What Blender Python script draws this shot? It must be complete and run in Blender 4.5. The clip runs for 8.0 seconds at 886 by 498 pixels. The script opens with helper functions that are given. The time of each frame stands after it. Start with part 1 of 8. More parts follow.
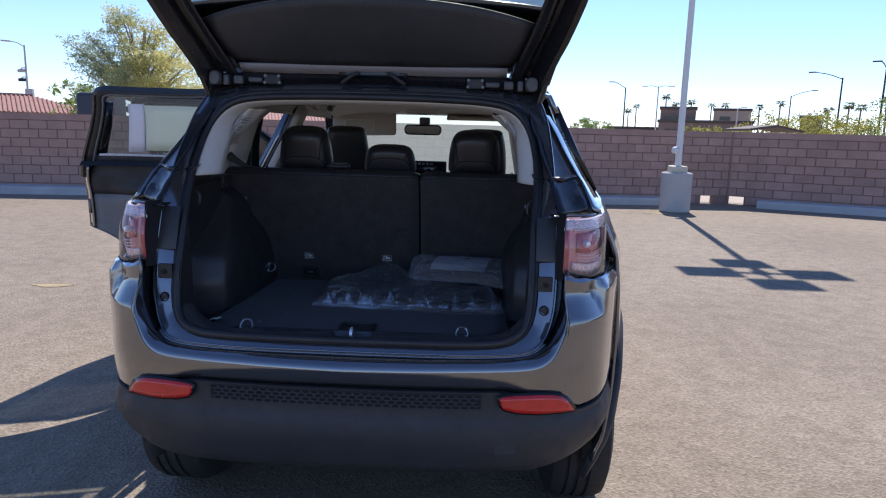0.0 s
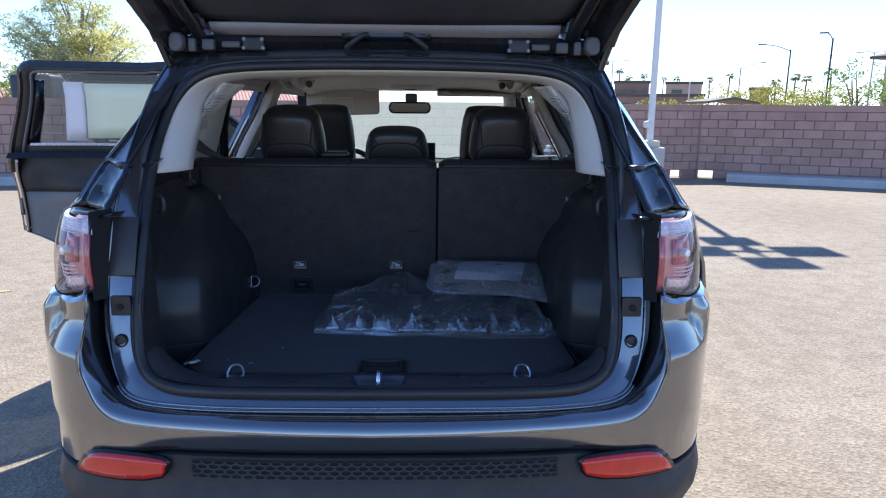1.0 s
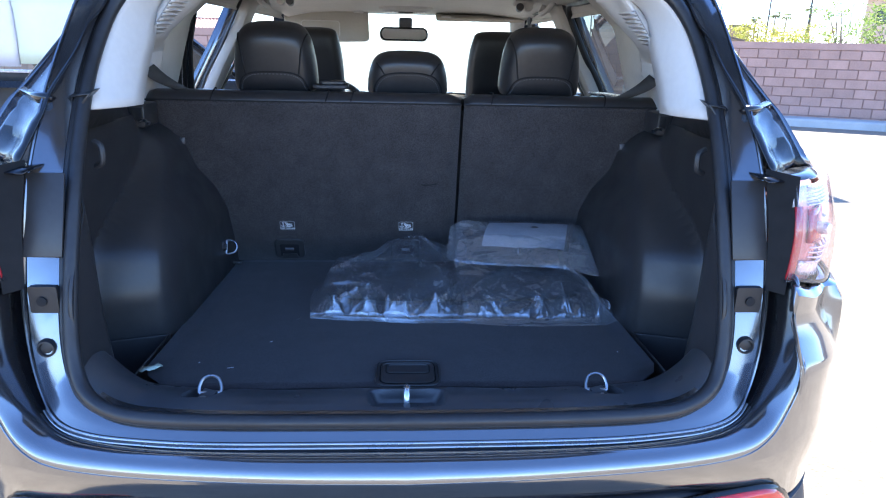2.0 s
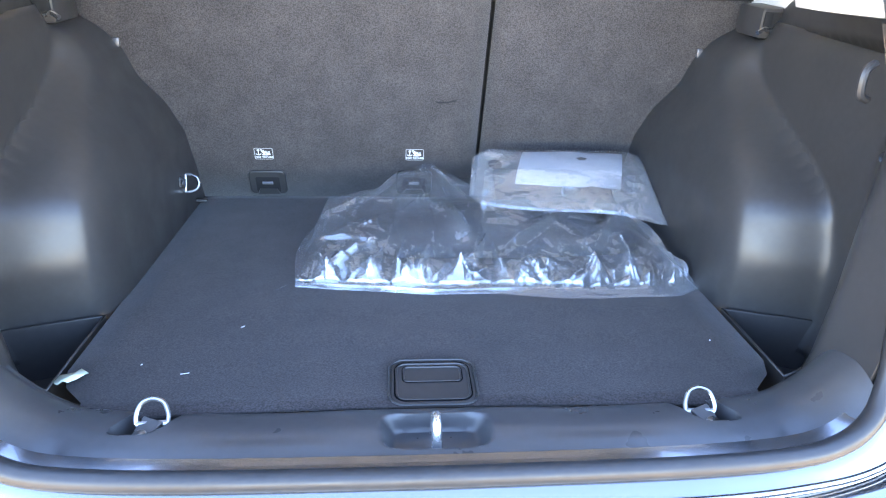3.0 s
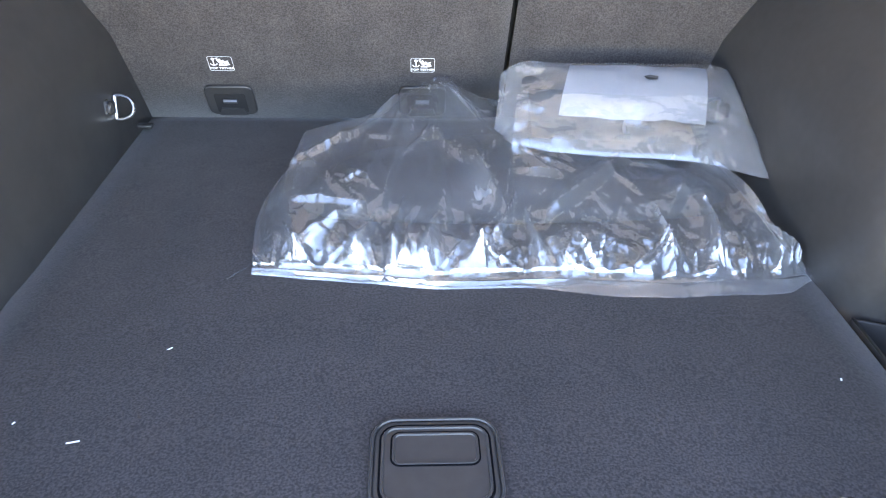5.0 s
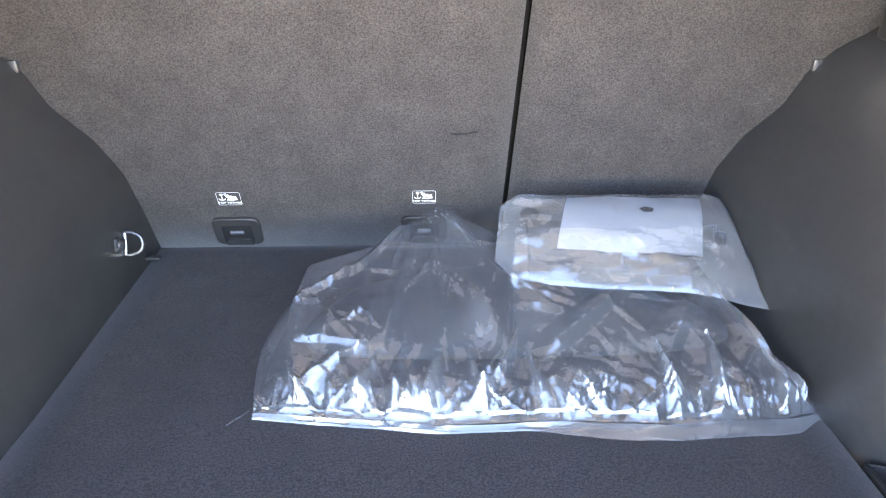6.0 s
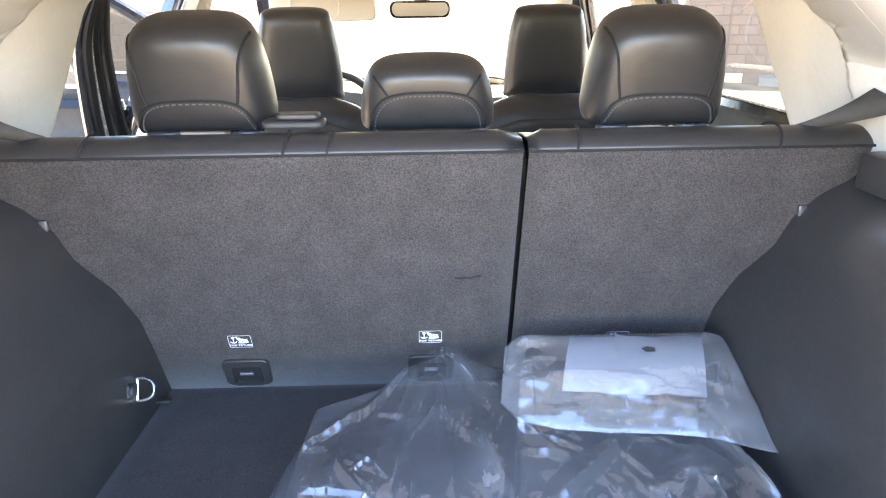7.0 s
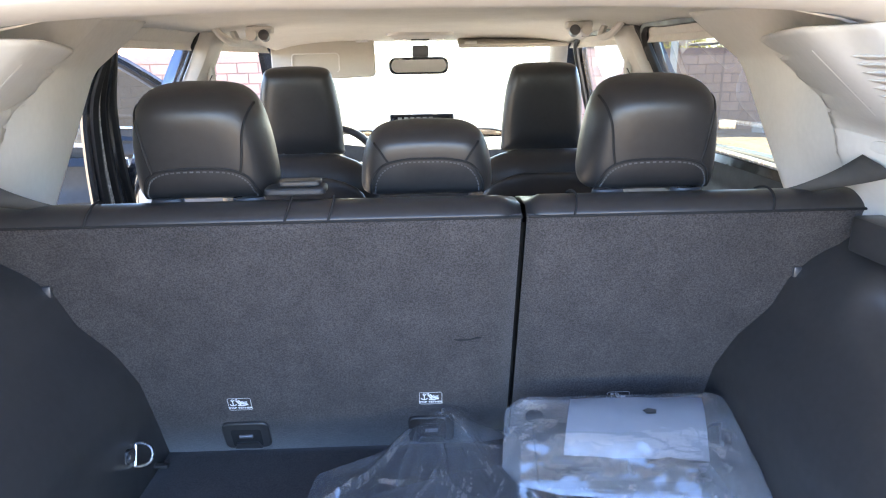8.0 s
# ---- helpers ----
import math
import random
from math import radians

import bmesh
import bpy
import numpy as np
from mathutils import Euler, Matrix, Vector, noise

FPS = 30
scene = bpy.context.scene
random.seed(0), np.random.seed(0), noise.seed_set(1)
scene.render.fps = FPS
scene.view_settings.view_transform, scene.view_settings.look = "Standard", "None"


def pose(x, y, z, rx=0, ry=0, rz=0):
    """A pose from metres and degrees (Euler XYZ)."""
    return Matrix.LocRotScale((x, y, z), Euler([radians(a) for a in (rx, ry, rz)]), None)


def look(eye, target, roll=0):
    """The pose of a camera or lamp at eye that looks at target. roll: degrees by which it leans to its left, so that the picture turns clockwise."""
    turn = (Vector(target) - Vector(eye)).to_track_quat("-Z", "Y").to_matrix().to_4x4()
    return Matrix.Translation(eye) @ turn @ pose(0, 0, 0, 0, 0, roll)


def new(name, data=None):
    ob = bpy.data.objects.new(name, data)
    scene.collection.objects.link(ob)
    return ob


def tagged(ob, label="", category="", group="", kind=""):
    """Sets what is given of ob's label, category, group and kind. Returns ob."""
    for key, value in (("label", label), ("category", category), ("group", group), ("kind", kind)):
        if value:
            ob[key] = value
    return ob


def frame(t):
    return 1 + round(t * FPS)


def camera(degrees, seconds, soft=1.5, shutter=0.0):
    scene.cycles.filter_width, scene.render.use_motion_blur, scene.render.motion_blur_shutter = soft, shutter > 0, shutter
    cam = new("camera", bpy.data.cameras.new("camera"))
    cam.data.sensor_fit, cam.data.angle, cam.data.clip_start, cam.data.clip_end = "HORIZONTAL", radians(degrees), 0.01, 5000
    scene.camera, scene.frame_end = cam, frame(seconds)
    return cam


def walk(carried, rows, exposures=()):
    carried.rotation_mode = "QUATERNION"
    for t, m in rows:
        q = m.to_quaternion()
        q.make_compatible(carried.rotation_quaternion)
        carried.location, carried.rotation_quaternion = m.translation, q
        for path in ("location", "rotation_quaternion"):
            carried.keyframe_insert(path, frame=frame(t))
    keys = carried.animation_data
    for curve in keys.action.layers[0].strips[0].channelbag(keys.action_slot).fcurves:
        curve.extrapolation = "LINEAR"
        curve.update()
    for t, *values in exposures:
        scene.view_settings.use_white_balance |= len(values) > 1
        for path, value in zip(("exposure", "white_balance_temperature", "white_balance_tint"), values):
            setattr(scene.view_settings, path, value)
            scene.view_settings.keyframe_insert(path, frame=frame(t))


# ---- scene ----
cam = camera(67.6, 8.0, 1.15)
PATH = [
    (0, (0.333, -1.693, 1.422), (0.249, 0.274, 1.072), 1.5),
    (0.5, (0.216, -1.447, 1.432), (0.155, 0.516, 1.051), 0.9),
    (1, (0.108, -1.227, 1.418), (0.15, 0.73, 1.006), 0.5),
    (1.5, (0.013, -1.011, 1.41), (0.141, 0.927, 0.936), 1.5),
    (1.7, (0.002, -0.934, 1.399), (0.12, 0.994, 0.882), 1.2),
    (2.8, (-0.036, -0.53, 1.357), (0.099, 1.293, 0.543), 2.1),
    (3, (-0.048, -0.457, 1.346), (0.105, 1.338, 0.478), 1.9),
    (3.5, (-0.073, -0.328, 1.326), (0.116, 1.384, 0.309), 3.0),
    (4, (-0.06, -0.231, 1.312), (0.111, 1.394, 0.158), 3.9),
    (4.2, (-0.051, -0.197, 1.308), (0.108, 1.396, 0.108), 3.4),
    (5.3, (-0.01, -0.103, 1.327), (0.07, 1.489, 0.119), 1.5),
    (5.5, (-0.009, -0.096, 1.338), (0.07, 1.535, 0.183), 1.3),
    (6, (-0.009, -0.091, 1.369), (0.063, 1.651, 0.39), 0.5),
    (6.5, (-0.005, -0.095, 1.397), (0.051, 1.732, 0.585), -0.3),
    (7, (-0.004, -0.096, 1.427), (0.047, 1.783, 0.746), -0.7),
    (7.5, (-0.005, -0.097, 1.447), (0.048, 1.812, 0.851), -0.6),
    (8, (-0.004, -0.097, 1.456), (0.052, 1.824, 0.902), -1.0),
]
walk(cam, [(t, look(eye, target, roll)) for t, eye, target, roll in PATH],
     [(0.0, 0.55, 5900, 15), (0.5, 0.77, 5900, 13), (1.0, 1.23, 5700, 9), (1.5, 1.68, 5500, 8), (1.7, 1.95, 5500, 8), (2.8, 4.58, 7200, 7), (3.5, 5.08, 8900, 8), (4.2, 4.97, 9600, 9), (5.3, 4.94, 9900, 11), (6.5, 4.95, 9300, 11), (7.0, 4.66, 8300, 10), (7.5, 4.20, 7650, 9), (8.0, 3.99, 6900, 9)])

# ---- daylight: clear sky, high sun ahead of the car ----
SUN_AZ, SUN_EL = radians(7.5), radians(48.0)
world = bpy.data.worlds.new("sky")
scene.world = world
world.use_nodes = True
wn = world.node_tree
sky = wn.nodes.new("ShaderNodeTexSky")
sky.sky_type, sky.sun_disc = "NISHITA", False
sky.sun_elevation, sky.sun_rotation = SUN_EL, SUN_AZ
sky.air_density, sky.dust_density, sky.ozone_density, sky.altitude = 1.0, 0.0, 2.0, 600
wn.nodes["Background"].inputs[1].default_value = 0.12
blue = wn.nodes.new("ShaderNodeMix")
blue.data_type, blue.blend_type = "RGBA", "MULTIPLY"
blue.inputs[0].default_value, blue.inputs[7].default_value = 1.0, (0.85, 0.90, 1.07, 1)
wn.links.new(sky.outputs[0], blue.inputs[6])
wn.links.new(blue.outputs[2], wn.nodes["Background"].inputs[0])
to_sun = Vector((math.sin(SUN_AZ) * math.cos(SUN_EL), math.cos(SUN_AZ) * math.cos(SUN_EL), math.sin(SUN_EL)))
sun = new("sun", bpy.data.lights.new("sun", "SUN"))
sun.data.energy, sun.data.angle, sun.data.color = 4.8, radians(0.53), (1.0, 0.92, 0.80)
sun.matrix_world = look(to_sun * 60, (0, 0, 0))

# ---- materials ----


def material(name, colour, rough=0.5, metal=0.0, vary=0.25, scale=8.0, fine=90.0, bump=0.0, bump_scale=200.0, coat=0.0, spec=0.5,
             alpha=1.0, transmission=0.0, ior=1.45, emit=0.0, colour2=None, rough_vary=0.1, per_object=0.0, sheen=0.0, coords="world", grain=0.0, grain_scale=450.0):
    """A surface with broad and fine variation of colour, roughness and relief."""
    m = bpy.data.materials.new(name)
    m.use_nodes = True
    nt, nd = m.node_tree, m.node_tree.nodes
    b = nd["Principled BSDF"]
    if coords == "world":
        where = nd.new("ShaderNodeNewGeometry").outputs["Position"]
    else:
        where = nd.new("ShaderNodeTexCoord").outputs["Object"]

    def noise_at(s, detail=4.0):
        n = nd.new("ShaderNodeTexNoise")
        n.inputs["Scale"].default_value, n.inputs["Detail"].default_value = s, detail
        nt.links.new(where, n.inputs["Vector"])
        return n.outputs["Fac"]

    def mixed(a, c, fac):
        x = nd.new("ShaderNodeMix")
        x.data_type = "RGBA"
        for sock, v in ((x.inputs[6], a), (x.inputs[7], c), (x.inputs[0], fac)):
            if isinstance(v, (tuple, list, float)):
                sock.default_value = v
            else:
                nt.links.new(v, sock)
        return x.outputs[2]

    def ranged(v, lo, hi, a=0.3, z=0.7):
        r = nd.new("ShaderNodeMapRange")
        r.inputs[1].default_value, r.inputs[2].default_value, r.inputs[3].default_value, r.inputs[4].default_value = a, z, lo, hi
        nt.links.new(v, r.inputs[0])
        return r.outputs[0]

    c = (*colour, 1.0)
    c2 = (*(colour2 or tuple(v * (1 - vary) for v in colour)), 1.0)
    col = mixed(c, c2, ranged(noise_at(scale), 0, 1))
    if fine:
        col = mixed(col, tuple(min(1, v * (1 + vary * 0.6)) for v in colour) + (1.0,), ranged(noise_at(fine, 2.0), 0, 0.5))
    if grain:
        speck = nd.new("ShaderNodeHueSaturation")
        nt.links.new(ranged(noise_at(grain_scale, 2.0), 1 - grain, 1 + grain, 0.36, 0.64), speck.inputs["Value"])
        nt.links.new(col, speck.inputs["Color"])
        col = speck.outputs[0]
    if per_object:
        info = nd.new("ShaderNodeObjectInfo")
        hsv = nd.new("ShaderNodeHueSaturation")
        nt.links.new(ranged(info.outputs["Random"], 1 - per_object, 1 + per_object, 0, 1), hsv.inputs["Value"])
        nt.links.new(col, hsv.inputs["Color"])
        col = hsv.outputs[0]
    nt.links.new(col, b.inputs["Base Color"])
    nt.links.new(ranged(noise_at(scale * 3), max(0.0, rough - rough_vary), min(1.0, rough + rough_vary)), b.inputs["Roughness"])
    b.inputs["Metallic"].default_value = metal
    b.inputs["Specular IOR Level"].default_value = spec
    b.inputs["Coat Weight"].default_value, b.inputs["Coat Roughness"].default_value = coat, 0.03
    b.inputs["Transmission Weight"].default_value, b.inputs["IOR"].default_value = transmission, ior
    b.inputs["Alpha"].default_value = alpha
    b.inputs["Sheen Weight"].default_value = sheen
    if emit:
        b.inputs["Emission Color"].default_value, b.inputs["Emission Strength"].default_value = c, emit
    if bump:
        bn = nd.new("ShaderNodeBump")
        bn.inputs["Strength"].default_value, bn.inputs["Distance"].default_value = bump, 0.3 / bump_scale
        nt.links.new(noise_at(bump_scale, 3.0), bn.inputs["Height"])
        nt.links.new(bn.outputs[0], b.inputs["Normal"])
    return m


def skin_gloss(nt, nd, straight, normal=None):
    """How much a thin sheet mirrors: little straight on, much at a grazing view, from either side."""
    lw, pw, mr = nd.new("ShaderNodeLayerWeight"), nd.new("ShaderNodeMath"), nd.new("ShaderNodeMapRange")
    lw.inputs["Blend"].default_value = 0.5
    pw.operation = "POWER"
    pw.inputs[1].default_value = 4.5
    mr.inputs[3].default_value, mr.inputs[4].default_value = straight, 0.95
    if normal is not None:
        nt.links.new(normal, lw.inputs["Normal"])
    nt.links.new(lw.outputs["Facing"], pw.inputs[0])
    nt.links.new(pw.outputs[0], mr.inputs[0])
    return mr.outputs[0]


def clear(name, tint, haze=0.08, gloss=0.03, straight=0.06, front=0.0, fog=(0.8, 0.82, 0.85)):
    """Thin clear sheet: lets light straight through, tinted, with a glossy skin."""
    m = bpy.data.materials.new(name)
    m.use_nodes = True
    nt, nd = m.node_tree, m.node_tree.nodes
    nd.remove(nd["Principled BSDF"])
    tr, gl, df = nd.new("ShaderNodeBsdfTransparent"), nd.new("ShaderNodeBsdfGlossy"), nd.new("ShaderNodeBsdfTranslucent")
    tr.inputs[0].default_value = (*tint, 1)
    gl.inputs["Roughness"].default_value = gloss
    df.inputs[0].default_value = (*fog, 1)
    both, near_side = nd.new("ShaderNodeMixShader"), nd.new("ShaderNodeBsdfDiffuse")
    near_side.inputs[0].default_value = (0.8, 0.82, 0.85, 1)
    both.inputs[0].default_value = front
    nt.links.new(df.outputs[0], both.inputs[1])
    nt.links.new(near_side.outputs[0], both.inputs[2])
    hz = nd.new("ShaderNodeMixShader")
    hz.inputs[0].default_value = haze
    nt.links.new(tr.outputs[0], hz.inputs[1])
    nt.links.new(both.outputs[0], hz.inputs[2])
    mx = nd.new("ShaderNodeMixShader")
    nt.links.new(skin_gloss(nt, nd, straight), mx.inputs[0])
    nt.links.new(hz.outputs[0], mx.inputs[1])
    nt.links.new(gl.outputs[0], mx.inputs[2])
    nt.links.new(mx.outputs[0], nd["Material Output"].inputs[0])
    return m


PAINT = material("grey_metallic_paint", (0.190, 0.193, 0.205), rough=0.17, metal=0.9, vary=0.1, fine=900, coat=1.0, rough_vary=0.04)
CLADDING = material("black_grained_plastic", (0.035, 0.036, 0.04), rough=0.55, vary=0.3, bump=0.25, bump_scale=900)
GLOSSBLACK = material("gloss_black_plastic", (0.012, 0.012, 0.014), rough=0.18, vary=0.3)
RUBBER = material("black_rubber", (0.026, 0.026, 0.028), rough=0.42, vary=0.35, bump=0.15, bump_scale=500)
TYRE = material("tyre_rubber", (0.03, 0.029, 0.028), rough=0.75, vary=0.4, scale=20, bump=0.3)
ALLOY = material("alloy_rim", (0.45, 0.45, 0.46), rough=0.3, metal=0.9, vary=0.2)
CHROME = material("bright_steel", (0.36, 0.36, 0.37), rough=0.28, metal=1.0, vary=0.15)
DARKSTEEL = material("dark_steel", (0.16, 0.16, 0.17), rough=0.4, metal=0.8, vary=0.3)
TRIMDARK = material("charcoal_cargo_trim", (0.036, 0.0348, 0.0352), rough=0.36, vary=0.25, scale=5, bump=0.35, bump_scale=1100, rough_vary=0.08)
SILLPLASTIC = material("satin_sill_plastic", (0.050, 0.050, 0.053), rough=0.36, vary=0.22, scale=7, bump=0.3, bump_scale=1100, spec=0.7)
CARPET = material("charcoal_carpet", (0.034, 0.0285, 0.028), rough=0.95, vary=0.35, scale=9, fine=650, grain=0.40, grain_scale=430, bump=1.0, bump_scale=700, sheen=0.15, spec=0.2)
SEATCARPET = material("seatback_felt", (0.052, 0.0465, 0.0455), rough=0.95, vary=0.38, scale=20, fine=520, grain=0.38, grain_scale=440, bump=0.9, bump_scale=600, sheen=0.2, spec=0.2)
LEATHER = material("black_leather", (0.026, 0.025, 0.026), rough=0.35, vary=0.25, scale=12, bump=0.4, bump_scale=700, rough_vary=0.06, spec=0.6)
STITCH = material("grey_thread", (0.10, 0.10, 0.105), rough=0.8, vary=0.2)
SEAM = material("dark_seam", (0.012, 0.012, 0.013), rough=0.8, vary=0.2)
GREIGE = material("light_grey_trim", (0.65, 0.625, 0.59), rough=0.6, vary=0.08, scale=5, bump=0.2, bump_scale=900)
VISOR = material("beige_visor_vinyl", (0.50, 0.46, 0.40), rough=0.7, vary=0.08, scale=5, bump=0.2, bump_scale=900)
HEADLINER = material("headliner_fabric", (0.74, 0.71, 0.66), rough=0.95, vary=0.1, bump=0.5, bump_scale=800)
DASHDARK = material("dashboard_plastic", (0.04, 0.04, 0.042), rough=0.6, vary=0.25, bump=0.3, bump_scale=700)
RED = material("red_reflector", (0.62, 0.02, 0.015), rough=0.18, vary=0.25, scale=40, fine=500, coat=0.6)
REDLENS = material("red_lamp_plastic", (0.42, 0.03, 0.04), rough=0.15, vary=0.3, scale=60, coat=0.6)
SILVER = material("lamp_reflector", (0.82, 0.80, 0.80), rough=0.25, metal=0.35, vary=0.15, scale=40)
PEACH = material("lamp_inner_plastic", (0.85, 0.42, 0.36), rough=0.25, vary=0.2, scale=50)
CARGLASS = clear("car_glass", (0.93, 0.96, 0.95), haze=0.03, gloss=0.01)
TINTGLASS = clear("tinted_glass", (0.22, 0.235, 0.21), haze=0.02, gloss=0.01)
# made near-black so the open front window casts a full shadow
SHADOWGLASS = clear("shadow_casting_glass", (0.04, 0.045, 0.045), haze=0.01, gloss=0.01)
SEALGREY = material("grey_rubber_seal", (0.16, 0.165, 0.175), rough=0.4, vary=0.2, scale=60)
SHADED = clear("smoked_glass", (0.42, 0.46, 0.45), haze=0.02, gloss=0.01)
# glare of the bright view ahead is put into the glass as pale fog
WINDSCREEN = clear("hazed_windscreen", (0.66, 0.71, 0.66), haze=0.30, gloss=0.02, fog=(0.44, 0.48, 0.41))
LENSGLASS = clear("lamp_lens", (0.97, 0.86, 0.87), haze=0.07, gloss=0.03, front=0.9)
VENTGREY = material("vent_shadow_grey", (0.30, 0.29, 0.275), rough=0.7, vary=0.1)
PAPER = material("white_paper", (0.80, 0.80, 0.82), rough=0.8, vary=0.04)


def thin_paper(name, colour):
    """Paper thin enough to glow when lit from behind."""
    m = material(name, colour, rough=0.8, vary=0.06, scale=3)
    nt, nd = m.node_tree, m.node_tree.nodes
    tl, mx = nd.new("ShaderNodeBsdfTranslucent"), nd.new("ShaderNodeMixShader")
    tl.inputs[0].default_value, mx.inputs[0].default_value = (*colour, 1), 0.45
    nt.links.new(nd["Principled BSDF"].outputs[0], mx.inputs[1])
    nt.links.new(tl.outputs[0], mx.inputs[2])
    nt.links.new(mx.outputs[0], nd["Material Output"].inputs[0])
    return m


PAPERGREY, STRIPPAPER = thin_paper("window_sheet", (0.74, 0.78, 0.73)), thin_paper("paper_strip", (0.74, 0.75, 0.84))
LABELWHITE = material("white_print", (0.75, 0.75, 0.75), rough=0.7, vary=0.1)
LABELBLACK = material("black_label", (0.02, 0.02, 0.022), rough=0.6, vary=0.2)
MIRRORGLASS = material("mirror_glass", (0.85, 0.87, 0.88), rough=0.02, metal=1.0, vary=0.02, fine=0)
SCREEN = material("screen_glass", (0.01, 0.01, 0.012), rough=0.08, vary=0.1)
LEAFGREEN = material("dry_leaf", (0.55, 0.60, 0.48), rough=0.8, vary=0.3, scale=60)
BELT = material("seatbelt_webbing", (0.06, 0.058, 0.055), rough=0.8, vary=0.2, bump=0.6, bump_scale=1200)

# ---- mesh helpers ----


def part(name, bm, mat, parent=None, label="", smooth=40, solid=0.0, bevel=0.0):
    """Links a bmesh as one mesh object under a thing or a part."""
    me = bpy.data.meshes.new(name)
    bmesh.ops.recalc_face_normals(bm, faces=bm.faces)
    bm.to_mesh(me)
    bm.free()
    if smooth:
        me.shade_smooth()
        me.set_sharp_from_angle(angle=radians(smooth))
    me.materials.append(mat)
    ob = new(name, me)
    if parent is not None:
        ob.parent = parent
    if label:
        ob["label"] = label
    if solid:
        s = ob.modifiers.new("thickness", "SOLIDIFY")
        s.thickness, s.offset = solid, 0.0
    if bevel:
        s = ob.modifiers.new("bevel", "BEVEL")
        s.width, s.segments, s.limit_method = bevel, 2, "ANGLE"
    return ob


def thing(name, label, category, group="", at=(0, 0, 0), kind=""):
    ob = new(name)
    ob.location = at
    ob.empty_display_size = 0.1
    return tagged(ob, label, category, group, kind)


def settle(root):
    """Keeps the parts where they were built when their thing's origin lies elsewhere."""
    inv = Matrix.Translation(root.location).inverted()
    for c in root.children:
        c.matrix_parent_inverse = inv


def box(size, at=(0, 0, 0), bevel=0.0, seg=2, turn=None, bm=None):
    bm = bm or bmesh.new()
    made = bmesh.ops.create_cube(bm, size=1.0)["verts"]
    bmesh.ops.scale(bm, vec=size, verts=made)
    if bevel:
        edges = list({e for v in made for e in v.link_edges})
        res = bmesh.ops.bevel(bm, geom=edges, offset=bevel, segments=seg, affect="EDGES", profile=0.5)
        made = list({v for f in res["faces"] for v in f.verts} | {v for v in made if v.is_valid})
    if turn is not None:
        bmesh.ops.rotate(bm, verts=made, matrix=turn.to_3x3(), cent=(0, 0, 0))
    bmesh.ops.translate(bm, verts=made, vec=at)
    return bm


def loft(rows, bm=None, ring=False, close=False, cap=False):
    """Quads between rows of points; ring: each row is closed; close: last row joins the first."""
    bm = bm or bmesh.new()
    vs = [[bm.verts.new(p) for p in r] for r in rows]
    n = len(rows[0])
    pairs = list(zip(vs, vs[1:])) + ([(vs[-1], vs[0])] if close else [])
    for a, b in pairs:
        for i in range(n if ring else n - 1):
            j = (i + 1) % n
            try:
                bm.faces.new((a[i], a[j], b[j], b[i]))
            except ValueError:
                pass
    if cap and ring:
        if cap != "end":
            bm.faces.new(vs[0])
        bm.faces.new(list(reversed(vs[-1])))
    return bm


def spline(points, sub=6, closed=False):
    """Smooth curve through points."""
    pts = [Vector(p) for p in points]
    n, out = len(pts), []
    for i in range(n if closed else n - 1):
        p1, p2 = pts[i], pts[(i + 1) % n]
        p0 = pts[i - 1] if (closed or i) else p1 * 2 - p2
        p3 = pts[(i + 2) % n] if (closed or i + 2 < n) else p2 * 2 - p1
        for k in range(sub):
            t = k / sub
            out.append(0.5 * (2 * p1 + (p2 - p0) * t + (2 * p0 - 5 * p1 + 4 * p2 - p3) * t * t + (3 * p1 - p0 - 3 * p2 + p3) * t ** 3))
    if not closed:
        out.append(pts[-1])
    return out


def tube(path, radius, n=8, closed=False, bm=None, squash=1.0):
    """A round bar along a path; radius may be a list."""
    bm = bm or bmesh.new()
    pts = [Vector(p) for p in path]
    up, rows = Vector((0.05, 0.13, 1)).normalized(), []
    for i, p in enumerate(pts):
        a = pts[i - 1] if (i or closed) else p
        b = pts[(i + 1) % len(pts)] if (closed or i + 1 < len(pts)) else p
        d = (b - a).normalized()
        side = d.cross(up)
        side = side.normalized() if side.length > 1e-4 else Vector((1, 0, 0))
        up = side.cross(d).normalized()
        r = radius[i] if isinstance(radius, (list, tuple)) else radius
        rows.append([p + side * (math.cos(k * 2 * math.pi / n) * r) + up * (math.sin(k * 2 * math.pi / n) * r * squash) for k in range(n)])
    return loft(rows, bm, ring=True, close=closed, cap=not closed)


def cyl(r, h, at, axis="z", n=20, r2=None, bevel=0.0, bm=None):
    """A drum from its base centre along an axis."""
    bm = bm or bmesh.new()
    r2 = r if r2 is None else r2
    prof = [(0, 0), (r - bevel, 0), (r, bevel), (r2, h - bevel), (r2 - bevel, h), (0, h)] if bevel else [(0, 0), (r, 0), (r2, h), (0, h)]
    return lathe(prof, at, axis, n, bm)


def lathe(prof, at=(0, 0, 0), axis="z", n=24, bm=None):
    bm = bm or bmesh.new()
    rows = []
    for r, h in prof:
        ring = []
        for k in range(n):
            c, s = math.cos(2 * math.pi * k / n) * max(r, 1e-5), math.sin(2 * math.pi * k / n) * max(r, 1e-5)
            v = {"z": (c, s, h), "y": (c, h, s), "x": (h, c, s)}[axis]
            ring.append(Vector(v) + Vector(at))
        rows.append(ring)
    return loft(rows, bm, ring=True)


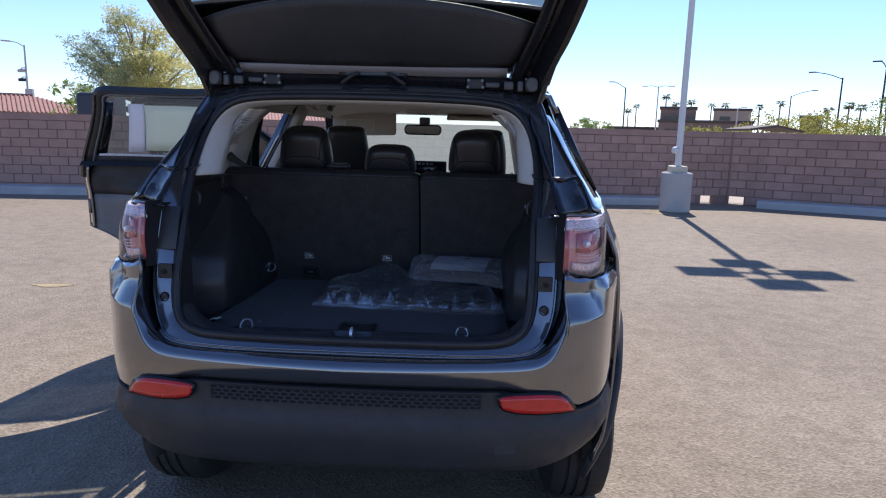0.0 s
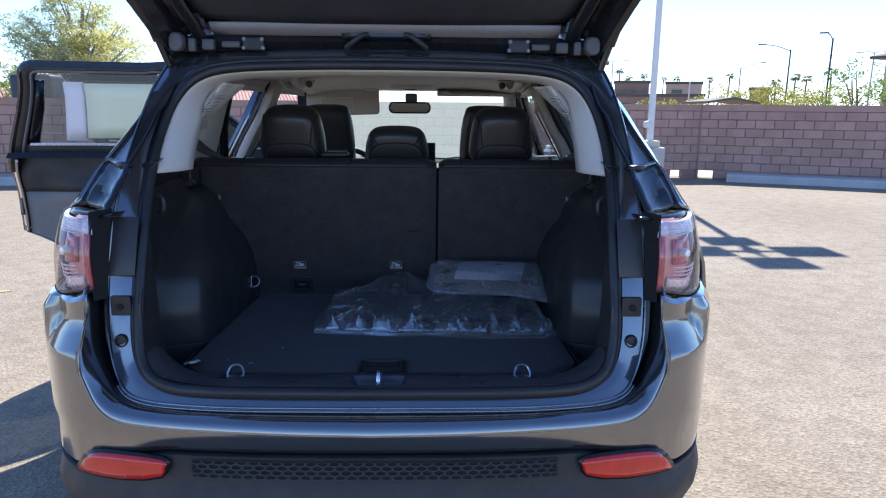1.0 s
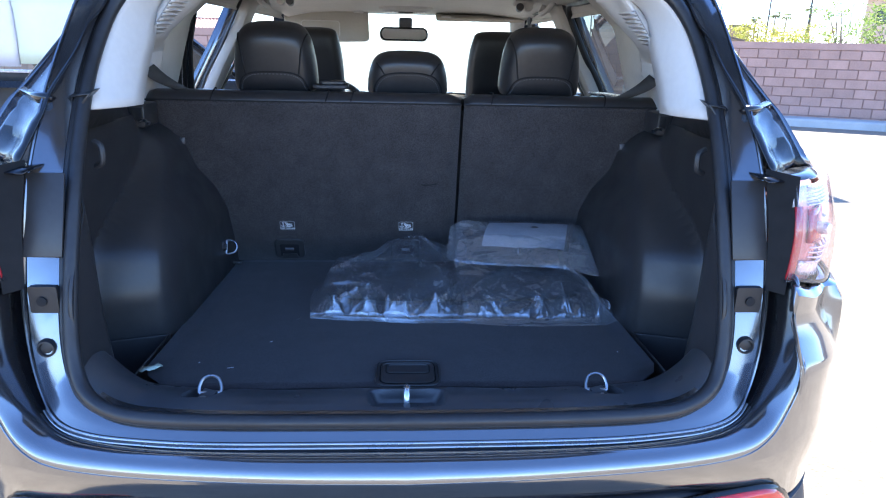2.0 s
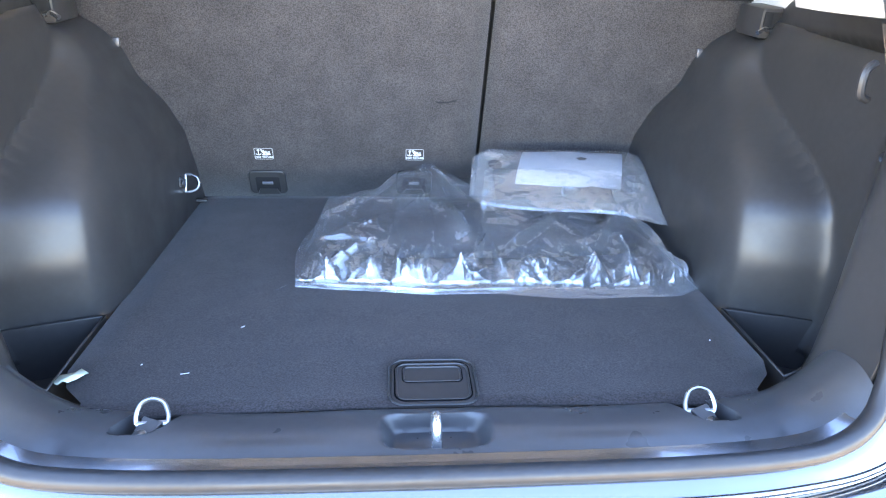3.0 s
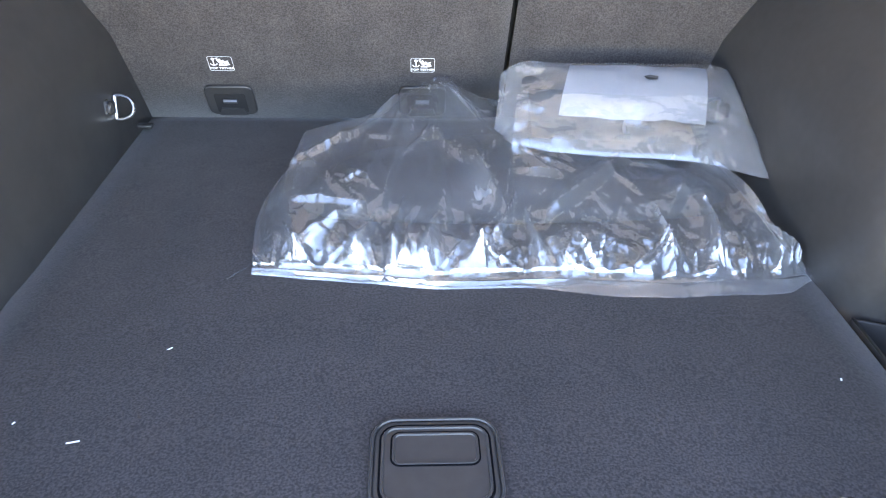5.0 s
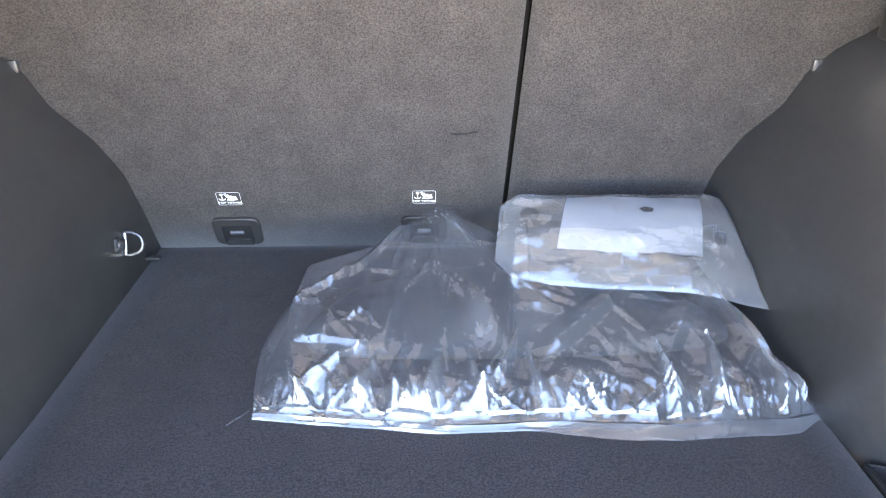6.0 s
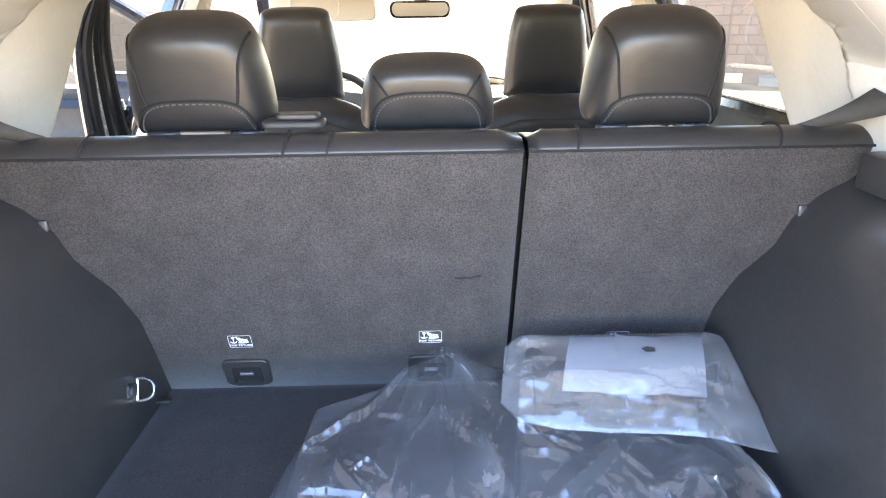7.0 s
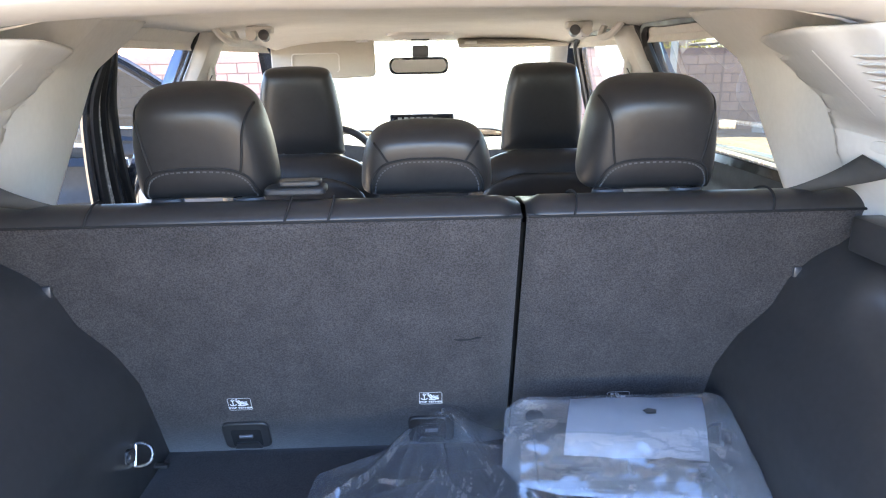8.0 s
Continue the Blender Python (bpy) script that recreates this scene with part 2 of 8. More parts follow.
def plate(outline, a, b, axis="y", bm=None):
    """An outline in the plane across an axis, drawn out from a to b along it."""
    bm = bm or bmesh.new()
    put = {"y": lambda p, q: (p[0], q, p[1]), "z": lambda p, q: (p[0], p[1], q), "x": lambda p, q: (q, p[0], p[1])}[axis]
    va, vb = [bm.verts.new(put(p, a)) for p in outline], [bm.verts.new(put(p, b)) for p in outline]
    bm.faces.new(va)
    bm.faces.new(list(reversed(vb)))
    n = len(outline)
    for i in range(n):
        bm.faces.new((va[i], vb[i], vb[(i + 1) % n], va[(i + 1) % n]))
    return bm


def rounded(w, h, r, seg=4, cx=0.0, cy=0.0):
    pts = []
    for sx, sy, a0 in ((1, 1, 0), (-1, 1, 90), (-1, -1, 180), (1, -1, 270)):
        for k in range(seg + 1):
            a = radians(a0 + 90 * k / seg)
            pts.append((cx + sx * (w / 2 - r) + r * math.cos(a), cy + sy * (h / 2 - r) + r * math.sin(a)))
    return pts


def moved(bm, m):
    bmesh.ops.transform(bm, matrix=m, verts=bm.verts)
    return bm


def smooth01(a, b, v):
    t = max(0.0, min(1.0, (v - a) / (b - a)))
    return t * t * (3 - 2 * t)


def along(table, v):
    """Straight interpolation in a table of (key, value)."""
    if v <= table[0][0]:
        return table[0][1]
    for (a, p), (b, q) in zip(table, table[1:]):
        if v <= b:
            return p + (q - p) * (v - a) / (b - a)
    return table[-1][1]


DOORGREY = material("mid_grey_door_trim", (0.20, 0.20, 0.205), rough=0.6, vary=0.12)

# ---- the parking lot ----
def asphalt():
    m = bpy.data.materials.new("worn_asphalt")
    m.use_nodes = True
    nt, nd = m.node_tree, m.node_tree.nodes
    b = nd["Principled BSDF"]
    pos = nd.new("ShaderNodeNewGeometry").outputs["Position"]

    def tex(kind, scale, detail=None):
        n = nd.new(kind)
        n.inputs["Scale"].default_value = scale
        if detail is not None:
            n.inputs["Detail"].default_value = detail
        nt.links.new(pos, n.inputs["Vector"])
        return n

    def ramp(v, stops):
        r = nd.new("ShaderNodeValToRGB")
        r.color_ramp.elements[0].position, r.color_ramp.elements[0].color = stops[0][0], (*stops[0][1], 1)
        r.color_ramp.elements[1].position, r.color_ramp.elements[1].color = stops[-1][0], (*stops[-1][1], 1)
        for p, c in stops[1:-1]:
            r.color_ramp.elements.new(p).color = (*c, 1)
        nt.links.new(v, r.inputs[0])
        return r.outputs[0]

    def mul(a, c):
        x = nd.new("ShaderNodeMix")
        x.data_type, x.blend_type = "RGBA", "MULTIPLY"
        x.inputs[0].default_value = 1.0
        nt.links.new(a, x.inputs[6])
        nt.links.new(c, x.inputs[7])
        return x.outputs[2]
    stones = tex("ShaderNodeTexVoronoi", 75)
    col = ramp(stones.outputs["Color"], [(0.05, (0.225, 0.181, 0.130)), (0.5, (0.292, 0.238, 0.174)), (0.92, (0.362, 0.298, 0.222))])
    col = mul(col, ramp(tex("ShaderNodeTexNoise", 0.45, 5).outputs["Fac"], [(0.3, (0.80, 0.79, 0.78)), (0.7, (1, 1, 1))]))
    col = mul(col, ramp(tex("ShaderNodeTexNoise", 6, 6).outputs["Fac"], [(0.35, (0.84, 0.83, 0.82)), (0.6, (1, 1, 1))]))
    nt.links.new(col, b.inputs["Base Color"])
    b.inputs["Roughness"].default_value = 0.9
    b.inputs["Specular IOR Level"].default_value = 0.25
    bn = nd.new("ShaderNodeBump")
    bn.inputs["Strength"].default_value, bn.inputs["Distance"].default_value = 0.7, 0.006
    nt.links.new(stones.outputs["Distance"], bn.inputs["Height"])
    nt.links.new(bn.outputs[0], b.inputs["Normal"])
    return m


ASPHALT = asphalt()
CONCRETE = material("kerb_concrete", (0.46, 0.45, 0.43), rough=0.9, vary=0.25, scale=3, fine=120, bump=0.5, bump_scale=150)
BASECONC = material("grey_painted_concrete", (0.42, 0.42, 0.41), rough=0.85, vary=0.15, scale=4, bump=0.4, bump_scale=120)
BLOCK = material("red_brown_block", (0.42, 0.265, 0.215), rough=0.95, vary=0.25, scale=3.5, fine=60, bump=0.7, bump_scale=90, per_object=0.10)
JOINT = material("block_mortar", (0.29, 0.185, 0.15), rough=0.95, vary=0.2, bump=0.5, bump_scale=120)
POLEPAINT = material("white_pole_paint", (0.70, 0.69, 0.66), rough=0.5, vary=0.08)
POLEBEIGE = material("beige_cover_paint", (0.62, 0.55, 0.40), rough=0.6, vary=0.1)
LAMPBLACK = material("dark_lamp_paint", (0.03, 0.028, 0.026), rough=0.5, vary=0.2)
LAMPGREY = material("grey_lamp_paint", (0.45, 0.45, 0.44), rough=0.5, vary=0.1)
TILE = material("red_roof_tile", (0.40, 0.215, 0.165), rough=0.85, vary=0.3, scale=2, per_object=0.15)
STUCCO = material("tan_stucco", (0.45, 0.34, 0.26), rough=0.95, vary=0.12, scale=1)
STUCCODARK = material("brown_stucco", (0.24, 0.16, 0.13), rough=0.95, vary=0.15, scale=1)
FASCIA = material("dark_fascia", (0.10, 0.075, 0.06), rough=0.8, vary=0.15)
WINDOWDARK = material("dark_window", (0.02, 0.025, 0.03), rough=0.1, vary=0.2)
BARK = material("bark", (0.20, 0.15, 0.11), rough=0.95, vary=0.35, scale=6, bump=0.8, bump_scale=40)
DIRT = material("dry_verge", (0.40, 0.33, 0.25), rough=0.95, vary=0.2, scale=0.6)


def foliage(name, c1, c2):
    m = bpy.data.materials.new(name)
    m.use_nodes = True
    nt, nd = m.node_tree, m.node_tree.nodes
    b = nd["Principled BSDF"]
    g = nd.new("ShaderNodeNewGeometry")
    r = nd.new("ShaderNodeValToRGB")
    r.color_ramp.elements[0].color, r.color_ramp.elements[1].color = (*c1, 1), (*c2, 1)
    nt.links.new(g.outputs["Random Per Island"], r.inputs[0])
    nt.links.new(r.outputs[0], b.inputs["Base Color"])
    b.inputs["Roughness"].default_value = 0.6
    tl, mx = nd.new("ShaderNodeBsdfTranslucent"), nd.new("ShaderNodeMixShader")
    nt.links.new(r.outputs[0], tl.inputs[0])
    mx.inputs[0].default_value = 0.5
    nt.links.new(b.outputs[0], mx.inputs[1])
    nt.links.new(tl.outputs[0], mx.inputs[2])
    nt.links.new(mx.outputs[0], nd["Material Output"].inputs[0])
    return m


LEAF_PINE = foliage("olive_leaves", (0.38, 0.39, 0.16), (0.82, 0.74, 0.30))
# darker copy of the pine's needles, with shade put into the colour
LEAF_SHADY = foliage("shaded_grey_green_needles", (0.22, 0.28, 0.18), (0.52, 0.56, 0.33))
PALEBARK = material("pale_grey_bark", (0.30, 0.25, 0.22), rough=0.9, vary=0.35, scale=3)
LEAF_YELLOW = foliage("yellow_green_leaves", (0.16, 0.17, 0.03), (0.42, 0.38, 0.08))
LEAF_GREEN = foliage("fresh_leaves", (0.08, 0.13, 0.03), (0.24, 0.30, 0.07))
# palm leaves are paled: distance haze is put into their colour
LEAF_PALM = foliage("hazed_palm_leaves", (0.10, 0.12, 0.06), (0.24, 0.25, 0.13))

ground = part("ground", loft([[(-400, -120, 0), (400, -120, 0)], [(-400, 600, 0), (400, 600, 0)]]), ASPHALT, smooth=0)
tagged(ground, "sunlit worn tan-grey asphalt of a parking lot", "ground", kind="structure")

# lines of the perimeter wall on the ground
WALL_TOP = 1.565
CORNER = Vector((5.95, 13.2, 0))
MAIN_DIR = Vector((-1.0, -0.125, 0)).normalized()
WING_DIR = Vector((1.0, -0.46, 0)).normalized()
COURSE, LENGTH, THICK = 0.180, 0.362, 0.20


def wall_core(name, d, span, side, holes):
    """The mortar core of a block wall, with openings at the foot."""
    n = Vector((-d.y, d.x, 0)) * side
    bm = bmesh.new()
    cuts = [0.0] + [v for h in holes for v in h] + [span]
    for i in range(0, len(cuts) - 1):
        a, b = cuts[i], cuts[i + 1]
        low = 0.175 if i % 2 else 0.0
        pts = []
        for s, o, z in ((a, 0.012, low), (b, 0.012, low), (b, THICK - 0.012, low), (a, THICK - 0.012, low), (a, 0.012, WALL_TOP), (b, 0.012, WALL_TOP), (b, THICK - 0.012, WALL_TOP), (a, THICK - 0.012, WALL_TOP)):
            pts.append(bm.verts.new(CORNER + d * s + n * o + Vector((0, 0, z))))
        for q in ((0, 1, 2, 3), (7, 6, 5, 4), (0, 4, 5, 1), (1, 5, 6, 2), (2, 6, 7, 3), (3, 7, 4, 0)):
            bm.faces.new([pts[k] for k in q])
    ob = part(name, bm, JOINT, smooth=0)
    return tagged(ob, "red-brown concrete block perimeter wall with running bond joints", "wall", kind="structure"), n


HOLES_NORTH, HOLES_EAST = [(0.30, 0.60)], [(0.03, 0.34)]
wall_north, n_main = wall_core("wall_north", MAIN_DIR, 40.0, -1, HOLES_NORTH)
wall_east, n_wing = wall_core("wall_east", WING_DIR, 30.0, 1, HOLES_EAST)

# kerb along the foot of the wall
def kerb(name, d, n, start, span):
    back, front = 0.0, -0.55
    prof = [(back, 0.0), (back, 0.15), (front + 0.03, 0.15), (front, 0.12), (front - 0.02, 0.0)]
    k = thing(name, "grey concrete kerb at the foot of the block wall", "kerb", at=CORNER, kind="structure")
    s, i = start, 0
    while s < span:
        e = min(span, s + 3.0)
        rows = [[CORNER + d * q + n * o + Vector((0, 0, z)) for o, z in prof] for q in (s + 0.006, e - 0.006)]
        part("kerb_stone", loft(rows, ring=True, cap=True), CONCRETE, k, smooth=0)
        s, i = e, i + 1
    settle(k)
    return k


kerb("kerb_north", MAIN_DIR, n_main, 1.35, 36.0)
kerb("kerb_east", WING_DIR, n_wing, 0.62, 24.0)


# the tall lot lamp on its concrete drum
def lot_lamp(x, y, top):
    t = thing("parking_lot_lamp", "white pole lamp with four flat heads on concrete base", "lamp post", at=(x, y, 0))
    part("concrete_base", cyl(0.285, 0.76, (x, y, 0), n=40, bevel=0.02), BASECONC, t, "round grey concrete base")
    part("base_cover", box((0.30, 0.30, 0.13), (x, y, 0.82), bevel=0.02), POLEBEIGE, t, "square beige base cover")
    part("pole", cyl(0.062, top - 0.86, (x, y, 0.86), n=20, r2=0.05), POLEPAINT, t)
    part("junction_box", moved(lathe([(0, 0), (0.05, 0), (0.07, 0.03), (0.07, 0.09), (0.045, 0.12), (0, 0.13)], n=16), Matrix.Translation((x - 0.09, y - 0.06, 1.12))), POLEPAINT, t)
    part("camera_arm", tube([(x, y, 1.19), (x - 0.09, y - 0.05, 1.19)], 0.02), POLEPAINT, t)
    part("arm_hub", cyl(0.09, 0.16, (x, y, top - 0.12), n=16, bevel=0.01), POLEPAINT, t)
    for k, a in enumerate((0.0, 90.0, 180.0, 270.0)):
        m = Matrix.Translation((x, y, top)) @ Matrix.Rotation(radians(a), 4, "Z")
        head = part("lamp_head", moved(box((0.46, 0.62 if k % 2 == 0 else 0.60, 0.07), (0.54, 0, 0), bevel=0.015), m) if k % 2 else moved(box((0.62, 0.46, 0.07), (0.56, 0, 0), bevel=0.015), m), POLEPAINT, t)
        part("lamp_glass", moved(box((0.36, 0.36, 0.012), (0.56, 0, -0.04)), m), SCREEN, head)
        part("arm", moved(box((0.24, 0.06, 0.05), (0.14, 0, 0), bevel=0.008), m), POLEPAINT, t)
    settle(t)
    return t


lot_lamp(4.25, 11.3, 6.55)

# ---- the car: outer shell ----
car = thing("suv", "dark grey SUV with raised liftgate and two open doors", "car", at=(0, 2.2, 0))

WIDTH = [(0.28, 0.80), (0.36, 0.85), (0.45, 0.885), (0.60, 0.90), (0.80, 0.905), (0.95, 0.90), (1.06, 0.885), (1.13, 0.855), (1.18, 0.832), (1.30, 0.765), (1.42, 0.698), (1.50, 0.66), (1.56, 0.63), (1.61, 0.58)]
TAIL = [(0.0, 0.45), (0.05, 0.33), (0.12, 0.225), (0.2, 0.16), (0.3, 0.115), (0.42, 0.085), (0.52, 0.06), (0.7, 0.03), (1.0, 0.0)]
NOSE = [(3.5, 0.0), (3.9, 0.04), (4.15, 0.12), (4.3, 0.25), (4.39, 0.5)]


def half(y, z):
    """Half width of the body at a place along the car and a height."""
    r = along(TAIL, y) * (1 + 0.9 * smooth01(1.12, 1.4, z)) if y < 1.0 else 0.0
    return along(WIDTH, z) - r - along(NOSE, y)


REAR_AXLE, FRONT_AXLE, WHEEL_R = 0.86, 3.50, 0.345


def side_skin(y0, y1, z0, z1, ny, nz, sgn, zlow=None, ztop=None, arches=0.40):
    """A stretch of the body side as a skin; holes left for the wheels."""
    rows = []
    for j in range(nz + 1):
        row = []
        for i in range(ny + 1):
            y = y0 + (y1 - y0) * i / ny
            a = zlow(y) if zlow else z0
            for ay in (REAR_AXLE, FRONT_AXLE):
                cut = arches ** 2 - (y - ay) ** 2
                if arches and cut > 0:
                    a = max(a, WHEEL_R + math.sqrt(cut))
            b = ztop(y) if ztop else z1
            z = a + (b - a) * j / nz
            row.append(Vector((sgn * half(y, z), y, z)))
        rows.append(row)
    return loft(rows)


def belt(y):
    """Height of the window line along the side."""
    return 1.215 - 0.10 * smooth01(1.3, 3.3, y)


for sgn, side in ((-1, "left"), (1, "right")):
    part("quarter_panel", side_skin(0.36, 1.055, 0.36, 1.2, 22, 22, sgn, ztop=lambda y: 1.205), PAINT, car, solid=0.012)
    part("front_fender", side_skin(3.18, 4.12, 0.36, 0.98, 22, 16, sgn, ztop=lambda y: 1.03 - 0.16 * smooth01(3.4, 4.15, y)), PAINT, car, solid=0.012)
    part("side_sill", side_skin(1.07, 3.18, 0.24, 0.38, 12, 4, sgn, arches=0.0), CLADDING, car, "black plastic side sill", solid=0.02)
    for ay in (REAR_AXLE, FRONT_AXLE):
        rows = []
        for k in range(25):
            a = radians(-8 + 196 * k / 24)
            row = []
            for r, out in ((0.375, 0.0), (0.38, 0.014), (0.43, 0.016), (0.455, 0.004)):
                y, z = ay + r * math.cos(a), WHEEL_R + r * math.sin(a)
                row.append(Vector((sgn * (half(y, max(z, 0.3)) + out), y, z)))
            rows.append(row)
        part("arch_cladding", loft(rows), CLADDING, car, "black plastic wheel arch", solid=0.03)
        part("wheel_well", loft([[Vector((sgn * x, ay + 0.40 * math.cos(radians(a)), WHEEL_R + 0.40 * math.sin(radians(a)))) for a in range(18, 163, 12)] for x in (0.50, 0.66, 0.82)]), RUBBER, car)


# wheels
def wheel(sgn, ay):
    t = part("wheel", lathe([(0.19, -0.10), (0.225, -0.105), (0.30, -0.112), (0.333, -0.098), (0.345, -0.07), (0.3455, -0.055), (0.337, -0.053), (0.337, -0.045), (0.3455, -0.043), (0.346, -0.02), (0.338, -0.018), (0.338, -0.008), (0.346, -0.006), (0.346, 0.02), (0.338, 0.022), (0.338, 0.032), (0.346, 0.034), (0.345, 0.07), (0.333, 0.098), (0.30, 0.112), (0.225, 0.105), (0.19, 0.10)], (sgn * 0.757, ay, WHEEL_R), "x", 56), TYRE, car, "black tyre with grooved tread")
    bm = lathe([(0.03, 0.06), (0.06, 0.07), (0.08, 0.05), (0.205, 0.075), (0.222, 0.10), (0.225, 0.08), (0.20, -0.09), (0.225, -0.10)], (0, 0, 0), "x", 40)
    if sgn < 0:
        moved(bm, Matrix.Rotation(math.pi, 4, "Z"))
    part("rim", moved(bm, Matrix.Translation((sgn * 0.757, ay, WHEEL_R))), DARKSTEEL, t)
    for k in range(10):
        sp = box((0.03, 0.035, 0.17), (0.075, 0, 0.13), bevel=0.008)
        if sgn < 0:
            moved(sp, Matrix.Rotation(math.pi, 4, "Z"))
        part("spoke", moved(sp, Matrix.Translation((sgn * 0.757, ay, WHEEL_R)) @ Matrix.Rotation(radians(36 * k), 4, "X")), ALLOY, t)


for sgn in (-1, 1):
    for ay in (REAR_AXLE, FRONT_AXLE):
        wheel(sgn, ay)
part("rear_axle_beam", tube([(-0.68, REAR_AXLE, 0.30), (0.68, REAR_AXLE, 0.30)], 0.035), RUBBER, car)
part("underbody", box((1.36, 3.2, 0.10), (0, 2.2, 0.33), bevel=0.03), RUBBER, car)
part("muffler", box((0.62, 0.26, 0.17), (0.05, 0.46, 0.40), bevel=0.06, seg=4), DARKSTEEL, car)
part("exhaust_pipe", tube([(0.36, 0.46, 0.40), (0.46, 0.42, 0.395), (0.50, 0.36, 0.36)], 0.024, 12), DARKSTEEL, car)

# ---- rear bumper: one plan curve for every height ----
PLAN = spline([(0, 0.0, 0), (0.2, 0.003, 0), (0.4, 0.017, 0), (0.55, 0.048, 0), (0.64, 0.085, 0), (0.71, 0.145, 0), (0.750, 0.215, 0), (0.781, 0.31, 0), (0.806, 0.40, 0), (0.828, 0.50, 0)], 12)
PLAN = [Vector((-p.x, p.y, 0)) for p in reversed(PLAN[1:])] + PLAN


def plan_at(i):
    """Point and inward direction of the bumper's plan curve."""
    p = PLAN[i]
    d = (PLAN[min(i + 1, len(PLAN) - 1)] - PLAN[max(i - 1, 0)]).normalized()
    return p, Vector((-d.y, d.x, 0))


def bumper_y(x):
    for a, b in zip(PLAN, PLAN[1:]):
        if a.x <= x <= b.x:
            return a.y + (b.y - a.y) * (x - a.x) / max(1e-6, b.x - a.x)
    return 0.4


def seam_z(x, y):
    """Where the paint meets the black lower bumper."""
    return 0.728 - 0.035 * smooth01(0.40, 0.60, abs(x)) - 0.035 * smooth01(0.58, 0.66, abs(x)) + 0.05 * smooth01(0.09, 0.42, y)


# crease between the bumper's face and the ledge that sweeps up beside the opening
CREASE = [(p.x, p.y) for p in spline([(0, 0.782, 0), (0.18, 0.785, 0), (0.36, 0.789, 0), (0.465, 0.791, 0), (0.520, 0.796, 0), (0.549, 0.809, 0), (0.570, 0.831, 0), (0.5855, 0.864, 0), (0.597, 0.897, 0)], 6)]


def corner_top(ax):
    """Upper edge of the bumper's corner, under the tail lamp."""
    return 1.030 + 0.013 * smooth01(0.66, 0.60, ax)


def face_in(ax, z):
    """How far the painted face lies inside the plan curve: it leans out to the crease, with a scoop below each lamp."""
    ztop = corner_top(ax)
    lean = -0.012 * smooth01(0.728, 0.775, z) * smooth01(0.75, 0.64, ax)
    scoop = smooth01(0.726, 0.706, ax) * smooth01(0.596, 0.602, ax)
    ramp = max(0.0, min(1.0, (z - 0.917) / 0.068))
    tuck = smooth01(ztop - 0.012, ztop, z)
    return lean + scoop * (0.036 * ramp + 0.012 * tuck) + (1 - scoop) * (0.020 * smooth01(0.985, ztop, z) + 0.026 * tuck)


def plan_column(x):
    """Point and inward direction of the plan curve at a place across the car."""
    d = Vector((0.004, bumper_y(x + 0.002) - bumper_y(x - 0.002), 0)).normalized()
    return Vector((x, bumper_y(x), 0)), Vector((-d.y, d.x, 0))


cols = sorted({round(0.012 * k, 4) for k in range(49)} | {round(0.588 + 0.003 * k, 4) for k in range(15)} | {round(0.632 + 0.006 * k, 4) for k in range(17)})
columns = [plan_column(x) for x in cols] + [plan_at(i) for i, p in enumerate(PLAN) if p.x > 0.732]
LEVELS = (0.778, 0.80, 0.825, 0.85, 0.875, 0.90, 0.912, 0.917, 0.925, 0.945, 0.965, 0.980, 0.985, 0.990, 0.998, 1.006, 1.012, 1.018)
rows = []
for sgn in (-1, 1):
    for p, n in (columns if sgn > 0 else reversed(columns[1:])):
        ax = p.x
        zs = seam_z(ax, p.y)
        rise = smooth01(0.597, 0.606, ax)
        top = along(CREASE, ax) - 0.004
        top += (corner_top(ax) - top) * rise
        zz = [zs, zs + 0.012, (zs + 0.778) / 2] + [0.778 + (top - 0.778) * (v - 0.778) / 0.240 for v in LEVELS]
        row = []
        for k, z in enumerate(zz):
            q = p + n * (face_in(ax, z) + (0.012 if k == 0 else 0.004 if k == 1 else 0.0))
            row.append(Vector((sgn * q.x, q.y, z)))
        rows.append(row)
part("rear_bumper", loft(rows), PAINT, car, "grey painted upper bumper, scooped below the lamps", smooth=28, solid=0.004)

# sloping ledge from that crease in to the drain channel
OUT = [(x, along(CREASE, x)) for x in (0.0, 0.18, 0.36, 0.465, 0.52, 0.549, 0.570, 0.5855, 0.597)] + [(0.6035, 0.935), (0.6035, 0.985), (0.6035, 1.045)]
INNER = [(0, 0.024, 0.806), (0.18, 0.025, 0.807), (0.35, 0.033, 0.809), (0.45, 0.048, 0.812), (0.502, 0.063, 0.817), (0.534, 0.078, 0.828), (0.558, 0.092, 0.848), (0.578, 0.106, 0.882), (0.592, 0.118, 0.922), (0.597, 0.127, 0.958), (0.599, 0.136, 1.0), (0.600, 0.150, 1.05)]
edge_c = spline([(x, bumper_y(x) + face_in(x, z), z) for x, z in OUT], 5)
edge_i = spline(INNER, 5)
rows = []
for sgn in (-1, 1):
    for c, q in (zip(edge_c, edge_i) if sgn > 0 else list(zip(edge_c, edge_i))[:0:-1]):
        run = c.lerp(q, 0.22) + Vector((0, -0.3, 0.95)) * 0.009 * math.sin(math.pi * 0.22) - c
        low = Vector((0.0, 0.0005, -0.010))
        arc = [c + low * (1 - t) ** 2 + run * t * t for t in (0.0, 0.25, 0.5, 0.75, 1.0)]
        line = arc + [c.lerp(q, t) + Vector((0, -0.3, 0.95)) * 0.009 * math.sin(math.pi * t) for t in (0.3, 0.42, 0.55, 0.7, 0.85, 1.0)] + [q + Vector((0, 0.014, -0.004))]
        rows.append([Vector((sgn * v.x, v.y, v.z)) for v in line])
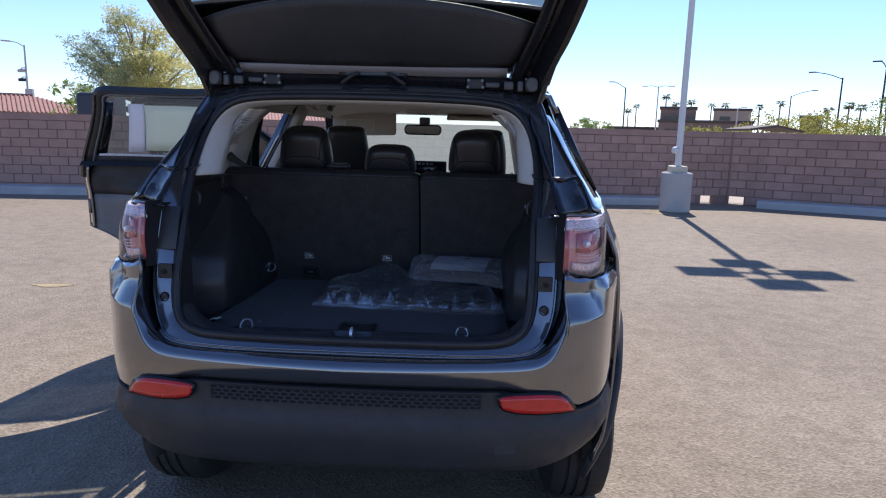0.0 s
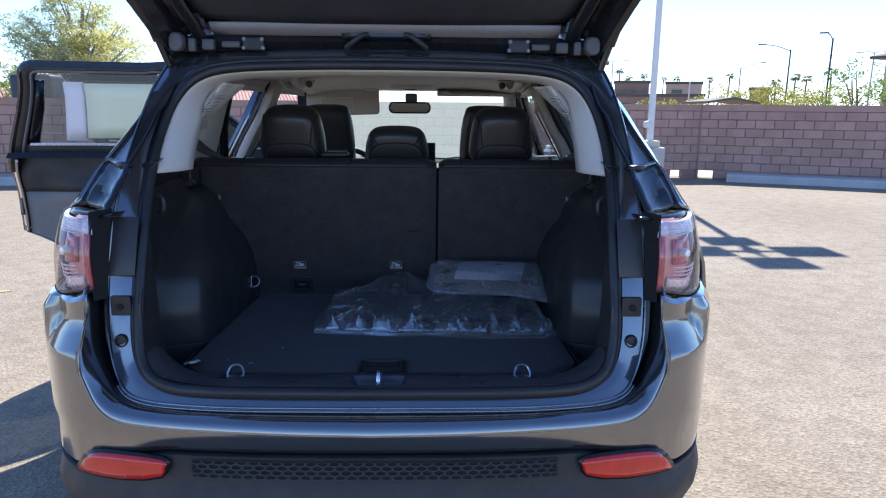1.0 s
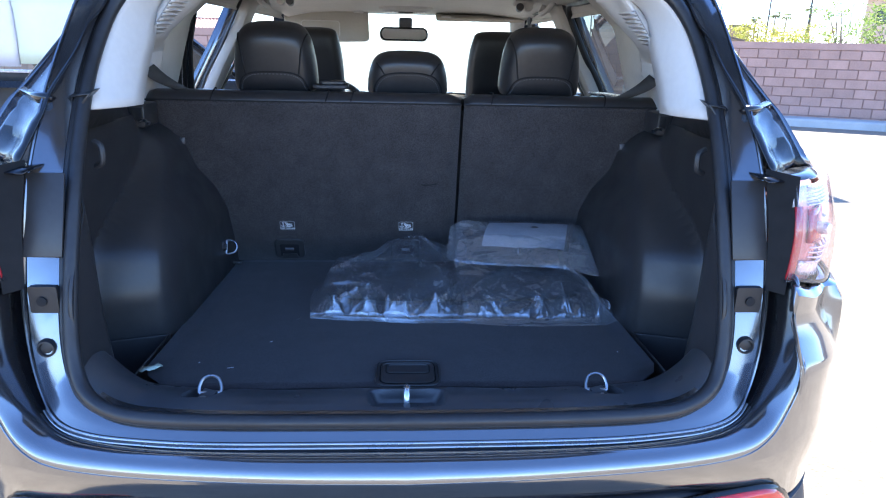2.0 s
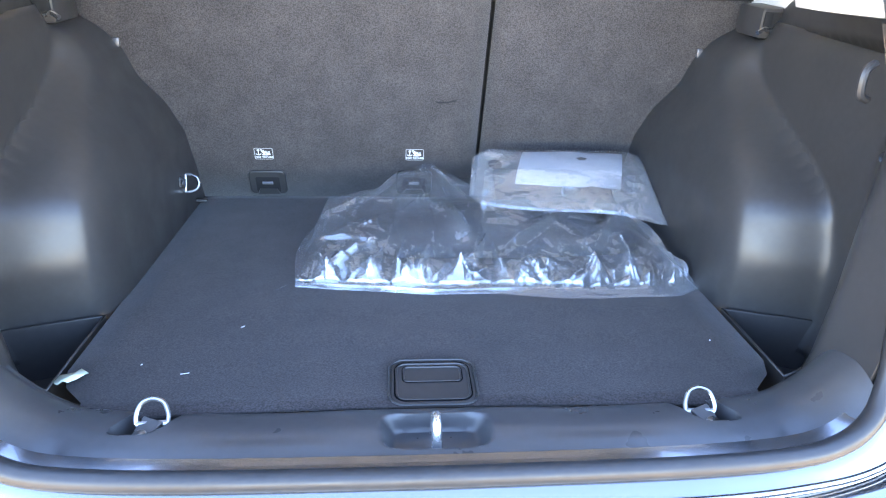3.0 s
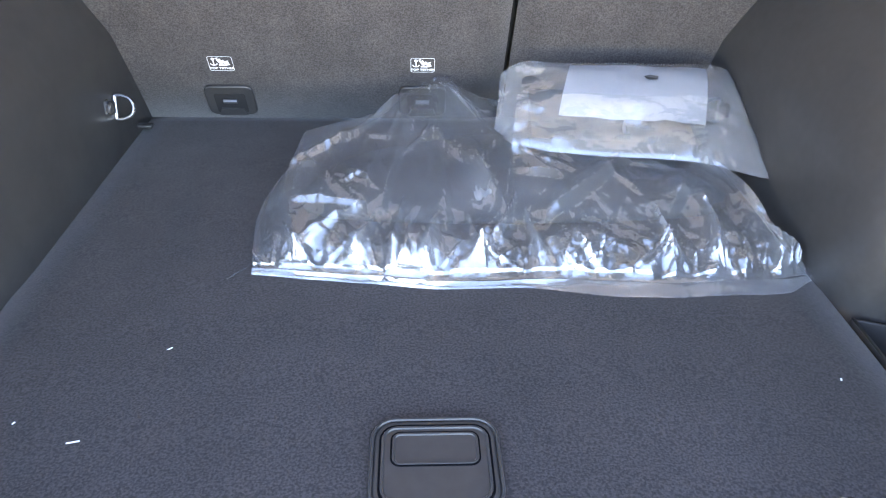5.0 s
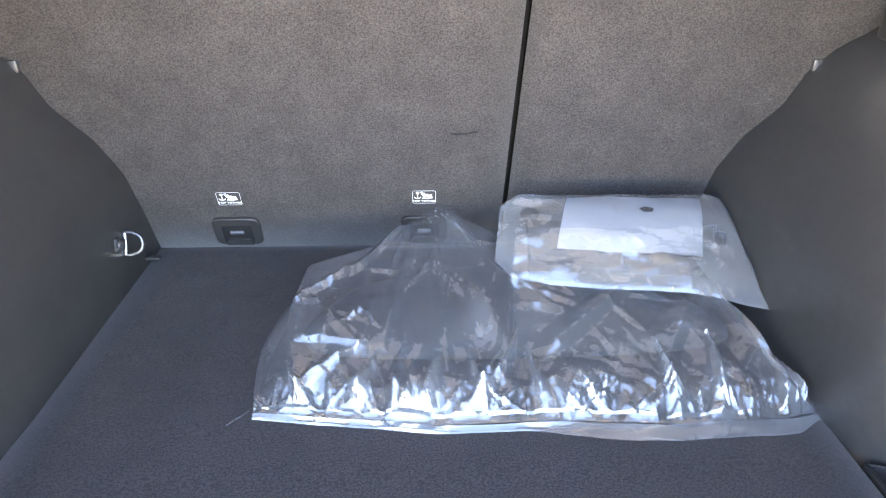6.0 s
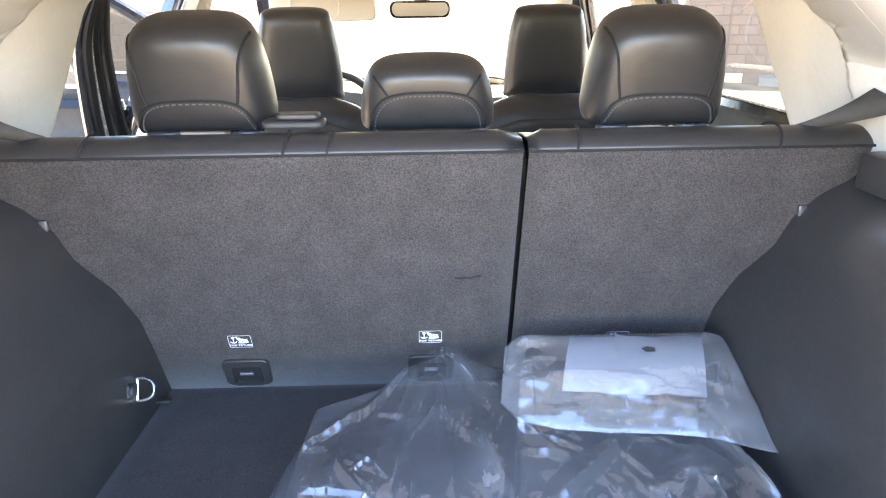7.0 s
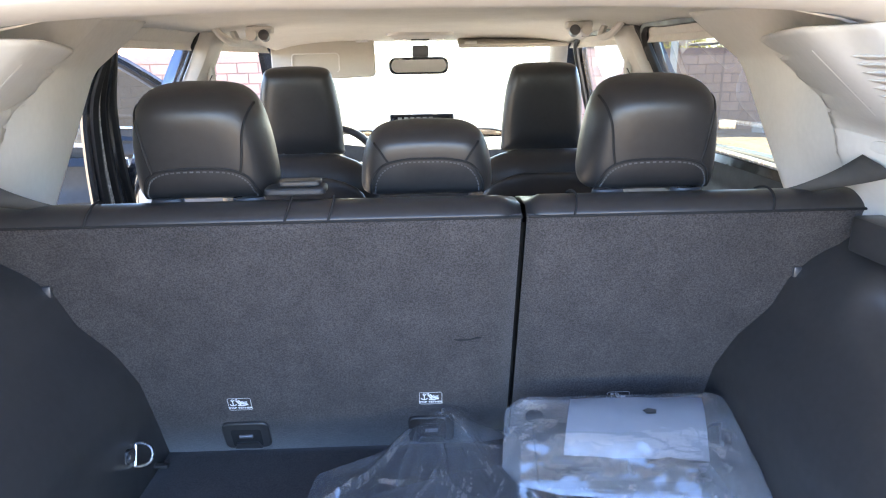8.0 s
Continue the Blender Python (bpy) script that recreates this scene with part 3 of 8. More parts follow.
part("bumper_ledge", loft(rows), PAINT, car, "painted ledge sweeping up beside the opening", smooth=50, solid=0.003)

rows = []
for i in range(len(PLAN)):
    p, n = plan_at(i)
    zs = seam_z(p.x, p.y)
    lift = 0.03 * smooth01(0.5, 0.75, abs(p.x))
    bottom = 0.455 + lift
    prof = [(0.016, zs - 0.001), (0.004, zs - 0.006), (0.008, zs - 0.03), (0.012, 0.655), (0.004, 0.635), (-0.004, 0.60), (0.0, 0.57), (0.016, bottom + 0.05), (0.045, bottom + 0.015), (0.10, bottom), (0.22, bottom + 0.01)]
    prof = [(o, min(z, zs - 0.002 * k)) for k, (o, z) in enumerate(prof)]
    rows.append([p + n * o + Vector((0, 0, z)) for o, z in prof])
part("lower_bumper", loft(rows), CLADDING, car, "black grained lower bumper", solid=0.006)

# honeycomb band in the lower bumper
band = [[Vector((x, bumper_y(x) + 0.0025, z)) for z in (0.676, 0.716)] for x in [-0.375 + 0.75 * k / 40 for k in range(41)]]
grille = part("bumper_mesh", loft(band), SEAM, car, "dark honeycomb band")
cells = bmesh.new()
pitch = 0.0235
for r in range(4):
    for k in range(-16, 17):
        x = k * pitch + (pitch / 2 if r % 2 else 0)
        if abs(x) > 0.372:
            continue
        z, y = 0.681 + r * 0.0105, bumper_y(x)
        outer = [(x + 0.0125 * math.cos(radians(60 * q + 30)) * 1.08, z + 0.0072 * math.sin(radians(60 * q + 30))) for q in range(6)]
        inner = [(x + 0.0092 * math.cos(radians(60 * q + 30)) * 1.08, z + 0.0045 * math.sin(radians(60 * q + 30))) for q in range(6)]
        vo = [cells.verts.new((px, y - 0.002, pz)) for px, pz in outer]
        vi = [cells.verts.new((px, y - 0.0005, pz)) for px, pz in inner]
        for q in range(6):
            cells.faces.new((vo[q], vo[(q + 1) % 6], vi[(q + 1) % 6], vi[q]))
part("honeycomb_ribs", cells, CLADDING, grille, smooth=0)

# red reflectors let into the bumper corners
for sgn in (-1, 1):
    top = [(0.424, 0.706), (0.432, 0.7145), (0.47, 0.717), (0.53, 0.7165), (0.575, 0.713), (0.598, 0.706), (0.616, 0.690), (0.634, 0.664)]
    low = [(0.430, 0.694), (0.436, 0.680), (0.475, 0.669), (0.53, 0.663), (0.575, 0.662), (0.598, 0.662), (0.614, 0.662), (0.632, 0.662)]
    for nm, grow, off, mt in (("reflector_surround", 0.006, -0.002, GLOSSBLACK), ("reflector", 0.0, -0.006, RED)):
        rws = []
        for (xa, za), (xb, zb) in zip(top, low):
            row = []
            for k in range(5):
                t = k / 4
                x, z = xa + (xb - xa) * t, za + grow + (zb - za - 2 * grow) * t
                x += grow * (1 if xa > 0.6 else (-1 if xa < 0.43 else 0))
                bulge = 0.003 * math.sin(math.pi * t)
                row.append(Vector((sgn * x, bumper_y(x) + off - bulge, z)))
            rws.append(row)
        part(nm, loft(rws), mt, car, "red reflector in the bumper" if nm == "reflector" else "", solid=0.008)
part("tow_eye_cover", moved(plate(rounded(0.062, 0.062, 0.008), 0, 0.004), Matrix.Translation((0.445, bumper_y(0.445) - 0.004, 0.575)) @ Matrix.Rotation(radians(6), 4, "Z")), CLADDING, car, bevel=0.001)

# ---- the liftgate opening ----
SEAL_HALF = [(0, 0.052, 0.848), (0.25, 0.054, 0.849), (0.38, 0.060, 0.852), (0.435, 0.070, 0.860), (0.470, 0.084, 0.878), (0.489, 0.101, 0.906), (0.499, 0.122, 0.955), (0.502, 0.150, 1.03), (0.504, 0.180, 1.095), (0.510, 0.225, 1.17), (0.520, 0.30, 1.27), (0.517, 0.36, 1.355), (0.495, 0.41, 1.435), (0.45, 0.44, 1.485), (0.37, 0.452, 1.507), (0.2, 0.457, 1.515), (0, 0.46, 1.517)]
FLANGE_HALF = [(0, 0.024, 0.822), (0.27, 0.026, 0.823), (0.40, 0.038, 0.824), (0.475, 0.054, 0.826), (0.522, 0.074, 0.836), (0.551, 0.100, 0.863), (0.569, 0.119, 0.915), (0.576, 0.134, 0.975), (0.577, 0.152, 1.05), (0.575, 0.190, 1.17), (0.572, 0.27, 1.29), (0.566, 0.36, 1.395), (0.552, 0.44, 1.485), (0.515, 0.51, 1.555), (0.42, 0.545, 1.588), (0.22, 0.556, 1.60), (0, 0.56, 1.604)]


def full_loop(halfpts, sub=5):
    right = spline(halfpts, sub)
    left = [Vector((-p.x, p.y, p.z)) for p in reversed(right[1:-1])]
    return right + left


SEAL, FLANGE = full_loop(SEAL_HALF), full_loop(FLANGE_HALF)


def between(t, dy=0.0):
    return [a.lerp(b, t) + Vector((0, dy, 0)) for a, b in zip(SEAL, FLANGE)]


part("opening_frame", loft([between(0.12, 0.03), between(0.30, 0.004), between(0.36, 0.0), between(0.7, 0.0), between(0.93, 0.0), between(1.0, 0.005), between(1.06, 0.022)], ring=True), PAINT, car, "painted steel frame of the liftgate opening")
part("weatherstrip", tube(between(0.08, -0.004), 0.0115, 10, closed=True), RUBBER, car, "black rubber door seal")
part("seal_lip", tube(between(0.25, 0.0), 0.0055, 8, closed=True), RUBBER, car)
part("frame_lip", tube(between(0.985, 0.0), 0.0028, 6, closed=True), PAINT, car)
FLANGE_RIGHT = spline(FLANGE_HALF, 5)
for sgn in (-1, 1):
    # dark drain channel beside the upright part of the frame
    rows = []
    for f in FLANGE_RIGHT:
        if 0.826 <= f.z <= 1.08 and f.x > 0.46:
            q = Vector((along([(p[2], p[0]) for p in INNER], f.z), along([(p[2], p[1]) for p in INNER], f.z), f.z))
            rows.append([Vector((sgn * v.x, v.y, v.z)) for v in (f + Vector((0.001, 0.003, 0)), f + Vector((0.004, 0.030, 0)), q + Vector((-0.003, 0.030, 0)), q + Vector((0.001, 0.004, 0)))])
    part("drain_gutter", loft(rows), GLOSSBLACK, car, "dark drain channel")
foot = [Vector((-f.x, f.y, f.z)) for f in reversed(FLANGE_RIGHT[1:24])] + FLANGE_RIGHT[:24]
sunk = [Vector((f.x * (1 + 0.012 * smooth01(0.80, 0.86, f.z)), f.y + 0.002, f.z - 0.0085 * smooth01(0.90, 0.83, f.z))) for f in foot]
under = [Vector((f.x * 1.004, f.y + 0.006, f.z - 0.019)) for f in foot]
part("sill_gutter", loft([[f + Vector((0, 0.002, -0.002)) for f in foot], sunk, under]), PAINT, car, "painted step below the loading sill")
# bright metal lines stand in for highlights on the painted folded edges
for line in (foot, sunk):
    part("sill_seam", tube([v + Vector((0, -0.001, 0.0005)) for v in line], 0.0015, 6), ALLOY, car, "bright line for the highlight on the folded sill edge")


def frame_y(z):
    """Depth of the frame's face at its upright sides."""
    return along([(0.84, 0.080), (0.90, 0.108), (0.96, 0.127), (1.04, 0.151), (1.10, 0.176), (1.18, 0.206), (1.3, 0.28)], z)


for sgn in (-1, 1):
    fy = frame_y(0.935)
    part("grommet", lathe([(0, -0.002), (0.007, -0.002), (0.009, -0.001), (0.0105, -0.005), (0.013, -0.0045), (0.0148, 0.0), (0.0148, 0.01)], (sgn * 0.544, fy + 0.001, 0.932), "y", 20), RUBBER, car)
    stop = part("bump_stop", moved(plate(rounded(0.042, 0.042, 0.003), -0.003, 0.006), Matrix.Translation((sgn * 0.545, frame_y(1.005) - 0.004, 1.005))), RUBBER, car)
    part("stop_socket", cyl(0.0075, 0.004, (sgn * 0.547, frame_y(1.005) - 0.010, 1.003), "y", 14), SEAM, stop)
    part("bolt_plate", moved(box((0.060, 0.005, 0.128), (0, 0, 0), bevel=0.002), Matrix.Translation((sgn * 0.548, frame_y(1.126) - 0.010, 1.126)) @ Matrix.Rotation(radians(-20), 4, "X")), TRIMDARK, car, "dark bolt-on plate")

# ---- tail lamps ----
LAMPPINK = material("pale_pink_reflector", (0.82, 0.70, 0.72), rough=0.22, metal=0.3, vary=0.15, scale=60)


def tail_lamp(sgn):
    PL = spline([(0.586, 0.118, 0), (0.64, 0.134, 0), (0.69, 0.166, 0), (0.724, 0.222, 0), (0.745, 0.29, 0), (0.762, 0.36, 0), (0.775, 0.43, 0)], 4)

    def skin(z0, z1, inset, nz=6, i0=0, i1=None):
        rws = []
        pl = PL[i0:i1]
        for j in range(nz + 1):
            zz = z0 + (z1 - z0) * j / nz
            u = (zz - 1.02) / 0.18
            bulge = 0.012 * math.sin(math.pi * max(0, min(1, u)))
            lean = 0.022 * max(0, u - 0.55) / 0.45
            row = []
            for q in pl:
                outx = smooth01(0.60, 0.72, q.x)
                z = zz + 0.014 * smooth01(0.69, 0.59, q.x) * max(0.0, min(1.0, (1.16 - zz) / 0.13))
                row.append(Vector((sgn * (q.x - 0.014 * u * outx - inset * outx + 0.004 * (1 - outx)), q.y + 0.012 * u - bulge + inset + lean * (0.4 + 0.6 * outx), z)))
            rws.append(row)
        return loft(rws)
    t = part("tail_lamp", skin(1.026, 1.194, 0.022, i1=None), PEACH, car, "clear and red tail lamp")
    part("lens", skin(1.028, 1.192, 0.0, 10), LENSGLASS, t, "clear lamp lens")
    part("red_strip", skin(1.030, 1.160, 0.004, 6, 0, 2), REDLENS, t, solid=0.003)
    part("upper_reflector", skin(1.158, 1.19, 0.010, 3), SILVER, t, solid=0.004)
    for k in range(6):
        part("rib", skin(1.160 + 0.0052 * k, 1.162 + 0.0052 * k, 0.006, 1, 2), SILVER, t, solid=0.004)
    part("lamp_top", loft([[Vector((sgn * (q.x - 0.030), q.y + 0.034 + d, 1.192 + 0.003 * (d > 0.01))) for q in PL] for d in (0.0, 0.03, 0.07)]), GLOSSBLACK, t, solid=0.003)
    part("red_bowl", skin(1.094, 1.150, 0.017, 5, 3, 15), REDLENS, t, "deep red lamp chamber", solid=0.004)
    part("bulb", moved(lathe([(0, -0.012), (0.008, -0.010), (0.011, 0.0), (0.008, 0.010)], n=14, axis="y"), Matrix.Translation((sgn * 0.655, 0.150, 1.122)) @ Matrix.Rotation(radians(sgn * 30), 4, "Z")), SILVER, t)
    for k in range(4):
        part("bowl_rim", skin(1.060 + 0.009 * k, 1.063 + 0.009 * k, 0.013 - 0.001 * k, 1, 3, 15 - k), LAMPPINK, t, solid=0.002)
    part("outer_red", skin(1.100, 1.154, 0.008, 4, 14, 20), REDLENS, t, solid=0.004)
    part("lower_reflector", skin(1.036, 1.062, 0.016, 3, 2, 22), SILVER, t, solid=0.003)
    part("lamp_gasket", tube([Vector((sgn * (q.x + 0.001), q.y + 0.003, 1.029 + 0.014 * smooth01(0.69, 0.59, q.x))) for q in PL], 0.0035, 6), SEAM, t)
    part("lamp_flank", loft([[Vector((sgn * 0.574, 0.112 + 0.03, 1.02)), Vector((sgn * 0.574, 0.16, 1.11)), Vector((sgn * 0.575, 0.20, 1.205))], [Vector((sgn * 0.592, 0.117, 1.02)), Vector((sgn * 0.593, 0.118, 1.11)), Vector((sgn * 0.594, 0.135, 1.205))]]), SEAM, t)


for sgn in (-1, 1):
    tail_lamp(sgn)

# ---- rear pillars: painted skin, black gutter cover ----
for sgn in (-1, 1):
    def mir(p):
        return Vector((sgn * p[0], p[1], p[2]))
    inner = spline([(0.583, 0.188, 1.195), (0.560, 0.236, 1.266), (0.553, 0.262, 1.302), (0.532, 0.314, 1.36), (0.524, 0.354, 1.404), (0.510, 0.380, 1.43), (0.500, 0.43, 1.48)], 5)
    mid = spline([(0.693, 0.290, 1.198), (0.664, 0.338, 1.270), (0.645, 0.366, 1.300), (0.612, 0.418, 1.36), (0.592, 0.462, 1.404), (0.580, 0.488, 1.43), (0.556, 0.53, 1.48)], 5)
    outer = spline([(0.724, 0.312, 1.190), (0.682, 0.362, 1.268), (0.664, 0.386, 1.300), (0.636, 0.446, 1.36), (0.618, 0.488, 1.404), (0.606, 0.512, 1.43), (0.578, 0.56, 1.48)], 5)
    rear = [Vector((p.x + 0.006, p.y + 0.10, p.z + 0.004)) for p in outer]
    side = [Vector((half(p.y + 0.30, p.z), p.y + 0.30, p.z)) for p in outer]
    rnd = random.Random(4)
    folds = [[a.lerp(b, t) + Vector((0, 0.016 * math.sin(math.pi * t) + 0.008 * rnd.uniform(-1, 1) * smooth01(1.32, 1.24, a.z), 0)) for a, b in zip(inner, mid)] for t in (0.2, 0.4, 0.6, 0.8)]
    part("gutter_cover", loft([[mir(p) for p in c] for c in [inner] + folds + [mid]]), GLOSSBLACK, car, "gloss black cover beside the rear pillar", smooth=20, solid=0.004)
    part("rear_pillar", loft([[mir(p) for p in c] for c in (mid, [a.lerp(b, 0.3) + Vector((0, -0.006, 0.004)) for a, b in zip(mid, outer)], outer, rear, side)]), PAINT, car, "painted rear pillar", solid=0.004)
    part("gutter_clip", loft([[mir((0.550, 0.262, 1.288)), mir((0.558, 0.258, 1.296))], [mir((0.59, 0.300, 1.280)), mir((0.60, 0.296, 1.296))], [mir((0.630, 0.345, 1.282)), mir((0.645, 0.350, 1.300))]]), GLOSSBLACK, car, solid=0.01)
    part("strut_ball", lathe([(0, -0.02), (0.008, -0.02), (0.013, -0.008), (0.013, 0.004), (0.006, 0.012), (0, 0.012)], (sgn * 0.524, 0.495, 1.480), "y", 12), DARKSTEEL, car)

# ---- roof, windscreen, bonnet ----
ROOFZ = [(0.5, 1.585), (0.8, 1.612), (1.4, 1.635), (2.0, 1.64), (2.5, 1.625), (2.85, 1.585)]


def roof_rows(y0, y1, n, drop=0.0, edge=1.0):
    rws = []
    for i in range(n + 1):
        y = y0 + (y1 - y0) * i / n
        z = along(ROOFZ, y) - drop
        w = (half(max(y, 0.55), 1.57) if y > 0.7 else 0.60 - 0.02) * edge
        if y < 1.0:
            w = 0.575 + (half(1.0, 1.57) - 0.575) * smooth01(0.55, 1.0, y)
        w *= edge
        rws.append([Vector((w * math.sin(radians(a)) / math.sin(radians(60)), y, z - 0.05 * (abs(a) / 60) ** 2.6 + 0.0)) for a in range(-60, 61, 6)])
    return rws


part("roof", loft(roof_rows(0.55, 2.86, 20)), PAINT, car, "dark grey roof skin", solid=0.01)
for sgn in (-1, 1):
    part("roof_rail", tube(spline([(sgn * 0.53, 0.80, 1.60), (sgn * 0.545, 0.88, 1.645), (sgn * 0.55, 1.4, 1.665), (sgn * 0.55, 2.2, 1.665), (sgn * 0.54, 2.62, 1.635), (sgn * 0.53, 2.7, 1.60)], 5), 0.014, 8), GLOSSBLACK, car)
    # cant rail above the doors
    part("cant_rail", loft([[Vector((sgn * half(y, z), y, z)) for z in (1.50, 1.53, 1.56, 1.585)] for y in [0.85 + 0.1 * k for k in range(20)]]), PAINT, car, solid=0.02)
    # windscreen pillar
    a0, a1 = Vector((sgn * 0.625, 2.75, 1.545)), Vector((sgn * 0.745, 3.52, 1.06))
    rws = []
    for k in range(9):
        p = a0.lerp(a1, k / 8)
        rws.append([p + Vector((sgn * o, f, h)) for o, f, h in ((0.03, -0.06, -0.02), (0.045, 0.0, 0.0), (0.0, 0.03, 0.02), (-0.035, 0.0, 0.012), (-0.02, -0.05, -0.02))])
    part("windscreen_pillar", loft(rws, ring=True, cap=True), PAINT, car)
    # centre pillar outer
    rws = [[Vector((sgn * (half(2.1, z) - 0.004), y, z)) for y in (1.86, 1.90, 1.96)] for z in (0.42, 0.8, 1.08, 1.2, 1.35, 1.52)]
    part("centre_pillar", loft(rws), PAINT, car, solid=0.05)
    part("pillar_seal", tube(spline([Vector((sgn * (half(1.9, z) - 0.045), y, z)) for y, z in ((1.84, 0.5), (1.83, 0.9), (1.81, 1.2), (1.80, 1.35), (1.79, 1.44), (1.80, 1.52), (1.83, 1.575))], 4), 0.012 if sgn > 0 else 0.005, 8), RUBBER, car, "black rubber door seal")
    rws = [[Vector((sgn * (half(y, z) - 0.006), y, z)) for y in (0.93, 0.99, 1.045)] for z in (1.2, 1.2, 1.35, 1.52)]
    part("quarter_pillar", loft(rws), GLOSSBLACK, car, solid=0.04)
    rws = [[Vector((sgn * (half(y, z) - 0.004), y, z)) for y in [0.56 + 0.4 * (z - 1.15) + k * (0.36 + 0.05 * (z - 1.15)) / 4 for k in range(5)]] for z in (1.15, 1.25, 1.38, 1.52)]
    part("quarter_glass", loft(rws), TINTGLASS, car, "dark rear quarter window")
ws = []
for k in range(9):
    t = k / 8
    y, z, w = 2.80 + 0.78 * t, 1.575 - 0.55 * t, 0.60 + 0.13 * t
    ws.append([Vector((w * q, y + 0.10 * (1 - q * q) * (0.3 + 0.7 * t), z + 0.02 * (1 - q * q))) for q in [-1 + i / 8 for i in range(17)]])
part("windscreen", loft(ws), WINDSCREEN, car, "clear windscreen with glare put in as haze")
bn = []
for k in range(13):
    t = k / 12
    y = 3.50 + 0.80 * t
    z = 1.045 - 0.03 * t - 0.16 * t ** 3
    w = 0.76 - 0.07 * t - 0.06 * t ** 3
    bn.append([Vector((w * q, y + 0.10 * (1 - q * q), z + 0.03 * (1 - q * q) + 0.012 * (1 if 0.35 < abs(q) < 0.55 else 0))) for q in [-1 + i / 10 for i in range(21)]])
part("bonnet", loft(bn), PAINT, car, "dark grey bonnet", solid=0.012)
fb = []
for k in range(25):
    q = -1 + k / 12
    yy = 4.39 - 0.35 * abs(q) ** 3.2
    fb.append([Vector((0.84 * q, yy - o, z)) for o, z in ((0.08, 0.90), (0.02, 0.82), (0.0, 0.70), (0.0, 0.55), (0.02, 0.42), (0.08, 0.32), (0.2, 0.28))])
part("front_bumper", loft(fb), PAINT, car, solid=0.01)
part("front_grille", box((0.95, 0.05, 0.10), (0, 4.375, 0.80), bevel=0.02), GLOSSBLACK, car)
for sgn in (-1, 1):
    part("headlight", moved(box((0.30, 0.10, 0.11), (0, 0, 0), bevel=0.03, seg=3), Matrix.Translation((sgn * 0.63, 4.23, 0.83)) @ Matrix.Rotation(radians(-sgn * 28), 4, "Z")), LENSGLASS, car)


# ---- doors ----
def door(name, y0, y1, sgn, angle, hinge_y, label, sheets=False):
    """A side door: skin, inner panel, window frame and glass; swings about its front edge."""
    reach = 0.56 if angle else 0.47
    d = part(name, side_skin(y0 + 0.006, y1 - 0.006, 0.385, 1.1, 22, 22, sgn, ztop=lambda y: belt(y), arches=reach), PAINT, car, label, solid=0.012)
    hx = sgn * (half(hinge_y, 0.8) - 0.02)
    pan, low = [], []
    lip = 0.045 if angle else 0.014
    for rowset, za, zb, nz in ((pan, 1.06, None, 8), (low, 0.42, 1.055, 12)):
        for j in range(nz + 1):
            row = []
            for i in range(21):
                y = y0 + 0.07 + (y1 - y0 - 0.09) * i / 20
                top_z = belt(y) + lip if zb is None else zb
                z = za + (top_z - za) * j / nz
                arm = 0.045 * smooth01(0.95, 1.05, z) * smooth01(1.13, 1.07, z) * smooth01(y0 + 0.12, y0 + 0.3, y)
                cut = (reach + 0.03) ** 2 - (y - REAR_AXLE) ** 2
                if cut > 0 and z < WHEEL_R + math.sqrt(cut):
                    z = WHEEL_R + math.sqrt(cut) + 0.001 * j
                row.append(Vector((sgn * (half(y, z) - 0.085 - arm + 0.05 * smooth01(1.12, 1.25, z)), y, z)))
            rowset.append(row)
    part("door_panel", loft(pan), DASHDARK, d, "dark upper door panel", solid=0.02)
    part("lower_panel", loft(low), DOORGREY, d, "mid grey lower door panel", solid=0.015)
    part("shut_face", loft([[Vector((sgn * (half(y0, z) - o), y0 + 0.010 + 0.055 * (o / 0.10), z)) for o in (0.006, 0.03, 0.06, 0.10)] for z in ([0.88 + 0.027 * k for k in range(13)] if name.startswith("rear") and angle else [0.78 + 0.035 * k for k in range(13)] if name.startswith("rear") else [0.40 + 0.05 * k for k in range(17)])]), PAINT, d, "painted shut face with latch", solid=0.008)
    if name.startswith("rear"):
        arc = 0.34 if angle else 0.26
        grid = [[Vector((sgn * (half(y, z) - o), y + 0.045 * o / 0.1, z + 0.01 * o / 0.1)) for o in (0.006, 0.03, 0.06, 0.095)] for y, z in ((y0 + 0.010 + arc * k / 12, WHEEL_R + math.sqrt(max(0.0, reach ** 2 - (y0 + 0.010 + arc * k / 12 - REAR_AXLE) ** 2))) for k in range(13))]
        part("arch_face", loft(grid), PAINT, d, "painted lower shut face", solid=0.006)
    part("latch", box((0.040, 0.014, 0.075), (sgn * (half(y0, 0.98) - 0.055), y0 + 0.036, 0.985), bevel=0.004), DARKSTEEL, d)
    part("belt_moulding", loft([[Vector((sgn * (half(y, belt(y)) + o), y, belt(y) + h)) for o, h in ((0.006, -0.012), (0.008, 0.01), (-0.09, 0.012), (-0.10, -0.01))] for y in [y0 + 0.02 + (y1 - y0 - 0.04) * k / 10 for k in range(11)]], ring=True, cap=True), GLOSSBLACK, d)
    part("inner_moulding", tube([Vector((sgn * (half(y, belt(y)) - 0.095), y, belt(y) + lip + 0.002)) for y in [y0 + 0.1 + (y1 - y0 - 0.14) * k / 8 for k in range(9)]], 0.006, 6), SILVER, d)
    # window frame
    top = 1.570 if angle else 1.545
    lead = 0.12 if name.startswith("rear") else 0.62

    def edge(y, z):
        return Vector((sgn * (half(y, z) - 0.018), y, z))
    path = [edge(y0 + 0.025, 1.15), edge(y0 + 0.025, 1.30), edge(y0 + 0.03, 1.50), edge(y0 + 0.05, top - 0.005)]
    path += [edge(y, top) for y in [y0 + 0.2 + k * (y1 - lead - y0 - 0.2 - 0.05) / 4 for k in range(5)]]
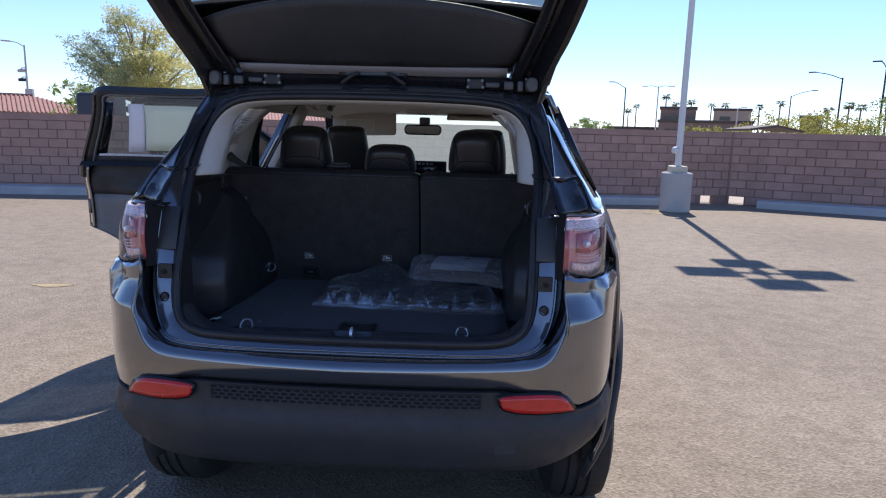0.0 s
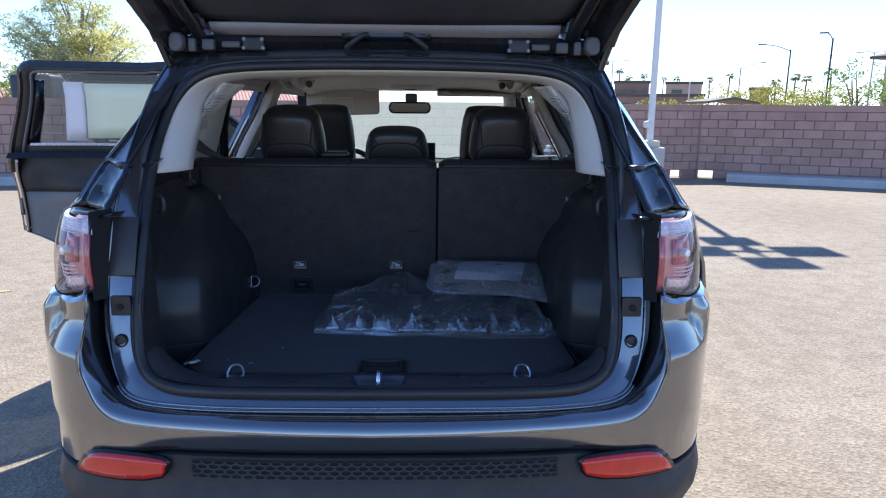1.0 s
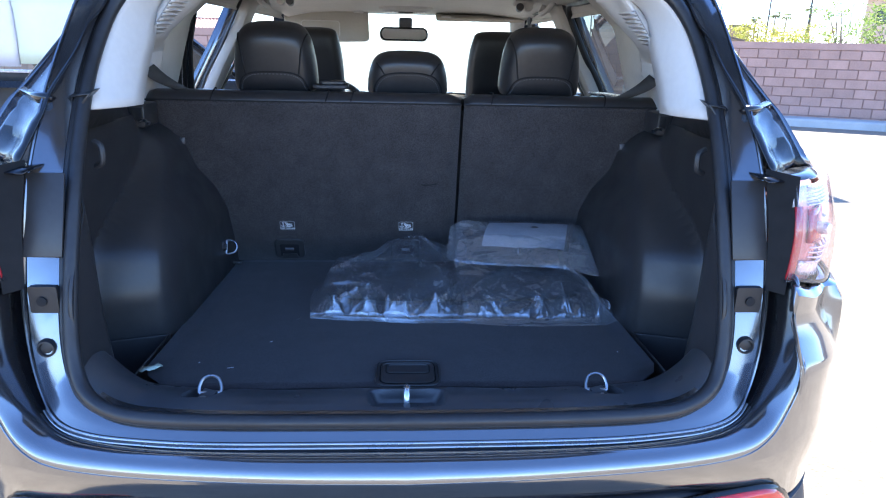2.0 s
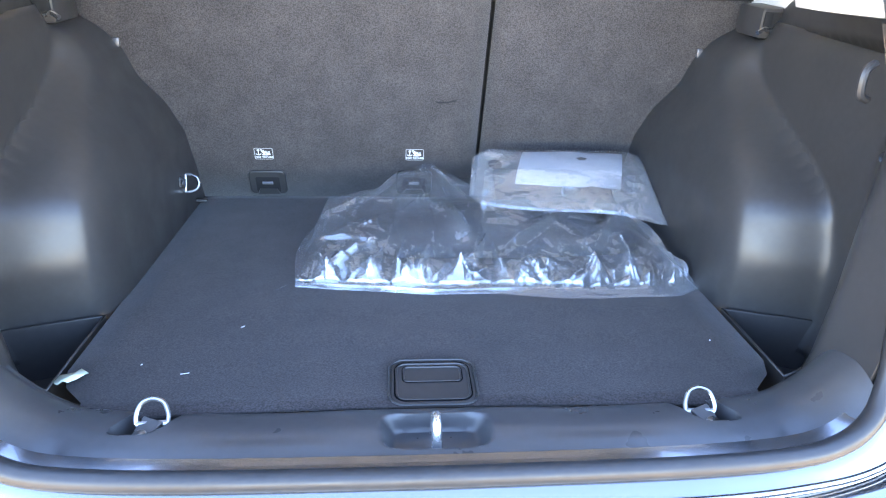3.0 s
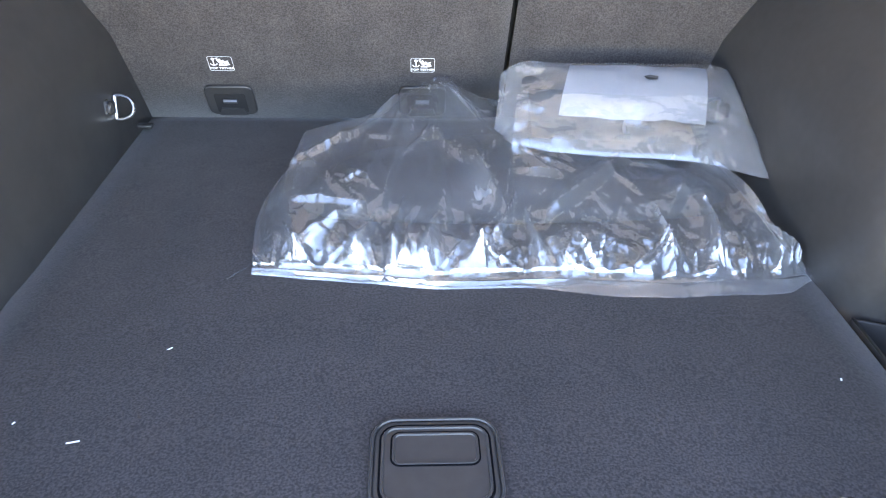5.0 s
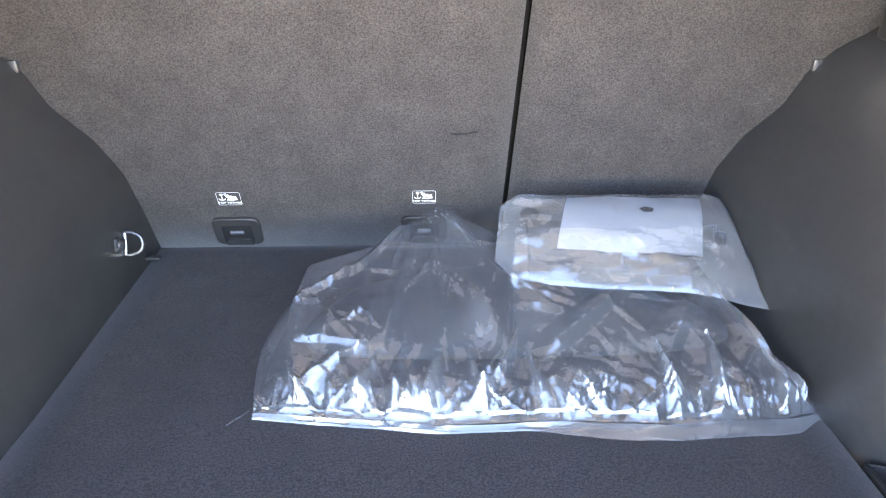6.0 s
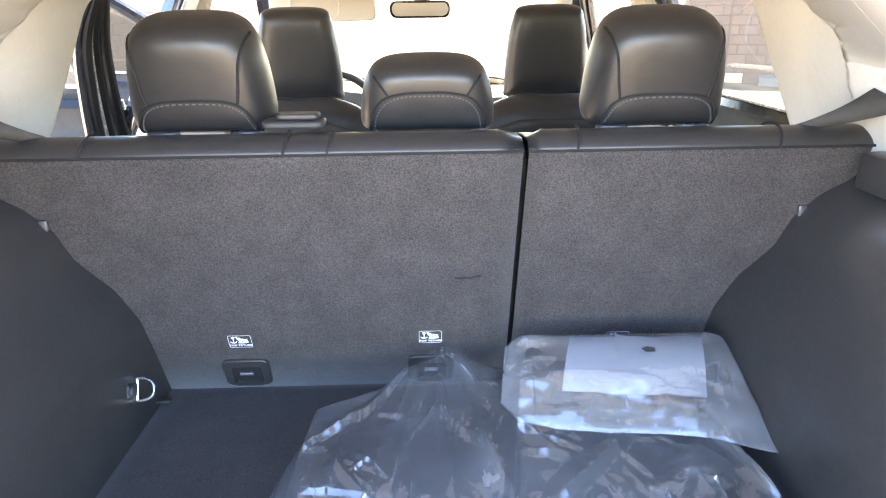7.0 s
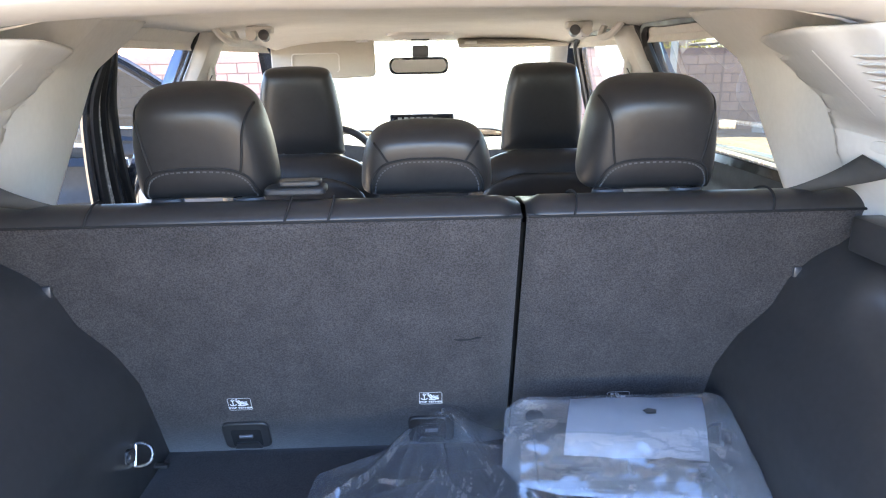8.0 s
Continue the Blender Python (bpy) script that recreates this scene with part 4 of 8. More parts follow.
    path += [edge(y1 - lead * 0.8, 1.49), edge(y1 - lead * 0.4, 1.30), edge(y1 - 0.03, 1.12)]
    part("window_frame", tube(spline(path, 4), 0.026, 8, squash=1.0), GLOSSBLACK, d, "black window frame")
    mid = sum(path, Vector()) / len(path)
    part("frame_seal", tube([mid + (p - mid) * 0.885 + Vector((-sgn * 0.03, 0, 0)) for p in spline(path, 4)], 0.007 if angle else 0.011, 6), SEALGREY if angle else RUBBER, d)
    if angle:
        part("inner_frame", loft([[mid + (p - mid) * k + Vector((-sgn * o, 0, 0)) for k, o in ((0.995, 0.012), (0.97, 0.034), (0.93, 0.036), (0.885, 0.030), (0.86, 0.012))] for p in spline(path, 4)]), TRIMDARK, d, solid=0.004)
    gl = []
    for j in range(7):
        z = 1.16 + (top - 1.16) * j / 6
        ya = y0 + 0.04
        yb = along([(1.12, y1 - 0.03), (1.30, y1 - lead * 0.4), (1.49, y1 - lead * 0.8), (top, y1 - lead)], z)
        gl.append([edge(ya + (yb - ya) * i / 6, z) for i in range(7)])
    # the open front door's glass is darkened for its shadow on the ground
    part("window_glass", loft(gl), (SHADED if name.startswith("rear") else SHADOWGLASS) if angle else (TINTGLASS if name.startswith("rear") else CARGLASS), d, "clear door window" if name.startswith("front") and not angle else "tinted door window")
    if sheets:
        def sheet(nm, u0, u1, z0, z1, mt, lab):
            r2 = []
            for j in range(5):
                z = z0 + (z1 - z0) * j / 4
                r2.append([edge(y0 + u0 + 0.13 * (1.515 - z) + (u1 - u0) * i / 4, z) + Vector((-sgn * (0.006 + 0.002 * (nm == "paper_strip")), 0, 0)) for i in range(5)])
            part(nm, loft(r2), mt, d, lab, solid=0.0006)
        rb = [[edge(y0 + u, z) + Vector((-sgn * 0.004, 0, 0)) for u in (0.05, 0.12)] for z in (1.2, 1.3, 1.4, 1.52)]
        part("window_divider", loft(rb), GLOSSBLACK, d, solid=0.02)
        sheet("window_sticker", 0.285, 0.70, 1.285, 1.51, PAPERGREY, "large pale window sheet")
        sheet("paper_strip", 0.20, 0.29, 1.275, 1.515, STRIPPAPER, "narrow white paper sheet")
    if name.startswith("front"):
        my = y1 - 0.16
        mx = sgn * (half(my, 1.1) + 0.115)
        housing = part("side_mirror", moved(box((0.20, 0.10, 0.14), (0, 0, 0), bevel=0.035, seg=4), Matrix.Translation((mx, my, 1.19))), PAINT, d)
        part("mirror_face", moved(plate(rounded(0.165, 0.11, 0.03), -0.004, 0.0), Matrix.Translation((mx, my - 0.052, 1.19)) @ Matrix.Rotation(radians(sgn * 8), 4, "Z")), MIRRORGLASS, housing)
        part("mirror_foot", tube([(sgn * (half(my, 1.08) - 0.02), my + 0.01, 1.11), (mx - sgn * 0.05, my, 1.15)], 0.025, 8), GLOSSBLACK, d)
    part("door_handle", tube(spline([(sgn * (half(y0 + 0.08, 0.95) + 0.0), y0 + 0.07, 0.97), (sgn * (half(y0 + 0.12, 0.95) + 0.03), y0 + 0.11, 0.972), (sgn * (half(y0 + 0.2, 0.95) + 0.03), y0 + 0.21, 0.972), (sgn * (half(y0 + 0.25, 0.95)), y0 + 0.25, 0.97)], 4), 0.012, 8), PAINT, d)
    if angle:
        # the rear edge leans: forward towards the sill in front, forward towards the roof behind
        for ob in [d] + list(d.children):
            for v in ob.data.vertices:
                lean = 0.25 * min(1.2, max(0.0, (1.5 - v.co.z) / 0.9)) if name.startswith("front") else 0.15 * smooth01(1.10, 1.56, v.co.z)
                v.co.y += lean * max(0.0, 1 - (v.co.y - y0) / (y1 - y0))
        pivot = Matrix.Translation((hx, hinge_y, 0))
        d.matrix_parent_inverse = Matrix.Translation(car.location).inverted()
        d.matrix_basis = pivot @ Matrix.Rotation(radians(angle), 4, "Z") @ pivot.inverted()
    return d


door("rear_door", 1.06, 1.93, 1, 0, 1.91, "closed grey rear door")
door("front_door", 1.94, 3.18, 1, 0, 3.16, "closed grey front door")
rear_left = door("rear_door", 1.05, 1.93, -1, -79.0, 1.91, "open grey rear door with papers in its window", sheets=True)
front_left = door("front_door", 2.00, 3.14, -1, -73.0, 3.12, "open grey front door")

# seals and painted flanges round the rear edge of the open door's aperture
edge_out = [Vector((-0.640, 1.375, 1.51)), Vector((-0.662, 1.340, 1.466)), Vector((-0.715, 1.355, 1.375)), Vector((-0.742, 1.385, 1.25)), Vector((-0.755, 1.41, 1.12)), Vector((-0.77, 1.45, 0.95))]
edge_in = [Vector((-0.640, 1.385, 1.51)), Vector((-0.655, 1.390, 1.466)), Vector((-0.690, 1.430, 1.375)), Vector((-0.712, 1.480, 1.25)), Vector((-0.730, 1.55, 1.12)), Vector((-0.75, 1.66, 0.95))]
for nm, t, r, mt, lab in (("aperture_flange", 0.05, 0.010, PAINT, "painted door aperture edge"), ("aperture_seal", 0.24, 0.017, RUBBER, "black rubber door seal"), ("aperture_flange", 0.43, 0.009, SILVER, ""), ("aperture_seal", 0.58, 0.013, RUBBER, ""), ("aperture_flange", 0.74, 0.012, PAINT, ""), ("aperture_seal", 0.94, 0.014, RUBBER, "")):
    part(nm, tube(spline([a.lerp(b, t) for a, b in zip(edge_out, edge_in)], 5), [r * (0.35 + 0.65 * min(1.0, k / 8)) for k in range(26)], 8), mt, car, lab)

# ---- raised liftgate ----
HINGE = Vector((0, 0.555, 1.60))
GATE_UP = radians(47)
GATE_W = [(0.0, 0.565), (0.1, 0.59), (0.2, 0.625), (0.3, 0.652), (0.45, 0.68), (0.62, 0.68), (0.75, 0.65), (0.88, 0.59), (0.98, 0.53)]
GATE_N = [(0.0, 0.035), (0.2, 0.045), (0.5, 0.055), (0.62, 0.055), (0.75, 0.02), (0.98, -0.10)]


def gate(x, s, n):
    """A place on the gate: across, down from the hinge, and out from its inner face."""
    back = Vector((0, -math.cos(GATE_UP), math.sin(GATE_UP)))
    out = Vector((0, math.sin(GATE_UP), math.cos(GATE_UP)))
    return HINGE + back * s + out * n + Vector((x, 0, 0))


def gate_skin(s0, s1, n, inset, scale=1.0, ns=14, nx=16, crown=0.05, bm=None):
    rws = []
    for i in range(ns + 1):
        s = s0 + (s1 - s0) * i / ns
        w = along(GATE_W, s) * scale - inset
        rws.append([gate(w * q, s - 0.02 * q * q * (1 if n > 0 else 0), along(GATE_N, s) + n - crown * abs(q) ** 3) for q in [-1 + 2 * k / nx for k in range(nx + 1)]])
    return loft(rws, bm)


liftgate = part("liftgate", gate_skin(0.0, 0.245, 0.03, 0.0), PAINT, car, "raised grey liftgate seen from inside", solid=0.01)
part("gate_lower_skin", gate_skin(0.62, 0.98, 0.03, 0.0), PAINT, liftgate, solid=0.01)
for sgn in (-1, 1):
    rws = [[gate(sgn * (along(GATE_W, s) - o), s, along(GATE_N, s) + 0.03 - 0.05 * (1 - o) ** 3 * 1.0 + h) for o, h in ((0.0, 0.0), (0.03, 0.004), (0.075, 0.006))] for s in [0.245 + 0.375 * k / 8 for k in range(9)]]
    part("gate_side_skin", loft(rws), PAINT, liftgate, solid=0.01)
    # inner channel along the gate's flank
    rws = [[gate(sgn * (along(GATE_W, s) - o), s, along(GATE_N, s) + h) for o, h in ((0.0, -0.01), (0.006, -0.075), (0.022, -0.125), (0.040, -0.128), (0.055, -0.10), (0.07, -0.075), (0.085, -0.075), (0.10, -0.095), (0.135, -0.10))] for s in [-0.04 + 0.96 * k / 16 for k in range(17)]]
    part("gate_flange", loft(rws), GLOSSBLACK, liftgate, "dark inner flank", solid=0.004)
    part("flank_seam", tube([gate(sgn * (along(GATE_W, s) - 0.075), s, along(GATE_N, s) - 0.04) for s in [0.06 + 0.8 * k / 12 for k in range(13)]], 0.004, 6), DARKSTEEL, liftgate)
# inner trim: dark panel with an arched window edge
rws = []
for k in range(21):
    q = -1 + k / 10
    arch = 0.315 - 0.095 * abs(q) ** 2.4
    row = []
    for j in range(9):
        t = j / 8
        s = 0.075 + (arch - 0.075) * t
        row.append(gate(q * (along(GATE_W, s) - 0.12), s, -0.045 - 0.012 * math.sin(math.pi * t) + 0.02 * abs(q) ** 4))
    rws.append(row)
part("gate_trim", loft(rws), CLADDING, liftgate, "black plastic inner trim", solid=0.01)
rws = []
for k in range(17):
    q = -1 + k / 8
    rws.append([gate(q * 0.43, s, h) for s, h in ((0.028, -0.02), (0.032, -0.036), (0.055, -0.046), (0.073, -0.045))])
part("gate_header", loft(rws), material("grey_header_paint", (0.22, 0.21, 0.215), rough=0.45, vary=0.12), liftgate, "bare grey header strip", solid=0.006)
part("gate_inner_lower", gate_skin(0.60, 0.95, -0.07, 0.06, crown=0.02), CLADDING, liftgate, "black lower inner trim", solid=0.015)
part("gate_glass", gate_skin(0.18, 0.64, 0.012, 0.07, crown=0.03), TINTGLASS, liftgate, "tinted rear window")
part("glass_border", gate_skin(0.585, 0.64, 0.006, 0.08, crown=0.03, ns=3), GLOSSBLACK, liftgate, solid=0.003)
part("number_plate_recess", box((0.40, 0.02, 0.12), gate(0, 0.80, 0.05), bevel=0.01, turn=Matrix.Rotation(-GATE_UP, 3, "X").to_4x4()), GLOSSBLACK, liftgate)
part("spoiler", loft([[gate(q * 0.55, s, h) for s, h in ((0.0, 0.05), (0.02, 0.075), (0.12, 0.085), (0.20, 0.08), (0.215, 0.065), (0.10, 0.055))] for q in [-1 + k / 8 for k in range(17)]], ring=True, cap=True), PAINT, liftgate)
# hinges, wiring, rail under the roof lip
RAILGREY = material("satin_rail_grey", (0.075, 0.075, 0.08), rough=0.4, vary=0.2, scale=30)
rail = part("hinge_rail", loft([[Vector((x, 0.535 + o - 0.02 * (x / 0.5) ** 2, 1.583 + h - 0.012 * (x / 0.5) ** 2)) for o, h in ((-0.02, -0.018), (-0.03, 0.0), (-0.02, 0.02), (0.01, 0.026), (0.03, 0.0))] for x in [-0.5 + k / 20 for k in range(21)]], ring=True, cap=True), GLOSSBLACK, car, "dark hinge rail below the roof edge")
part("rail_step", loft([[Vector((x, 0.508 + o, 1.600 + h)) for o, h in ((0, -0.012), (-0.014, -0.004), (-0.014, 0.014), (0.02, 0.02))] for x in [-0.11 + 0.22 * k / 8 for k in range(9)]]), GLOSSBLACK, rail, solid=0.006)
for sgn in (-1, 1):
    h = part("gate_hinge", box((0.045, 0.06, 0.045), (sgn * 0.462, 0.535, 1.590), bevel=0.008), DARKSTEEL, car)
    part("hinge_arm", tube([(sgn * 0.462, 0.54, 1.585), gate(sgn * 0.462, 0.03, -0.02), gate(sgn * 0.462, 0.09, -0.03)], 0.013, 8), DARKSTEEL, h)
    part("hinge_bolt", cyl(0.010, 0.012, (sgn * 0.487, 0.505, 1.588), "y", 8), CHROME, h)
    # catch, cover plates and end cap along the rail
    catch = part("rail_catch", box((0.052, 0.022, 0.030), (sgn * 0.330, 0.500, 1.574), bevel=0.004), CLADDING, rail)
    for o, h in ((-0.024, -0.010), (0.024, -0.010), (-0.022, 0.011), (0.022, 0.011)):
        part("catch_bolt", cyl(0.0055, 0.010, (sgn * 0.330 + o, 0.488, 1.574 + h), "y", 8, bevel=0.001), DARKSTEEL, catch)
    for x, w, h, z in ((0.385, 0.046, 0.016, 1.572), (0.436, 0.030, 0.026, 1.570), (0.472, 0.018, 0.032, 1.568)):
        part("rail_plate", box((w, 0.020, h), (sgn * x, 0.499 - 0.3 * (x - 0.38), z), bevel=0.004), RAILGREY, rail)
    part("rail_end_cap", moved(plate(rounded(0.040, 0.044, 0.016, 5), -0.008, 0.010), Matrix.Translation((sgn * 0.507, 0.462, 1.574)) @ Matrix.Rotation(radians(sgn * 20), 4, "Z")), RAILGREY, rail, bevel=0.004)
    run_of_boot = spline([(sgn * 0.045, 0.488, 1.598), (sgn * 0.060, 0.482, 1.595), (sgn * 0.082, 0.484, 1.581), (sgn * 0.102, 0.495, 1.567)], 6)
    part("wiring_boot", tube(run_of_boot, [0.0075 if k % 2 else 0.0058 for k in range(len(run_of_boot))], 10), RUBBER, car, "ribbed rubber wiring boot")
    # gas strut
    a, b = Vector((sgn * 0.524, 0.490, 1.480)), Vector((sgn * 0.592, 0.425, 1.72))
    st = part("gas_strut", tube([a.lerp(b, 0.40), b], 0.0125, 10), GLOSSBLACK, car, "black gas strut")
    part("strut_rod", tube([a, a.lerp(b, 0.42)], 0.0085, 8), GLOSSBLACK, st)

# ---- cargo space ----
FLOOR_Z = 0.830


def floor_z(y):
    return FLOOR_Z - 0.022 * (y - 0.25) / 0.67


fl = []
for i in range(25):
    y = 0.160 + 0.775 * i / 24
    w = 0.456 - 0.045 * smooth01(0.245, 0.185, y)
    fl.append([Vector((w * q, y + (0.012 * (1 - q * q) if i == 0 else 0), floor_z(y))) for q in [-1 + k / 10 for k in range(21)]])
cargo_floor = part("cargo_floor", loft(fl), CARPET, car, "charcoal carpeted load floor", solid=0.003)
part("floor_handle", plate(rounded(0.106, 0.088, 0.018, 5, 0.002, 0.2175), floor_z(0.21) + 0.0005, floor_z(0.21) + 0.0045, "z"), TRIMDARK, cargo_floor, "black plastic pull handle", bevel=0.002)
# near-black raised lines stand for the shade in the handle's grooves
GROOVESHADE = material("groove_shade", (0.004, 0.004, 0.005), rough=0.95, spec=0.05)
for nm, w, h, r, cy, thick, mt in (("handle_frame", 0.109, 0.091, 0.020, 0.2175, 0.0016, TRIMDARK), ("handle_groove", 0.0945, 0.0765, 0.014, 0.2175, 0.0013, GROOVESHADE), ("handle_edge", 0.0905, 0.0725, 0.0125, 0.2175, 0.0017, TRIMDARK), ("grip_groove", 0.0755, 0.0335, 0.0075, 0.232, 0.0010, GROOVESHADE), ("handle_grip", 0.072, 0.030, 0.006, 0.232, 0.0015, TRIMDARK)):
    part(nm, tube([(p[0], p[1], floor_z(0.21) + 0.0045) for p in rounded(w, h, r, 5, 0.002, cy)], thick, 6, closed=True), mt, cargo_floor)

# rear sill cover between floor and seal, with pockets for the rings and the latch
def pocket(x, y, cx, cy, w, d, slant=0.0, wall=0.74):
    """1 inside a rounded, slanting pocket, 0 outside."""
    u, v = abs(x - cx - slant * (y - cy)) / (w / 2), abs(y - cy) / (d / 2)
    return smooth01(1.04, wall, (u ** 5 + v ** 5) ** 0.2)


SILL = [(p.x, p.y) for p in spline([(0.0575, 0.823, 0), (0.060, 0.8275, 0), (0.068, 0.8340, 0), (0.078, 0.8395, 0), (0.088, 0.8437, 0), (0.100, 0.8470, 0), (0.117, 0.8490, 0), (0.135, 0.8465, 0), (0.152, 0.842, 0), (0.166, 0.835, 0), (0.1805, 0.822, 0)], 6)]
sl = []
for k in range(361):
    across = -0.492 + 0.984 * k / 360
    lift = 0.058 * max(0.0, (abs(across) - 0.39) / 0.102) ** 2.4
    row = []
    for j in range(62):
        flat_y = 0.058 + 0.122 * j / 61
        y = flat_y + 0.034 * smooth01(0.30, 0.48, abs(across)) * (1 - 0.35 * j / 61)
        # the mesh follows the slanting walls of the ring pockets
        x = across - math.copysign(0.41, across) * (y - 0.147) * smooth01(0.09, 0.04, abs(abs(across) - 0.320))
        z = along(SILL, flat_y) + lift
        z -= 0.002 * smooth01(0.08, 0.17, abs(x)) * smooth01(0.27, 0.22, abs(x)) * smooth01(0.095, 0.11, y)
        z -= 0.024 * pocket(x, y, 0.0, 0.119, 0.124, 0.058)
        for sg in (-1, 1):
            z -= 0.028 * pocket(x, y, sg * 0.320, 0.147, 0.050, 0.058, -sg * 0.41, 0.86)
        row.append(Vector((x, y + 0.004 * math.sin(9 * x) * (j == 61), z)))
    sl.append(row)
part("sill_cover", loft(sl), SILLPLASTIC, car, "black plastic loading sill with pockets")
latch_cup = part("latch_plate", plate(rounded(0.070, 0.030, 0.008, 4, 0.0, 0.117), 0.8205, 0.8225, "z"), CLADDING, car)
LATCHSTEEL = material("bright_latch_steel", (0.80, 0.81, 0.83), rough=0.25, metal=0.9, vary=0.1)
part("striker", tube(spline([(0, 0.104, 0.815), (0, 0.104, 0.842), (0, 0.112, 0.858), (0, 0.126, 0.858), (0, 0.136, 0.842), (0, 0.136, 0.815)], 5), 0.0056, 10), LATCHSTEEL, car, "bright steel latch loop")
for x in (-0.020, 0.018):
    part("latch_screw", box((0.008, 0.002, 0.002), (x, 0.124, 0.8232), bm=box((0.002, 0.009, 0.002), (x, 0.124, 0.8230))), SEAM, latch_cup, smooth=0)

GUIDEDARK = material("coated_strap_steel", (0.075, 0.072, 0.072), rough=0.45, metal=0.3, vary=0.25, scale=60)


def tie_ring(at, r, m, cup=True):
    """A hinged wire D ring on its foot."""
    pts = [Vector((-r, 0, 0)), Vector((-r * 1.02, 0, r * 0.6)), Vector((-r * 0.7, 0, r * 1.35)), Vector((0, 0, r * 1.62)), Vector((r * 0.7, 0, r * 1.35)), Vector((r * 1.02, 0, r * 0.6)), Vector((r, 0, 0))]
    mm = Matrix.Translation(at) @ m
    ring = part("tie_down_ring", tube([mm @ p for p in spline(pts, 6)], 0.0027, 8), CHROME, car, "bright steel tie-down ring")
    part("ring_bar", tube([mm @ Vector((-r, 0, 0)), mm @ Vector((r, 0, 0))], 0.0034, 8), CHROME, ring)
    if cup:
        part("ring_foot", moved(box((0.021, 0.030, 0.016), (0.0, -0.014, -0.006), bevel=0.004), mm), CLADDING, ring)
    if cup:
        part("ring_cup", moved(lathe([(0, 0.002), (0.012, 0.001), (0.016, -0.003), (0.0175, -0.008)], (0.0, -0.018, -0.004), "z", 18), mm), GLOSSBLACK, ring)
        part("foot_bolt", moved(cyl(0.008, 0.006, (0.0, -0.026, 0.001), "z", 8, bevel=0.002), mm), DARKSTEEL, ring)
    return ring


for sgn in (-1, 1):
    x = sgn * 0.315
    ring = tie_ring((x, 0.142, 0.842), 0.0168, Matrix.Rotation(radians(sgn * -3), 4, "Z") @ Matrix.Rotation(radians(-36), 4, "X"), cup=False)
    # steel strap that holds the ring, bolted down at its rounded end
    outline = [(-0.003, 0.013), (-0.003, -0.013), (0.016, -0.0105)] + [(0.021 + 0.0095 * math.cos(q), 0.0095 * math.sin(q)) for q in [radians(-75 + 15 * k) for k in range(11)]] + [(0.016, 0.0105)]
    lay = Matrix.Translation((x, 0.143, 0.8440)) @ Matrix.Rotation(radians(-90 + sgn * 24), 4, "Z") @ Matrix.Rotation(radians(14), 4, "Y")
    strap = part("ring_strap", moved(plate(outline, -0.003, 0.002, "z"), lay), GUIDEDARK, ring, "dark steel strap", bevel=0.0012)
    part("strap_block", moved(box((0.026, 0.021, 0.012), (0.010, 0, -0.009), bevel=0.002), lay), GLOSSBLACK, ring)
    part("strap_bolt", moved(lathe([(0, 0.0042), (0.0050, 0.0041), (0.0062, 0.0036), (0.0066, 0.0026), (0.0085, 0.0024), (0.0085, 0.0015)], (0.0215, 0, 0), "z", 16), lay), CHROME, strap)

# ---- side trims of the cargo space ----
CONTOUR = [(0.78, 0.455), (0.83, 0.456), (0.90, 0.458), (0.97, 0.462), (1.03, 0.482), (1.085, 0.520), (1.14, 0.533), (1.175, 0.560), (1.20, 0.60), (1.225, 0.612)]
OUTER = [(0.78, 0.585), (0.83, 0.592), (0.95, 0.59), (1.10, 0.58), (1.20, 0.58), (1.225, 0.59)]
ENTRY = [(0.78, 0.475), (0.86, 0.492), (0.95, 0.500), (1.06, 0.503), (1.17, 0.510), (1.225, 0.515)]


WHEELHOUSE = [(p.x, max(0.0, min(1.0, p.y))) for p in spline([(0.335, 0.0, 0), (0.352, 0.03, 0), (0.364, 0.16, 0), (0.394, 0.76, 0), (0.410, 0.90, 0), (0.440, 0.97, 0), (0.50, 1.0, 0), (0.60, 1.0, 0)], 6)]


def trim_x(y, z):
    """Inner half width of the cargo trim: entry panel, recess, then the wheel house with its rear face."""
    bulge = along(WHEELHOUSE, y - 0.27 * smooth01(0.98, 1.16, z) - 0.02 * smooth01(0.90, 1.0, z))
    x = along(OUTER, z) + (along(CONTOUR, z) - along(OUTER, z)) * bulge
    return x + (along(ENTRY, z) - x) * smooth01(0.325, 0.205, y)


